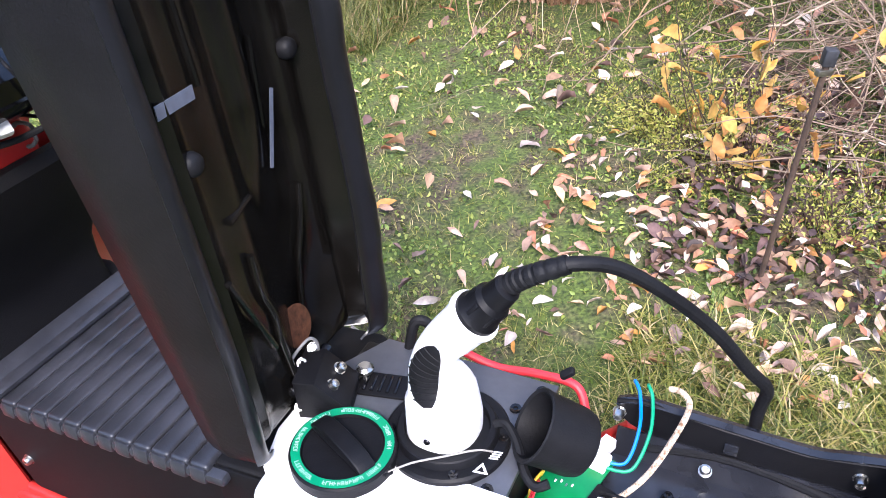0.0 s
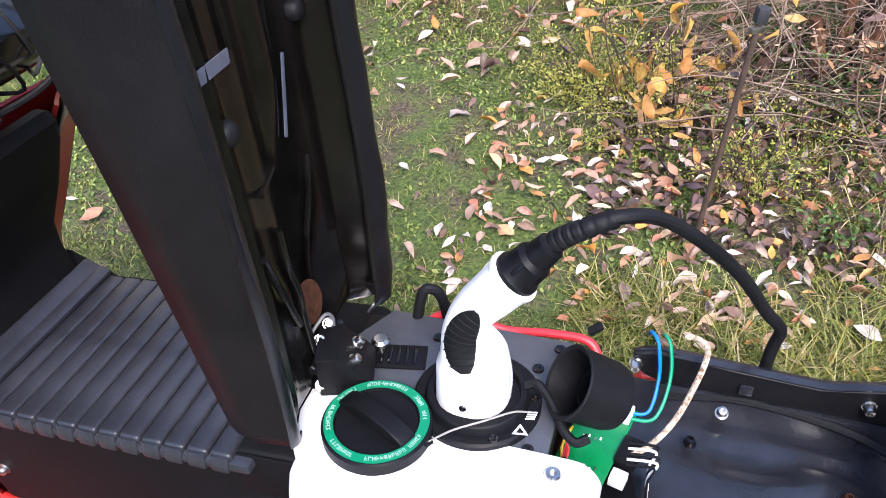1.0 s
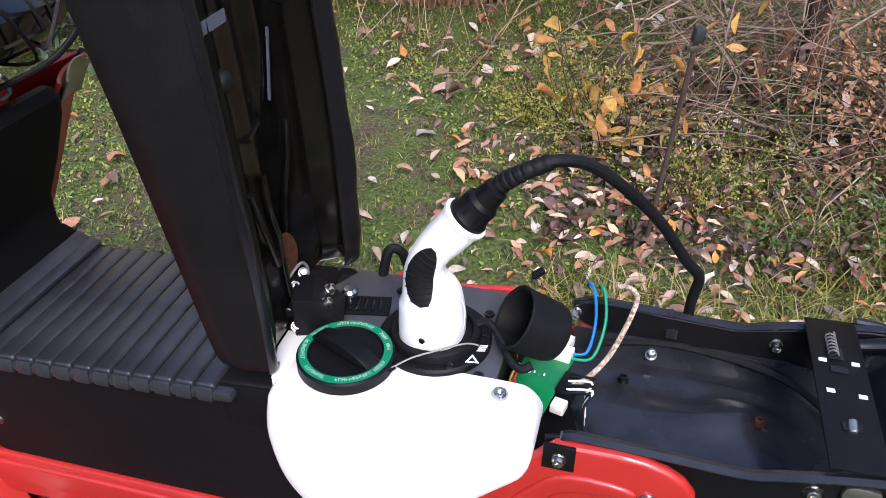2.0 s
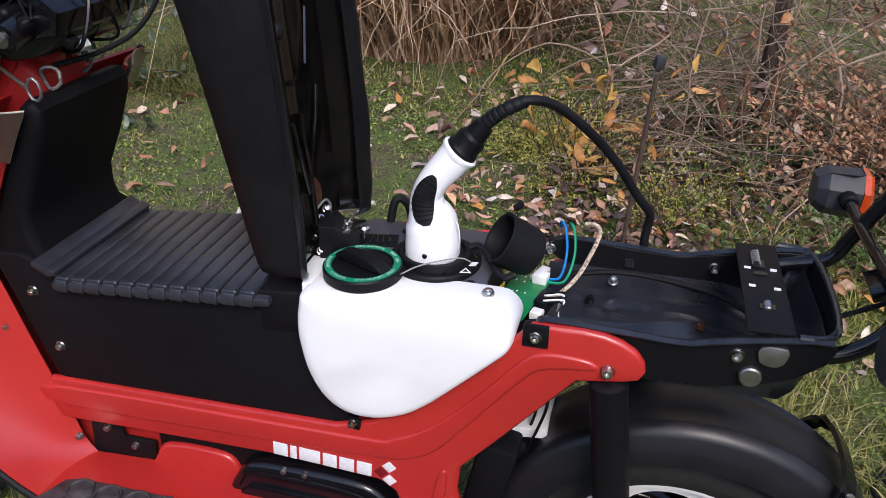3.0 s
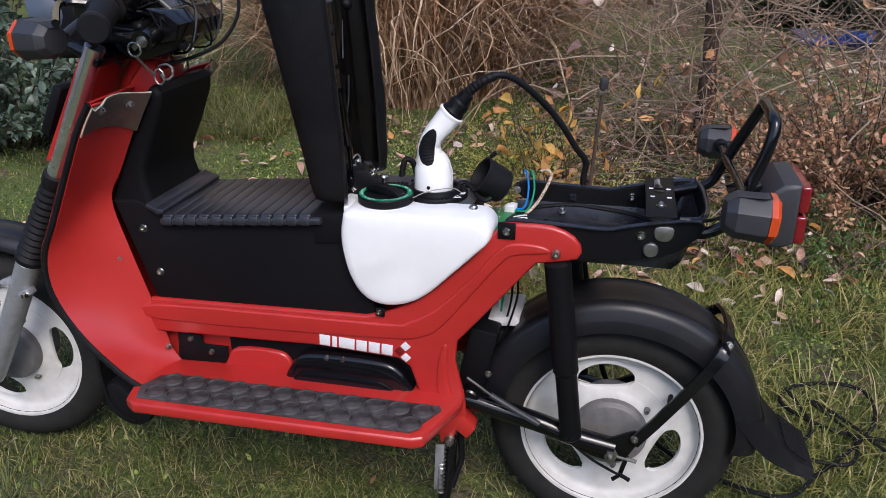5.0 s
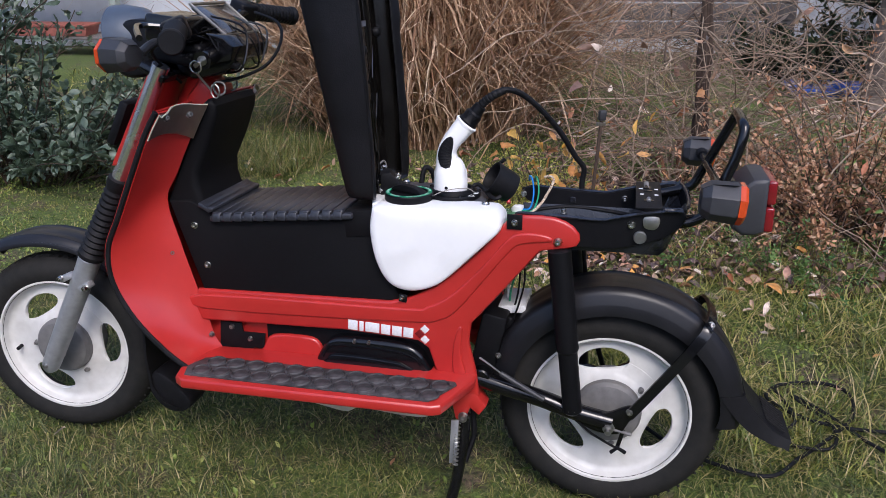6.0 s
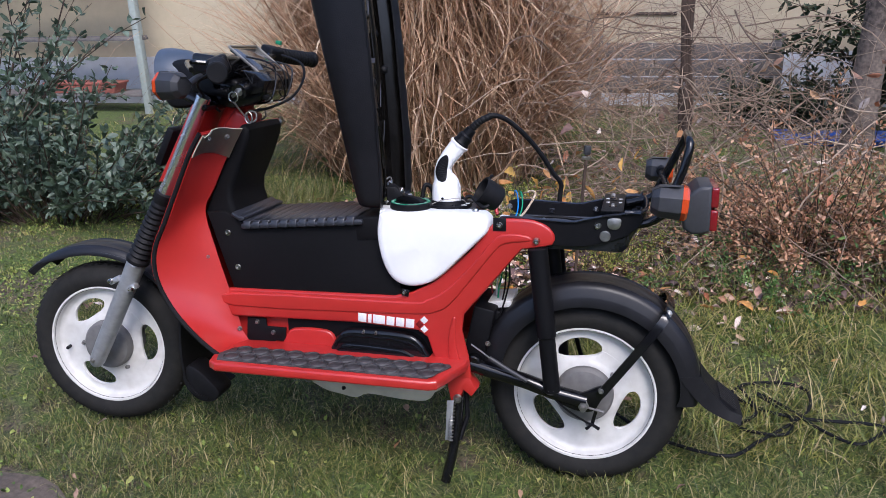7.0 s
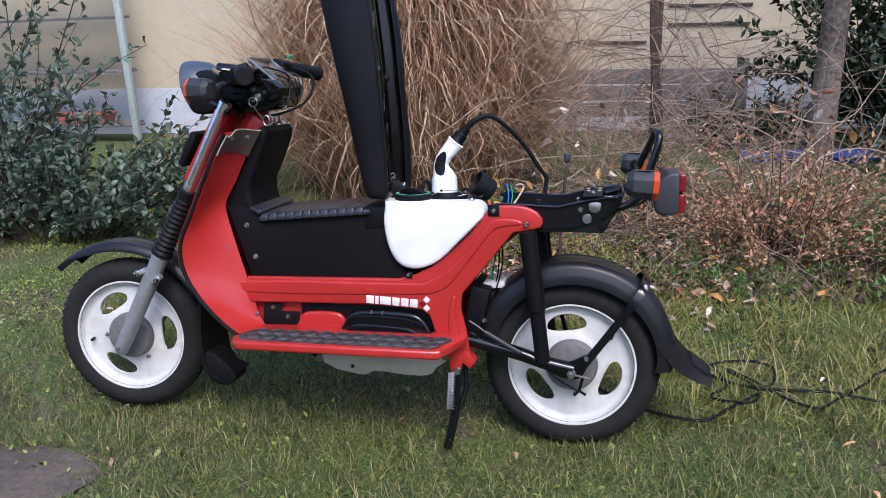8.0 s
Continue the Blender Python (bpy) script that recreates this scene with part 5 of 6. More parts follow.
tip_way = (spine[-1] - spine[-3]).normalized()
part("plug_collar", turned([(0.0205, -0.004), (0.0228, 0.0), (0.0228, 0.003), (0.0205, 0.0045)], along(tip, tip + tip_way), 28), WHITE, plug)
boot_end = tip + tip_way * 0.032
part("boot", turned([(0.0195, 0.003), (0.0195, 0.008), (0.017, 0.012), (0.016, 0.026), (0.013, 0.03), (0.0115, 0.045), (0.008, 0.047)], along(tip, tip + tip_way), 24), BLACK_PLASTIC, plug, "black clamp sleeve")
for k in range(3):
    part("boot_rib", box((0.004, 0.034, 0.02), along(tip + tip_way * 0.015, tip + tip_way) @ pose(0, 0, 0, 0, 0, 60 * k), 0.001), BLACK_PLASTIC, plug)
def on_plug(ring, angle, proud):
    """A point on the plug's skin: ring along its spine, angle from the near side."""
    k = max(0, min(len(rows) - 1.001, ring))
    i, f = int(k), k - int(k)
    j = (21 + angle / (2 * math.pi) * 28) % 28
    a, q = int(j), j - int(j)
    p = (rows[i][a].lerp(rows[i][(a + 1) % 28], q)).lerp(rows[i + 1][a].lerp(rows[i + 1][(a + 1) % 28], q), f)
    c = spine[i].lerp(spine[i + 1], f)
    return p + (p - c).normalized() * proud


def patch_on_plug(r0, r1, half, proud, shift=0.0, n=14):
    out = []
    for k in range(n + 1):
        t = k / n
        h = half * max(0.04, math.sin(math.pi * t)) ** 0.55
        out.append([on_plug(mix(r0, r1, t), shift + 0.25 * (t - 0.5) + h * (q / 5 - 1), proud) for q in range(11)])
    return out


grip_pad = part("grip_inset", grid_skin(patch_on_plug(11.5, 27.5, 0.72, 0.0008), 0.0012), RUBBER, plug, "black ribbed thumb grip", smooth=60)
for k in range(9):
    r = 13.2 + 1.55 * k
    t = (r - 11.5) / 16
    h = 0.66 * math.sin(math.pi * t) ** 0.55
    part("grip_rib", tube([on_plug(r, 0.25 * (t - 0.5) + h * (q / 4 - 1), 0.0022) for q in range(9)], 0.0007, 5), RUBBER, grip_pad)
screw("plug_screw", (0.297, -0.0378, 0.669), NEAR, 0.0032, plug, BLACK_GLOSS, 0.002)
part("plug_seam", tube(curve([(0.331, -0.012, 0.668), (0.331, -0.012, 0.70), (0.312, -0.01, 0.722), (0.309, -0.008, 0.735)], 5), 0.0006, 5), PRINT_WHITE, plug)
run = curve([boot_end, boot_end + tip_way * 0.02, (0.378, 0.0, 0.841), (0.401, 0.005, 0.852), (0.43, 0.026, 0.842), (0.465, 0.05, 0.809), (0.50, 0.076, 0.764), (0.53, 0.1, 0.712), (0.547, 0.111, 0.687), (0.546, 0.113, 0.664), (0.545, 0.1135, 0.645), (0.548, 0.125, 0.58), (0.56, 0.14, 0.45), (0.60, 0.17, 0.25), (0.66, 0.2, 0.08)], 8)
part("plug_cable", tube(run, 0.0056, 12), RUBBER, plug, "black charging cable")
relief = []
for k in range(60):
    relief.append(curve([boot_end, boot_end + tip_way * 0.02, (0.378, 0.0, 0.841), (0.401, 0.005, 0.852)], 20)[k])
part("strain_relief", tube(relief, 0.008, 14, radius_at=lambda k: (0.0098 - 0.00004 * k) if k % 6 < 4 else 0.0072), RUBBER, plug, "black ribbed strain relief")
# ---- the garden ----
gen = np.random.default_rng(7)


def lump(x, y, s, seed):
    """Smooth unevenness made of a few waves."""
    return (np.sin(x * s + seed) * np.cos(y * s * 1.3 + seed * 2.1) + 0.5 * np.sin(x * s * 2.3 + y * s * 1.7 + seed * 0.7)) / 1.5


def ramp01(a, b, v):
    t = np.clip((v - a) / (b - a), 0, 1)
    return t * t * (3 - 2 * t)


def ground_at(x, y):
    x, y = np.asarray(x, float), np.asarray(y, float)
    z = 0.012 + 0.012 * lump(x, y, 3.1, 1.0) + 0.006 * lump(x, y, 9.0, 2.0)
    z = z + 0.06 * ramp01(0.1, -0.6, x) * ramp01(-0.1, -0.4, y) + 0.05 * ramp01(-0.9, -1.5, x) * ramp01(1.6, 0.6, y)
    z = z + 0.03 * ramp01(0.5, 0.9, y) * ramp01(-0.9, -0.2, x) * ramp01(2.2, 1.4, y)
    near = np.exp(-((x - 0.62) / 0.2) ** 2 - (y / 0.12) ** 2) + np.exp(-((x + 0.63) / 0.2) ** 2 - (y / 0.12) ** 2)
    return z * (1 - 0.9 * near) - 0.004 * near


def mesh_of(name, verts, faces, mat, smooth=False):
    me = bpy.data.meshes.new(name)
    verts = np.asarray(verts, np.float32).reshape(-1, 3)
    loops = np.concatenate([np.asarray(f, np.int32).ravel() for f in faces])
    sizes = np.concatenate([np.full(len(f), np.asarray(f).shape[1], np.int32) for f in faces])
    me.vertices.add(len(verts))
    me.vertices.foreach_set("co", verts.ravel())
    me.loops.add(len(loops))
    me.loops.foreach_set("vertex_index", loops)
    me.polygons.add(len(sizes))
    me.polygons.foreach_set("loop_start", np.concatenate([[0], np.cumsum(sizes)[:-1]]).astype(np.int32))
    if smooth:
        me.polygons.foreach_set("use_smooth", np.ones(len(sizes), bool))
    me.update(calc_edges=True)
    me.validate()
    me.materials.append(mat)
    return new(name, me)


def unit(v):
    return v / np.maximum(1e-9, np.linalg.norm(v, axis=-1, keepdims=True))


def blades(name, base, way, length, width, droop, mat, seg=3, wave=0.0):
    """Grass-like strips: base (N,3), way (N,3), drooping towards the way's side as they rise."""
    n = len(base)
    flatway = np.c_[way[:, :2], np.zeros(n)]
    side = unit(np.c_[-way[:, 1], way[:, 0], np.zeros(n)] + 1e-6)
    turn = gen.normal(0, 0.6, (n, 1))
    side = unit(side + turn * unit(flatway + 1e-6))
    p, d = base.copy(), unit(way)
    rows = []
    ds = length / seg
    for k in range(seg + 1):
        w = width * (1 - (k / seg) ** 1.6) * 0.5
        if k == seg:
            rows.append(p[:, None, :])
        else:
            rows.append(np.stack([p - side * w[:, None], p + side * w[:, None]], 1))
        d = unit(d + np.c_[flatway[:, :2] * (droop * 0.6)[:, None], -droop] * (1.0 + 0.5 * k) / seg + gen.normal(0, wave, (n, 3)) * (1 if wave else 0))
        p = p + d * ds[:, None]
    v = np.concatenate(rows, 1)
    m = v.shape[1]
    off = (np.arange(n) * m)[:, None]
    quads = np.concatenate([off + np.array([2 * k, 2 * k + 1, 2 * k + 3, 2 * k + 2]) for k in range(seg - 1)], 0) if seg > 1 else np.zeros((0, 4), int)
    tris = off + np.array([2 * seg - 2, 2 * seg - 1, 2 * seg])
    return mesh_of(name, v, [quads, tris], mat, smooth=True)


def leaves(name, base, way, up, length, width, mat, curl=0.12, fold=0.15, fine=False):
    """Leaves with a midrib: base (N,3), along way, facing up; fine ones have a rounder outline."""
    n = len(base)
    u = unit(way)
    v = unit(np.cross(up, u))
    w = np.cross(u, v)
    cu, fo, tw = gen.normal(curl, 0.15, n), gen.normal(fold, 0.14, n), gen.normal(0, 0.12, n)
    along_t = (0, 0.14, 0.32, 0.52, 0.72, 0.88, 1) if fine else (0, 0.28, 0.66, 1)
    half = (0.02, 0.26, 0.44, 0.47, 0.34, 0.15, 0.0) if fine else (0.02, 0.42, 0.38, 0.0)
    m = len(along_t)
    verts = np.empty((n, m, 3, 3))
    for k, (t, h) in enumerate(zip(along_t, half)):
        for q, e in enumerate((-1, 0, 1)):
            lift = cu * t * t + abs(e) * h * fo * 1.5 + e * tw * t + (gen.normal(0, 0.02, n) if e else 0)
            verts[:, k, q] = base + u * (t * length)[:, None] + v * (e * h * width * (1 + (gen.normal(0, 0.06, n) if fine else 0)))[:, None] + w * (lift * length)[:, None]
    off = (np.arange(n) * m * 3)[:, None]
    quads = np.concatenate([off + np.array([3 * k + q, 3 * k + q + 1, 3 * k + q + 4, 3 * k + q + 3]) for k in range(m - 1) for q in (0, 1)], 0)
    return mesh_of(name, verts, [quads], mat, smooth=True)


def twigs(name, paths, radii, mat, n=4):
    """Many thin branches in one mesh: paths (P,K,3), tapering."""
    paths = np.asarray(paths, float)
    P, K, _ = paths.shape
    way = unit(np.gradient(paths, axis=1))
    a = unit(np.cross(way, np.array([0.31, 0.57, 0.76])))
    b = np.cross(way, a)
    taper = np.linspace(1, 0.35, K)[None, :, None]
    r = np.asarray(radii)[:, None, None] * taper
    rings = [paths + r * (math.cos(2 * math.pi * j / n) * a + math.sin(2 * math.pi * j / n) * b) for j in range(n)]
    v = np.stack(rings, 2).reshape(-1, 3)
    idx = np.arange(P * K * n).reshape(P, K, n)
    q = np.stack([idx[:, :-1, :], np.roll(idx, -1, 2)[:, :-1, :], np.roll(idx, -1, 2)[:, 1:, :], idx[:, 1:, :]], -1).reshape(-1, 4)
    return mesh_of(name, v, [q], mat, smooth=True)


def arcs(start, way, length, bend, k=8, wild=0.05):
    """Curved branch lines that start out along way and bend by the vector bend."""
    n = len(start)
    p, d = start.copy(), unit(way)
    out = []
    for _ in range(k):
        out.append(p.copy())
        d = unit(d + bend / k + gen.normal(0, wild, (n, 3)))
        p = p + d * (length / (k - 1))[:, None]
    return np.stack(out, 1)


def spread(n, x0, x1, y0, y1):
    return np.c_[gen.uniform(x0, x1, n), gen.uniform(y0, y1, n)]


def on_ground(xy, lift=0.0):
    return np.c_[xy, ground_at(xy[:, 0], xy[:, 1]) + lift]


def ground_material():
    m = bpy.data.materials.new("soil and moss")
    m.use_nodes = True
    nodes, links = m.node_tree.nodes, m.node_tree.links
    b = nodes["Principled BSDF"]
    co = nodes.new("ShaderNodeTexCoord")
    big, mid, fine = (nodes.new("ShaderNodeTexNoise") for _ in range(3))
    for n, s, d in ((big, 1.6, 4), (mid, 14, 6), (fine, 110, 5)):
        n.inputs["Scale"].default_value, n.inputs["Detail"].default_value = s, d
        links.new(co.outputs["Object"], n.inputs["Vector"])
    soil = nodes.new("ShaderNodeValToRGB")
    soil.color_ramp.elements[0].color, soil.color_ramp.elements[1].color = (0.024, 0.018, 0.012, 1), (0.15, 0.11, 0.072, 1)
    soil.color_ramp.elements[0].position, soil.color_ramp.elements[1].position = 0.33, 0.68
    moss = nodes.new("ShaderNodeValToRGB")
    moss.color_ramp.elements[0].color, moss.color_ramp.elements[1].color = (0.020, 0.036, 0.008, 1), (0.12, 0.165, 0.032, 1)
    moss.color_ramp.elements[0].position, moss.color_ramp.elements[1].position = 0.3, 0.7
    links.new(fine.outputs[0], soil.inputs[0])
    links.new(fine.outputs[0], moss.inputs[0])
    add = nodes.new("ShaderNodeMath")
    add.operation = "ADD"
    links.new(big.outputs[0], add.inputs[0])
    links.new(mid.outputs[0], add.inputs[1])
    cut = nodes.new("ShaderNodeMapRange")
    cut.inputs[1].default_value, cut.inputs[2].default_value = 0.80, 1.06
    links.new(add.outputs[0], cut.inputs[0])
    blend = nodes.new("ShaderNodeMix")
    blend.data_type = "RGBA"
    links.new(cut.outputs[0], blend.inputs[0])
    links.new(soil.outputs[0], blend.inputs[6])
    links.new(moss.outputs[0], blend.inputs[7])
    links.new(blend.outputs[2], b.inputs["Base Color"])
    b.inputs["Roughness"].default_value = 0.95
    bp = nodes.new("ShaderNodeBump")
    bp.inputs["Strength"].default_value, bp.inputs["Distance"].default_value = 0.8, 0.01
    links.new(fine.outputs[0], bp.inputs["Height"])
    links.new(bp.outputs[0], b.inputs["Normal"])
    return m


axis_x = np.concatenate([-np.geomspace(500, 4.2, 26), np.arange(-4.0, 4.01, 0.06), np.geomspace(4.2, 500, 26)])
axis_y = np.concatenate([-np.geomspace(500, 3.2, 26), np.arange(-3.0, 6.01, 0.06), np.geomspace(6.2, 500, 26)])
gx, gy = np.meshgrid(axis_x, axis_y, indexing="ij")
gz = ground_at(gx, gy) + np.where(np.hypot(gx, gy) < 6, gen.normal(0, 0.003, gx.shape), 0)
ids = np.arange(gx.size).reshape(gx.shape)
cells = np.stack([ids[:-1, :-1], ids[1:, :-1], ids[1:, 1:], ids[:-1, 1:]], -1).reshape(-1, 4)
ground = mesh_of("ground", np.stack([gx, gy, gz], -1), [cells], ground_material(), smooth=True)
tagged(ground, "uneven garden ground of dark soil and moss", "ground", kind="structure")

GRASS = leaf_material("grass blades", [(0.04, 0.058, 0.012), (0.10, 0.128, 0.024), (0.18, 0.205, 0.036), (0.29, 0.30, 0.06), (0.42, 0.35, 0.12), (0.56, 0.45, 0.25)], 0.5, 0.3)
CLOVER = leaf_material("low weeds", [(0.05, 0.085, 0.02), (0.13, 0.20, 0.035), (0.23, 0.30, 0.06), (0.38, 0.38, 0.10)], 0.5, 0.25)
LITTER = leaf_material("fallen leaves", [(0.60, 0.47, 0.37), (0.30, 0.12, 0.05), (0.70, 0.60, 0.52), (0.42, 0.13, 0.06), (0.42, 0.27, 0.17), (0.13, 0.07, 0.06), (0.76, 0.68, 0.61), (0.62, 0.29, 0.06), (0.17, 0.10, 0.095), (0.52, 0.36, 0.22)], 0.65, 0.15)
REED = leaf_material("dry reed blades", [(0.14, 0.07, 0.036), (0.34, 0.195, 0.105), (0.50, 0.32, 0.19), (0.28, 0.15, 0.08), (0.58, 0.40, 0.25), (0.74, 0.57, 0.40)], 0.6, 0.2)
SHRUB_LEAF = leaf_material("grey green leaves", [(0.026, 0.045, 0.026), (0.055, 0.085, 0.052), (0.09, 0.13, 0.085), (0.16, 0.20, 0.15)], 0.42, 0.2)
DARK_LEAF = leaf_material("dark evergreen leaves", [(0.008, 0.018, 0.007), (0.018, 0.035, 0.012), (0.035, 0.06, 0.02)], 0.4, 0.12)
YELLOW_LEAF = leaf_material("yellow green leaves", [(0.15, 0.20, 0.03), (0.30, 0.33, 0.05), (0.44, 0.42, 0.09), (0.54, 0.49, 0.15), (0.22, 0.25, 0.04)], 0.5, 0.3)
RUST_LEAF = leaf_material("withered leaves", [(0.26, 0.12, 0.06), (0.44, 0.22, 0.12), (0.58, 0.34, 0.20), (0.20, 0.15, 0.06), (0.38, 0.19, 0.11), (0.64, 0.44, 0.29)], 0.7, 0.2)
GOLD_LEAF = leaf_material("autumn leaves", [(0.62, 0.33, 0.05), (0.66, 0.42, 0.12), (0.50, 0.21, 0.06), (0.66, 0.45, 0.25)], 0.55, 0.35)
FERN_LEAF = leaf_material("fern leaves", [(0.04, 0.10, 0.025), (0.09, 0.18, 0.04), (0.17, 0.26, 0.07)], 0.5, 0.25)
TWIG = leaf_material("dry vines", [(0.16, 0.105, 0.07), (0.28, 0.20, 0.14), (0.09, 0.058, 0.04), (0.42, 0.33, 0.24), (0.20, 0.13, 0.09)], 0.8, 0.0)
BROWN_TWIG = material("brown branches", (0.06, 0.038, 0.026), 0.85, vary=0.4, scale=60, bump=0.4, bump_scale=120)
STUMP = material("red brown stump", (0.17, 0.075, 0.035), 0.85, vary=0.4, scale=50, bump=0.8, bump_scale=80, second=(0.06, 0.028, 0.016))
BARK = material("tree bark", (0.15, 0.12, 0.10), 0.9, vary=0.5, scale=45, bump=1.0, bump_scale=60, second=(0.045, 0.035, 0.03))

DEEP_GRASS = leaf_material("deep green lawn blades", [(0.022, 0.036, 0.009), (0.05, 0.078, 0.016), (0.09, 0.125, 0.024), (0.16, 0.19, 0.04), (0.27, 0.25, 0.08), (0.46, 0.38, 0.20)], 0.5, 0.3)

# soil patch at the lawn's edge
patch = [(-0.72 + 0.24 * math.cos(a) * (1 + 0.15 * math.sin(3 * a)), -0.52 + 0.18 * math.sin(a) * (1 + 0.2 * math.sin(2 * a + 1))) for a in [2 * math.pi * k / 24 for k in range(24)]]


def grass_field(name, count, area, low, high, thin, label, bare=0.0, lean=0.6, seg=3, mat=None):
    xy = spread(count, *area)
    keep = lump(xy[:, 0], xy[:, 1], 4.3, 3.0) + 0.6 * lump(xy[:, 0], xy[:, 1], 11, 5.0) + gen.normal(0, 0.35, count) > bare - 1
    soil = ((xy[:, 0] + 0.72) / 0.25) ** 2 + ((xy[:, 1] + 0.52) / 0.19) ** 2 < 1
    xy = xy[keep & ~soil]
    n = len(xy)
    tuft = 0.5 + 0.5 * lump(xy[:, 0], xy[:, 1], 14, 8.0)
    length = gen.uniform(low, high, n) * (0.6 + 0.6 * tuft)
    heading = gen.uniform(0, 2 * math.pi, n) + 0.8 * lump(xy[:, 0], xy[:, 1], 6, 4.0)
    tilt = np.abs(gen.normal(0, lean, n)) + 0.25
    way = np.c_[np.cos(heading) * np.sin(tilt), np.sin(heading) * np.sin(tilt), np.cos(tilt)]
    ob = blades(name, on_ground(xy, -0.004), way, length, gen.uniform(0.0016, 0.0042, n) * thin, gen.uniform(0.2, 1.1, n), mat or GRASS, seg)
    return tagged(ob, label, "grass", kind="stuff")


grass_field("lawn_grass", 70000, (-2.6, 2.8, -1.6, 0.55), 0.025, 0.075, 0.9, "green autumn lawn grass with straw-coloured blades", bare=0.15, mat=DEEP_GRASS)
grass_field("lawn_grass", 190000, (-1.25, 2.1, -0.68, 0.75), 0.02, 0.066, 0.62, "dense fine lawn grass under the scooter", bare=-0.1, lean=0.75, seg=2, mat=DEEP_GRASS)
grass_field("tall_grass", 26000, (0.75, 2.8, 0.1, 1.35), 0.05, 0.16, 1.1, "longer green grass beside the hedge", bare=0.35)
grass_field("back_grass", 90000, (-2.6, 0.9, 0.45, 3.0), 0.015, 0.05, 0.8, "short patchy grass behind the scooter", bare=0.62, seg=2)
grass_field("edge_grass", 7000, (0.3, 0.95, 0.3, 0.85), 0.05, 0.15, 1.1, "tufts of long grass by the leaf litter", bare=0.3)
grass_field("tall_grass", 6000, (-1.45, -0.85, 1.8, 2.3), 0.08, 0.24, 0.8, "fine long green grass beside the reed clump", bare=0.2, lean=0.4, mat=DEEP_GRASS)
grass_field("far_grass", 16000, (-3.6, 3.6, 2.6, 5.0), 0.03, 0.12, 1.6, "grass by the house wall", bare=0.5)

xy = spread(52000, -2.4, 1.2, 0.35, 2.6)
xy = xy[lump(xy[:, 0], xy[:, 1], 4.0, 6.0) + gen.normal(0, 0.4, len(xy)) > 0.12]
n = len(xy)
tagged(leaves("low_weeds", on_ground(xy, 0.004), np.c_[gen.normal(0, 1, (n, 2)), gen.uniform(0.1, 1.0, n)], np.c_[gen.normal(0, 0.3, (n, 2)), np.ones(n)], gen.uniform(0.006, 0.017, n), gen.uniform(0.005, 0.011, n), CLOVER), "low green clover and weeds in the soil", "weeds", kind="stuff")
xy = spread(3000, -2.2, 2.4, -1.1, 0.6)
n = len(xy)
tagged(leaves("lawn_weeds", on_ground(xy, 0.004), np.c_[gen.normal(0, 1, (n, 2)), gen.uniform(0.2, 1.0, n)], np.c_[gen.normal(0, 0.3, (n, 2)), np.ones(n)], gen.uniform(0.008, 0.022, n), gen.uniform(0.006, 0.012, n), CLOVER), "small weeds between the lawn grass", "weeds", kind="stuff")


def litter(name, count, area, lift, sizes, label, flatness=0.35):
    xy = spread(count, *area)
    n = len(xy)
    ob = leaves(name, on_ground(xy, lift) + np.c_[np.zeros((n, 2)), np.abs(gen.normal(0, 0.012, n))], np.c_[gen.normal(0, 1, (n, 2)), gen.normal(0, flatness * 0.6, n)], np.c_[gen.normal(0, flatness, (n, 2)), np.ones(n)],
                size := gen.uniform(*sizes, n), size * gen.uniform(0.24, 0.58, n), LITTER, 0.05, 0.22, True)
    return tagged(ob, label, "leaves", kind="stuff")


litter("leaf_litter", 400, (-0.05, 1.25, 0.7, 1.6), 0.016, (0.018, 0.056), "pale brown and pink fallen leaves on the soil")
litter("leaf_litter", 210, (0.0, 0.75, 0.75, 1.3), 0.014, (0.02, 0.05), "pale pink and rust-brown leaves strewn on the soil")
litter("leaf_litter", 230, (0.35, 2.0, 0.95, 1.7), 0.035, (0.022, 0.052), "brown fallen leaves under the shrubs")
# dead leaves, their colours kept dark to deepen the shade between shrubs
DEAD = leaf_material("dead leaves darkened for shade", [(0.05, 0.03, 0.025), (0.11, 0.06, 0.04), (0.075, 0.05, 0.055), (0.18, 0.10, 0.06), (0.03, 0.02, 0.018)], 0.7, 0.05)
xy = spread(2600, 0.3, 1.9, 0.95, 2.0)
n = len(xy)
tagged(leaves("dead_leaves", on_ground(xy, 0.012) + np.c_[np.zeros((n, 2)), np.abs(gen.normal(0, 0.02, n))], np.c_[gen.normal(0, 1, (n, 2)), gen.normal(0, 0.4, n)], np.c_[gen.normal(0, 0.6, (n, 2)), np.ones(n)], gen.uniform(0.02, 0.045, n), gen.uniform(0.01, 0.024, n), DEAD, 0.1, 0.3, True), "dead leaves under the shrubs, coloured dark for the shaded gaps", "leaves", kind="stuff")
litter("leaf_litter", 190, (-1.4, 0.1, 0.5, 2.2), 0.02, (0.03, 0.065), "scattered fallen leaves on the path")
litter("leaf_litter", 26, (-1.3, 2.0, -0.8, 0.7), 0.03, (0.02, 0.042), "few curled leaves lying in the lawn")
litter("leaf_litter", 500, (-0.2, 2.6, 1.6, 3.4), 0.02, (0.04, 0.08), "fallen leaves below the vines")

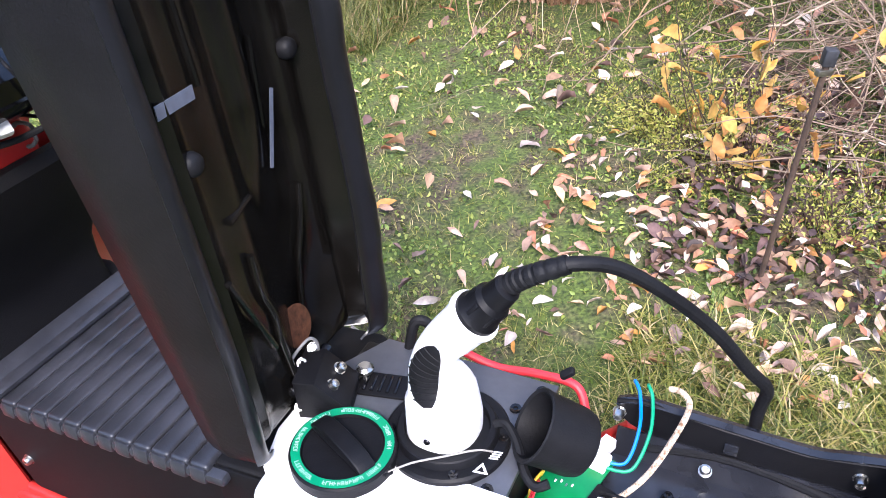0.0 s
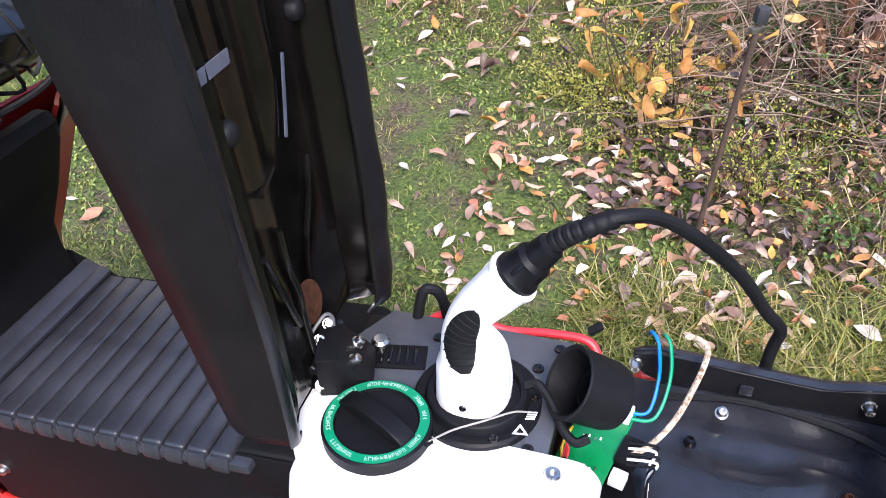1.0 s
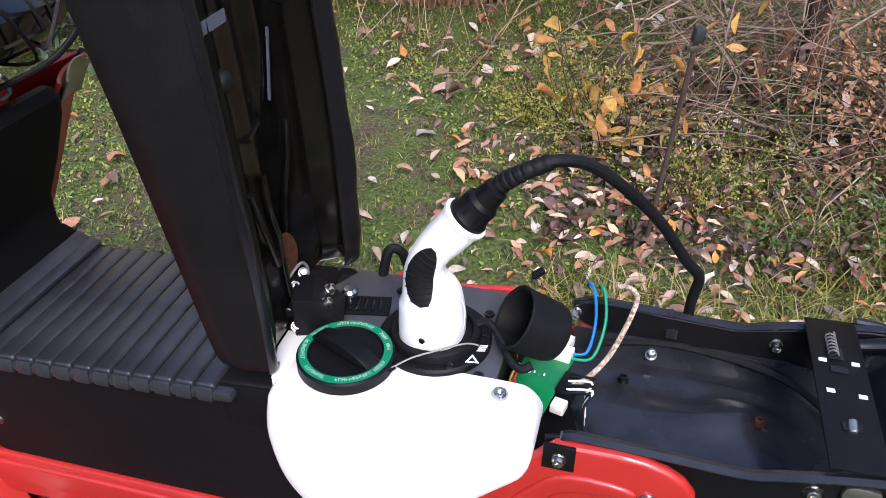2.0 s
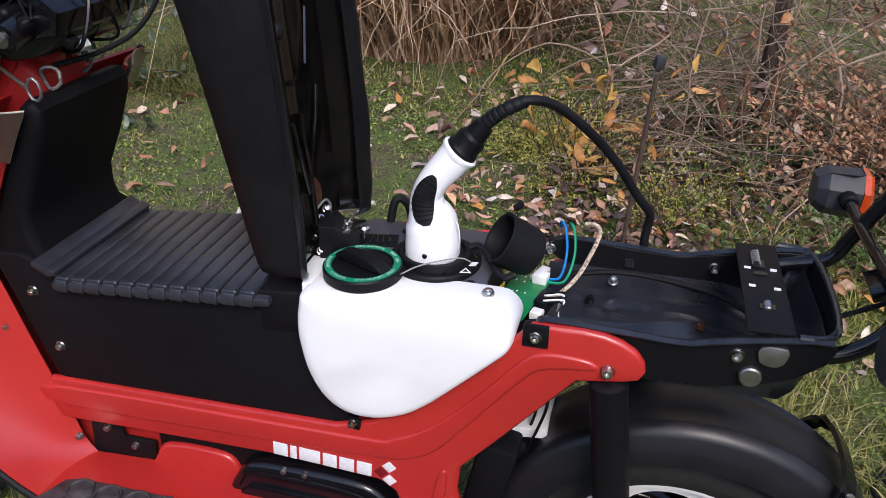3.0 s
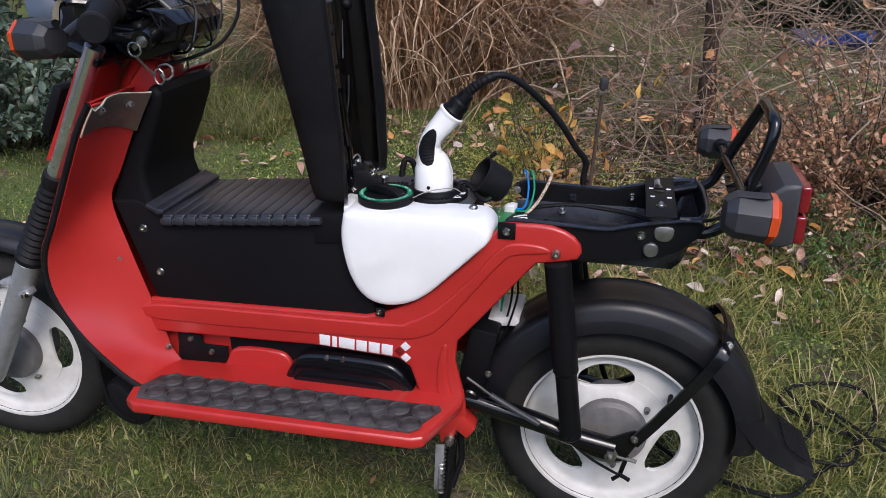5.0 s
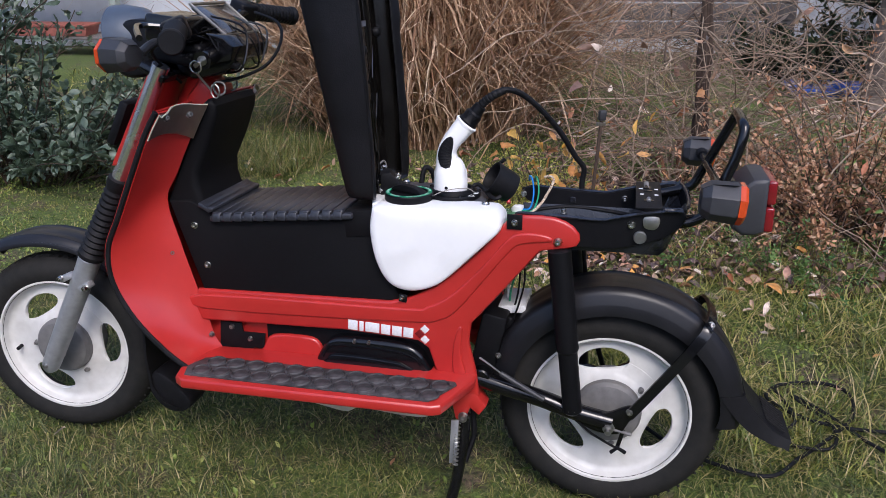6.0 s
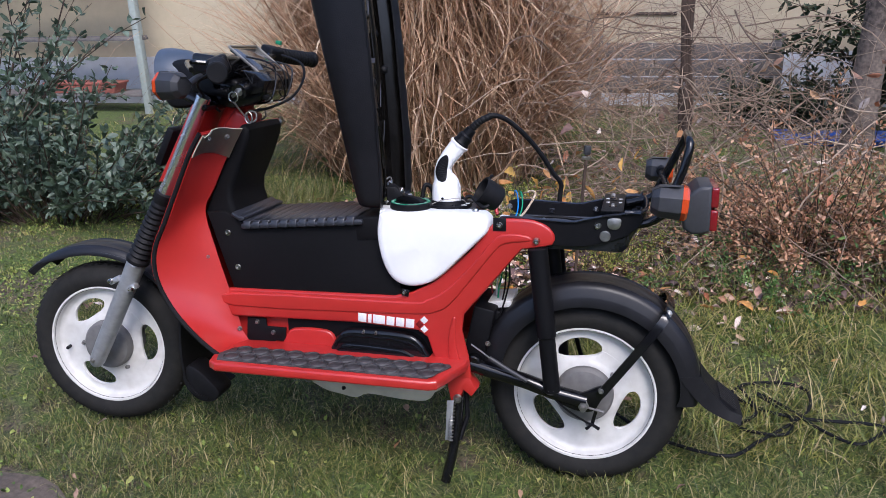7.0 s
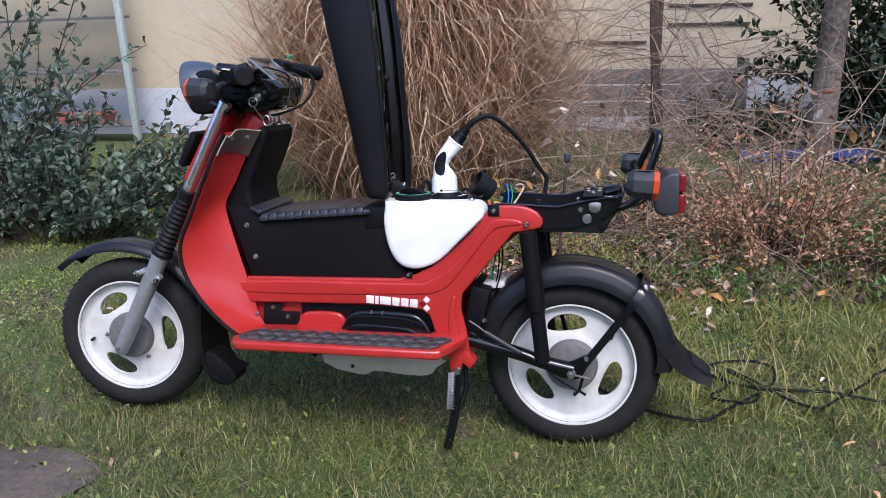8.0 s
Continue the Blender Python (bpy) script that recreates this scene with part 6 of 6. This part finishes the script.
# dry ornamental grass
reed = thing("reed_clump", "tall clump of dry brown ornamental grass with hanging blades", "ornamental grass")
n = 7000
ang = gen.uniform(0, 2 * math.pi, n)
rad = np.sqrt(gen.uniform(0, 1, n))
base = np.c_[-0.47 + 0.56 * rad * np.cos(ang), 2.74 + 0.38 * rad * np.sin(ang), np.zeros(n)]
tilt = 0.02 + 0.32 * rad * gen.uniform(0.1, 1.0, n)
way = np.c_[np.cos(ang) * np.sin(tilt), np.where(np.sin(ang) < 0, 0.4, 1.0) * np.sin(ang) * np.sin(tilt), np.cos(tilt)] + gen.normal(0, 0.05, (n, 3))
b1 = blades("dry_foliage", base, way, gen.uniform(0.8, 2.1, n) * np.where(np.sin(ang) < -0.2, 0.8, 1.0), gen.uniform(0.006, 0.017, n), gen.uniform(0.03, 0.5, n) * (1 + 1.5 * (gen.uniform(0, 1, n) > 0.75)) * np.where(np.sin(ang) < -0.2, 0.5, 1.0), REED, 11, 0.17)
tagged(b1, kind="stuff").parent = reed
n = 4600
ang = gen.uniform(0, 2 * math.pi, n)
base = np.c_[-0.47 + gen.uniform(0.2, 0.66, n) * np.cos(ang), 2.78 + gen.uniform(0.2, 0.42, n) * np.sin(ang), gen.uniform(0.4, 1.9, n)]
way = np.c_[np.cos(ang) * 0.9, np.sin(ang) * 0.4, gen.uniform(-0.3, 0.8, n)]
b2 = blades("hanging_foliage", base, way, gen.uniform(0.3, 0.75, n), gen.uniform(0.008, 0.02, n), gen.uniform(0.6, 1.9, n), REED, 8, 0.24)
tagged(b2, kind="stuff").parent = reed


def bush(name, label, category, centre, count, spread_at, height, leaf_count, leaf_size, leaf_mat, twig_mat, bend=(0, 0, -0.5), twig_r=0.006, lean=(0, 0, 0)):
    """Branches that fan out from a base, with leaves set along them."""
    o = thing(name, label, category)
    a = gen.uniform(0, 2 * math.pi, count)
    r = np.sqrt(gen.uniform(0, 1, count))
    start = np.c_[centre[0] + spread_at[0] * 0.45 * r * np.cos(a), centre[1] + spread_at[1] * 0.45 * r * np.sin(a), np.full(count, centre[2])]
    way = np.c_[np.cos(a) * r * spread_at[0] + lean[0], np.sin(a) * r * spread_at[1] + lean[1], np.full(count, height) * gen.uniform(0.55, 1.1, count) + lean[2]]
    lines = arcs(start, way, np.linalg.norm(way, axis=1) * gen.uniform(0.7, 1.15, count), np.array(bend) + gen.normal(0, 0.35, (count, 3)), 9, 0.06)
    t = twigs("branchwork", lines, gen.uniform(0.5, 1.0, count) * twig_r, twig_mat, 5)
    tagged(t, kind="stuff").parent = o
    m = leaf_count
    who, pos = gen.integers(0, count, m), gen.uniform(1.5, 8.0, m)
    i = np.minimum(pos.astype(int), 7)
    f = (pos - i)[:, None]
    p = lines[who, i] * (1 - f) + lines[who, i + 1] * f
    d = unit(lines[who, i + 1] - lines[who, i])
    out = unit(d * 0.5 + gen.normal(0, 0.8, (m, 3)))
    lf = leaves("foliage", p + out * 0.01, out, unit(np.c_[gen.normal(0, 0.6, (m, 2)), np.ones(m)]), gen.uniform(0.6, 1.2, m) * leaf_size, gen.uniform(0.35, 0.6, m) * leaf_size, leaf_mat, fine=leaf_size > 0.04)
    tagged(lf, kind="stuff").parent = o
    return o


bush("green_shrub", "leafy grey-green shrub in front of the house wall", "shrub", (-3.0, 2.0, 0.0), 70, (0.6, 0.5), 1.45, 2600, 0.055, SHRUB_LEAF, BROWN_TWIG, (0.15, 0, -0.55), 0.008)
bush("green_shrub", "low leafy green shrub at the lawn's edge", "shrub", (-2.2, 1.7, 0.0), 130, (0.85, 0.45), 0.72, 5200, 0.05, SHRUB_LEAF, BROWN_TWIG, (0.2, -0.1, -0.5), 0.006)
bush("evergreen_bush", "dark evergreen bush beside the tree", "bush", (2.75, 4.2, 0.1), 130, (0.75, 0.45), 1.3, 9000, 0.07, DARK_LEAF, BROWN_TWIG, (-0.1, 0, -0.35), 0.01)
# dark foliage added where the evergreen's shadow darkens the plinth
bush("evergreen_bush", "low dark foliage added for the evergreen's shade on the plinth", "bush", (1.75, 4.3, 0.0), 80, (0.5, 0.3), 0.42, 4200, 0.05, DARK_LEAF, BROWN_TWIG, (0, 0, -0.5), 0.006)
bush("laurel_bush", "glossy green bush beside the tree trunk", "bush", (2.75, 3.3, 0.0), 60, (0.4, 0.3), 0.75, 2600, 0.06, SHRUB_LEAF, BROWN_TWIG, (0, 0, -0.35), 0.006)
for x, y, r, h, m in ((0.20, 1.58, 0.13, 0.30, 1300), (0.36, 1.50, 0.12, 0.30, 1000), (0.34, 1.34, 0.08, 0.16, 420), (0.62, 1.20, 0.08, 0.26, 520), (0.76, 1.40, 0.10, 0.24, 480)):
    tagged(bush("yellow_shrub", "low shrub with small pale yellow-green leaves", "shrub", (x, y, 0.0), 46, (r, r), h, int(m * 2.0), 0.0105, YELLOW_LEAF, BROWN_TWIG, (0, -0.1, -1.1), 0.0017), "low shrub with small pale yellow-green leaves", "shrub", group="low yellow shrubs")
bush("autumn_sapling", "young shrub with golden autumn leaves", "shrub", (0.42, 1.46, 0.0), 22, (0.28, 0.16), 0.42, 70, 0.056, GOLD_LEAF, BROWN_TWIG, (0, 0, -0.3), 0.0025)
bush("withered_fern", "withered rust-brown fern beside the lawn", "fern", (1.42, 1.5, 0.0), 170, (0.40, 0.26), 0.56, 9000, 0.021, RUST_LEAF, BROWN_TWIG, (0, -0.15, -0.9), 0.003)
bush("green_fern", "low green fern with a few brown stems", "fern", (1.95, 1.6, 0.0), 90, (0.5, 0.35), 0.42, 3400, 0.028, FERN_LEAF, BROWN_TWIG, (0, -0.2, -1.0), 0.003)
bush("green_fern", "pale green sprigs among the dry vines", "fern", (1.2, 1.75, 0.0), 90, (0.6, 0.3), 0.34, 4200, 0.014, FERN_LEAF, BROWN_TWIG, (0, -0.2, -0.9), 0.002)
bush("green_fern", "green fern leaves among dead stems", "fern", (2.05, 1.3, 0.0), 60, (0.4, 0.25), 0.5, 2600, 0.03, FERN_LEAF, BROWN_TWIG, (0, -0.2, -1.0), 0.003)
bush("green_fern", "small green weeds by the fern", "fern", (1.15, 1.2, 0.0), 110, (0.5, 0.25), 0.24, 4200, 0.014, FERN_LEAF, BROWN_TWIG, (0, -0.2, -0.8), 0.002)

# tangle of dry vines round an old stump
vine = thing("vine_tangle", "tangle of dry pale vines over an old stump", "vines")
n = 620
a = gen.uniform(0, 2 * math.pi, n)
start = np.c_[0.93 + gen.normal(0, 0.26, n), 1.95 + gen.normal(0, 0.2, n), gen.uniform(0.0, 1.0, n) ** 1.5 * 1.1]
way = np.c_[np.cos(a), np.sin(a) * 0.6 + 0.05, gen.normal(0.15, 0.55, n)]
v1 = twigs("vine_growth", arcs(start, way, gen.uniform(0.3, 1.15, n), np.c_[gen.normal(0, 1.0, (n, 2)), gen.normal(-1.0, 0.8, n)], 13, 0.17), 0.0011 + 0.0032 * gen.uniform(0, 1, n) ** 3, TWIG, 5)
tagged(v1, kind="stuff").parent = vine
n = 650
start = np.c_[gen.uniform(0.5, 2.3, n), gen.uniform(1.25, 2.5, n), gen.uniform(0.0, 0.22, n)]
a = gen.uniform(0, 2 * math.pi, n)
v2 = twigs("undergrowth", arcs(start, np.c_[np.cos(a), np.sin(a) * 0.5, gen.uniform(-0.05, 0.7, n)], gen.uniform(0.2, 0.75, n), np.c_[gen.normal(0, 0.8, (n, 2)), gen.normal(-0.8, 0.5, n)], 9, 0.15), 0.0009 + 0.0022 * gen.uniform(0, 1, n) ** 2, TWIG, 4)
tagged(v2, kind="stuff").parent = vine
n = 320
start = np.c_[gen.uniform(0.1, 2.2, n), gen.uniform(3.0, 4.5, n), gen.uniform(0.0, 0.25, n)]
a = gen.uniform(0, 2 * math.pi, n)
v3 = twigs("undergrowth", arcs(start, np.c_[np.cos(a), np.sin(a) * 0.5, gen.uniform(0.2, 1.2, n)], gen.uniform(0.3, 0.9, n), np.c_[gen.normal(0, 0.8, (n, 2)), gen.normal(-0.8, 0.5, n)], 9, 0.15), 0.0015 + 0.003 * gen.uniform(0, 1, n) ** 2, TWIG, 4)
tagged(v3, kind="stuff").parent = vine
trunks = []
for k in range(6):
    pts = [(0.91 + 0.05 * math.cos(k), 1.90 + 0.05 * math.sin(k * 2), -0.03), (0.905 + 0.016 * math.cos(k * 2), 1.91 + 0.012 * math.sin(k), 0.4), (0.885 + 0.014 * math.sin(k), 1.91, 0.95), (0.87 + 0.05 * math.cos(k * 3), 1.93, 1.5), (0.85 + 0.12 * math.cos(k * 2), 1.95, 2.3)]
    trunks.append(tube(curve(pts, 6), 0.02, 8, radius_at=lambda q: 0.016 - 0.0004 * q + 0.003 * math.sin(q * 1.7)))
part("vine_trunk", joined(*trunks), BROWN_TWIG, vine, "dark twisted vine trunk")
stumps = []
for k in range(5):
    foot = Vector((0.80 + 0.05 * k, 1.80 + 0.06 * (k % 2), -0.02))
    stumps.append(tube(curve([foot, foot + Vector((0.01 * (k % 3) - 0.01, 0, 0.10)), foot + Vector((0.035 * (k % 3) - 0.045, 0.01, 0.22 + 0.05 * (k % 3)))], 5), 0.025, 9, radius_at=lambda q: 0.027 - 0.0013 * q + 0.003 * math.sin(q * 2.1)))
part("stump", joined(*stumps), STUMP, vine, "broken reddish-brown stump")
n = 90
lf = leaves("vine_foliage", np.c_[gen.uniform(0.3, 1.9, n), gen.uniform(1.4, 2.3, n), gen.uniform(0.08, 0.8, n) ** 1.3], gen.normal(0, 1, (n, 3)), gen.normal(0, 1, (n, 3)), gen.uniform(0.045, 0.07, n), gen.uniform(0.022, 0.036, n), LITTER)
tagged(lf, kind="stuff").parent = vine

# tree
tree = thing("tree", "slender bare garden tree with grey-brown bark", "tree")
pts = curve([(1.96, 3.46, -0.05), (1.975, 3.46, 0.2), (1.985, 3.46, 0.6), (1.998, 3.46, 1.0), (2.02, 3.46, 1.9), (2.05, 3.46, 2.8), (2.04, 3.5, 3.8)], 8)
part("trunk", tube(pts, 0.1, 20, radius_at=lambda k: (0.088 + 0.04 * math.exp(-k / 3.5) - 0.0006 * k) * (1 + 0.03 * math.sin(k * 2.3))), BARK, tree, smooth=60)
limbs = []
for k in range(6):
    a = k * 1.1
    q = pts[28 + 3 * k]
    limbs.append(tube(curve([q, q + Vector((0.4 * math.cos(a), 0.4 * math.sin(a), 0.5)), q + Vector((1.0 * math.cos(a), 1.0 * math.sin(a), 1.2))], 6), 0.03, 8, radius_at=lambda j: 0.034 - 0.0022 * j))
part("limb", joined(*limbs), BARK, tree)
n = 500
lf = leaves("crown", np.c_[2.0 + gen.normal(0, 0.8, n), 3.5 + gen.normal(0, 0.8, n), gen.uniform(3.2, 5.0, n)], gen.normal(0, 1, (n, 3)), gen.normal(0, 1, (n, 3)), gen.uniform(0.05, 0.08, n), gen.uniform(0.03, 0.05, n), GOLD_LEAF)
tagged(lf, kind="stuff").parent = tree

# house wall with plinth
CREAM = material("cream render", (0.47, 0.40, 0.28), 0.9, vary=0.06, scale=14, bump=0.3, bump_scale=260, big=1.2)
# white plinth; the blue of its sky-lit shade is in the colour
PLINTH = material("whitewashed plinth with shade tint", (0.48, 0.50, 0.54), 0.9, vary=0.08, scale=10, bump=0.3, bump_scale=200, big=1.5)
WEATHERED = material("weathered grey wood", (0.115, 0.105, 0.10), 0.85, vary=0.25, scale=30, bump=0.4, bump_scale=90, random_shift=0.15)
DARK_WOOD = material("dark slat wood", (0.05, 0.035, 0.028), 0.8, vary=0.3, scale=40)
PALE_POST = material("pale green painted post", (0.33, 0.37, 0.34), 0.7, vary=0.15, scale=30, bump=0.2)
BLUE_CRATE = material("blue plastic", (0.02, 0.07, 0.32), 0.4, vary=0.2, scale=20)
TERRACOTTA = material("faded red planter", (0.25, 0.08, 0.06), 0.7, vary=0.2, scale=30)
wall = part("wall_north", box((14, 0.3, 3.4), pose(-1.0, 5.35, 2.15)), CREAM, None)
tagged(wall, "cream rendered house wall", "wall", kind="structure")
plinth = part("wall_plinth", box((14, 0.33, 0.8), pose(-1.0, 5.35, 0.05)), PLINTH, None)
tagged(plinth, "white painted plinth of the house wall, tinted blue for shade", "wall", kind="structure")

# unseen walls, added to close the place and cut light from the horizon
ADDED_WALL = material("plain added wall", (0.17, 0.15, 0.125), 0.9, vary=0.3, scale=12, bump=0.4, bump_scale=120, big=1.5)
for name, size, place in (("wall_south", (14.3, 0.25, 2.6), (-1.0, -7.6, 1.25)), ("wall_east", (0.25, 12.6, 2.6), (6.1, -1.2, 1.25)), ("wall_west", (0.25, 12.6, 2.6), (-8.1, -1.2, 1.25))):
    tagged(part(name, box(size, pose(*place)), ADDED_WALL, None), "added unseen wall closing the lawn and blocking low sky light", "wall", kind="structure")

rack = thing("plant_rack", "open plant rack with grey boards and pale posts", "shelf")
for x, y in ((-3.60, 4.62), (-3.83, 4.98), (-5.6, 4.62), (-5.6, 4.98)):
    part("post", box((0.06, 0.045, 2.3), pose(x, y, 1.13), 0.004), PALE_POST, rack)
for z in (0.17, 0.66, 1.13, 1.62):
    for k in range(2):
        part("shelf_board", box((2.02, 0.14, 0.024), pose(-4.60 - 0.11 * k, 4.69 + 0.15 * k, z), 0.003), WEATHERED, rack)
planter = thing("planter", "faded red planter trough on the rack", "planter")
part("trough", slab([(-4.65, 0.184), (-3.95, 0.184), (-3.92, 0.27), (-4.68, 0.27)], 4.64, 4.82, 0.006), TERRACOTTA, planter)
part("trough_rim", box((0.78, 0.2, 0.018), pose(-4.3, 4.73, 0.272), 0.004), TERRACOTTA, planter)

fence = thing("low_fence", "low fence of weathered grey boards by the wall", "fence")
for k in range(3):
    for x in (-0.30, 1.02):
        part("fence_board", box((1.30, 0.025, 0.115), pose(x, 4.62 + 0.004 * k, 0.27 + 0.125 * k, 0, 0.5 * k - 0.4), 0.004), WEATHERED, fence)
for x in (-0.93, 0.36, 1.66):
    part("fence_post", box((0.08, 0.08, 0.68), pose(x, 4.68, 0.30), 0.006), WEATHERED, fence)
trellis = thing("trellis", "dark wooden trellis bars on the house wall", "trellis")
for x0, x1, z in ((0.274, 0.95, 0.76), (1.12, 1.765, 0.885), (1.118, 1.775, 1.035), (0.3, 0.95, 1.22)):
    part("trellis_bar", box((x1 - x0, 0.02, 0.022), pose((x0 + x1) / 2, 5.19, z, 0, 1), 0.003), DARK_WOOD, trellis)
crate = thing("plastic_tray", "shallow blue plastic tray on the ground", "tray")
part("tray_body", slab([(1.62, 0.01), (2.36, 0.01), (2.4, 0.05), (1.58, 0.05)], 3.72, 4.0, 0.012), BLUE_CRATE, crate)
part("tray_rim", box((0.86, 0.32, 0.014), pose(1.99, 3.86, 0.054), 0.005), BLUE_CRATE, crate)
for k in range(6):
    part("tray_web", box((0.012, 0.02, 0.04), pose(1.66 + 0.13 * k, 3.715, 0.04), 0.002), BLUE_CRATE, crate)

# stake, cable and box on the ground
stake = thing("garden_stake", "thin dark metal stake with a clamp at its top", "stake")
part("stake_rod", rod((0.508, 1.0, -0.06), (0.548, 1.03, 0.56), 0.0058, 10), BROWN_TWIG, stake)
part("stake_clamp", box((0.022, 0.02, 0.03), pose(0.549, 1.03, 0.562, 0, 6, 20), 0.003), GREY_CASE, stake)
part("stake_clamp", box((0.03, 0.012, 0.012), pose(0.546, 1.028, 0.535, 0, 6, 40), 0.002), STAINLESS, stake)
cord = thing("extension_cable", "black extension cable lying in loops on the lawn", "cable")
loops = [(0.69, 0.22), (0.80, 0.12), (0.957, 0.069), (1.04, 0.148), (1.13, 0.25), (1.185, 0.333), (1.195, 0.42), (1.155, 0.457), (1.08, 0.451), (1.025, 0.42), (1.0, 0.36), (1.07, 0.30), (1.17, 0.28), (1.31, 0.276), (1.364, 0.26), (1.46, 0.24), (1.8, 0.2), (2.6, 0.3)]
part("cable_run", tube(curve([(x, y, float(ground_at(x, y)) + 0.03) for x, y in loops], 10), 0.0045, 8), RUBBER, cord)
part("cable_run", tube(curve([(x, y, float(ground_at(x, y)) + 0.034) for x, y in ((1.02, 0.40), (1.05, 0.28), (1.0, 0.20), (1.10, 0.18), (1.13, 0.27), (1.06, 0.38), (1.12, 0.33), (1.2, 0.22), (1.27, 0.175), (1.34, 0.24), (1.43, 0.343), (1.51, 0.432), (1.8, 0.62), (2.4, 0.85), (3.2, 1.1))], 10), 0.0042, 8), RUBBER, cord)
bed = [(x, y) for x, y in patch]
bm = bmesh.new()
mid = bm.verts.new((-0.72, -0.52, float(ground_at(-0.72, -0.52)) + 0.02))
ring = [bm.verts.new((x, y, float(ground_at(x, y)) + 0.006)) for x, y in bed]
for k in range(len(ring)):
    bm.faces.new((mid, ring[k], ring[(k + 1) % len(ring)]))
bmesh.ops.subdivide_edges(bm, edges=bm.edges[:], cuts=3, use_grid_fill=True)
for v in bm.verts:
    v.co.z += 0.006 * noise.noise(v.co * 25)
tagged(part("soil_patch", bm, material("bare soil", (0.10, 0.078, 0.06), 0.95, vary=0.4, scale=70, bump=0.8, bump_scale=120), None), "bare patch of brown soil in the lawn", "soil", kind="structure")
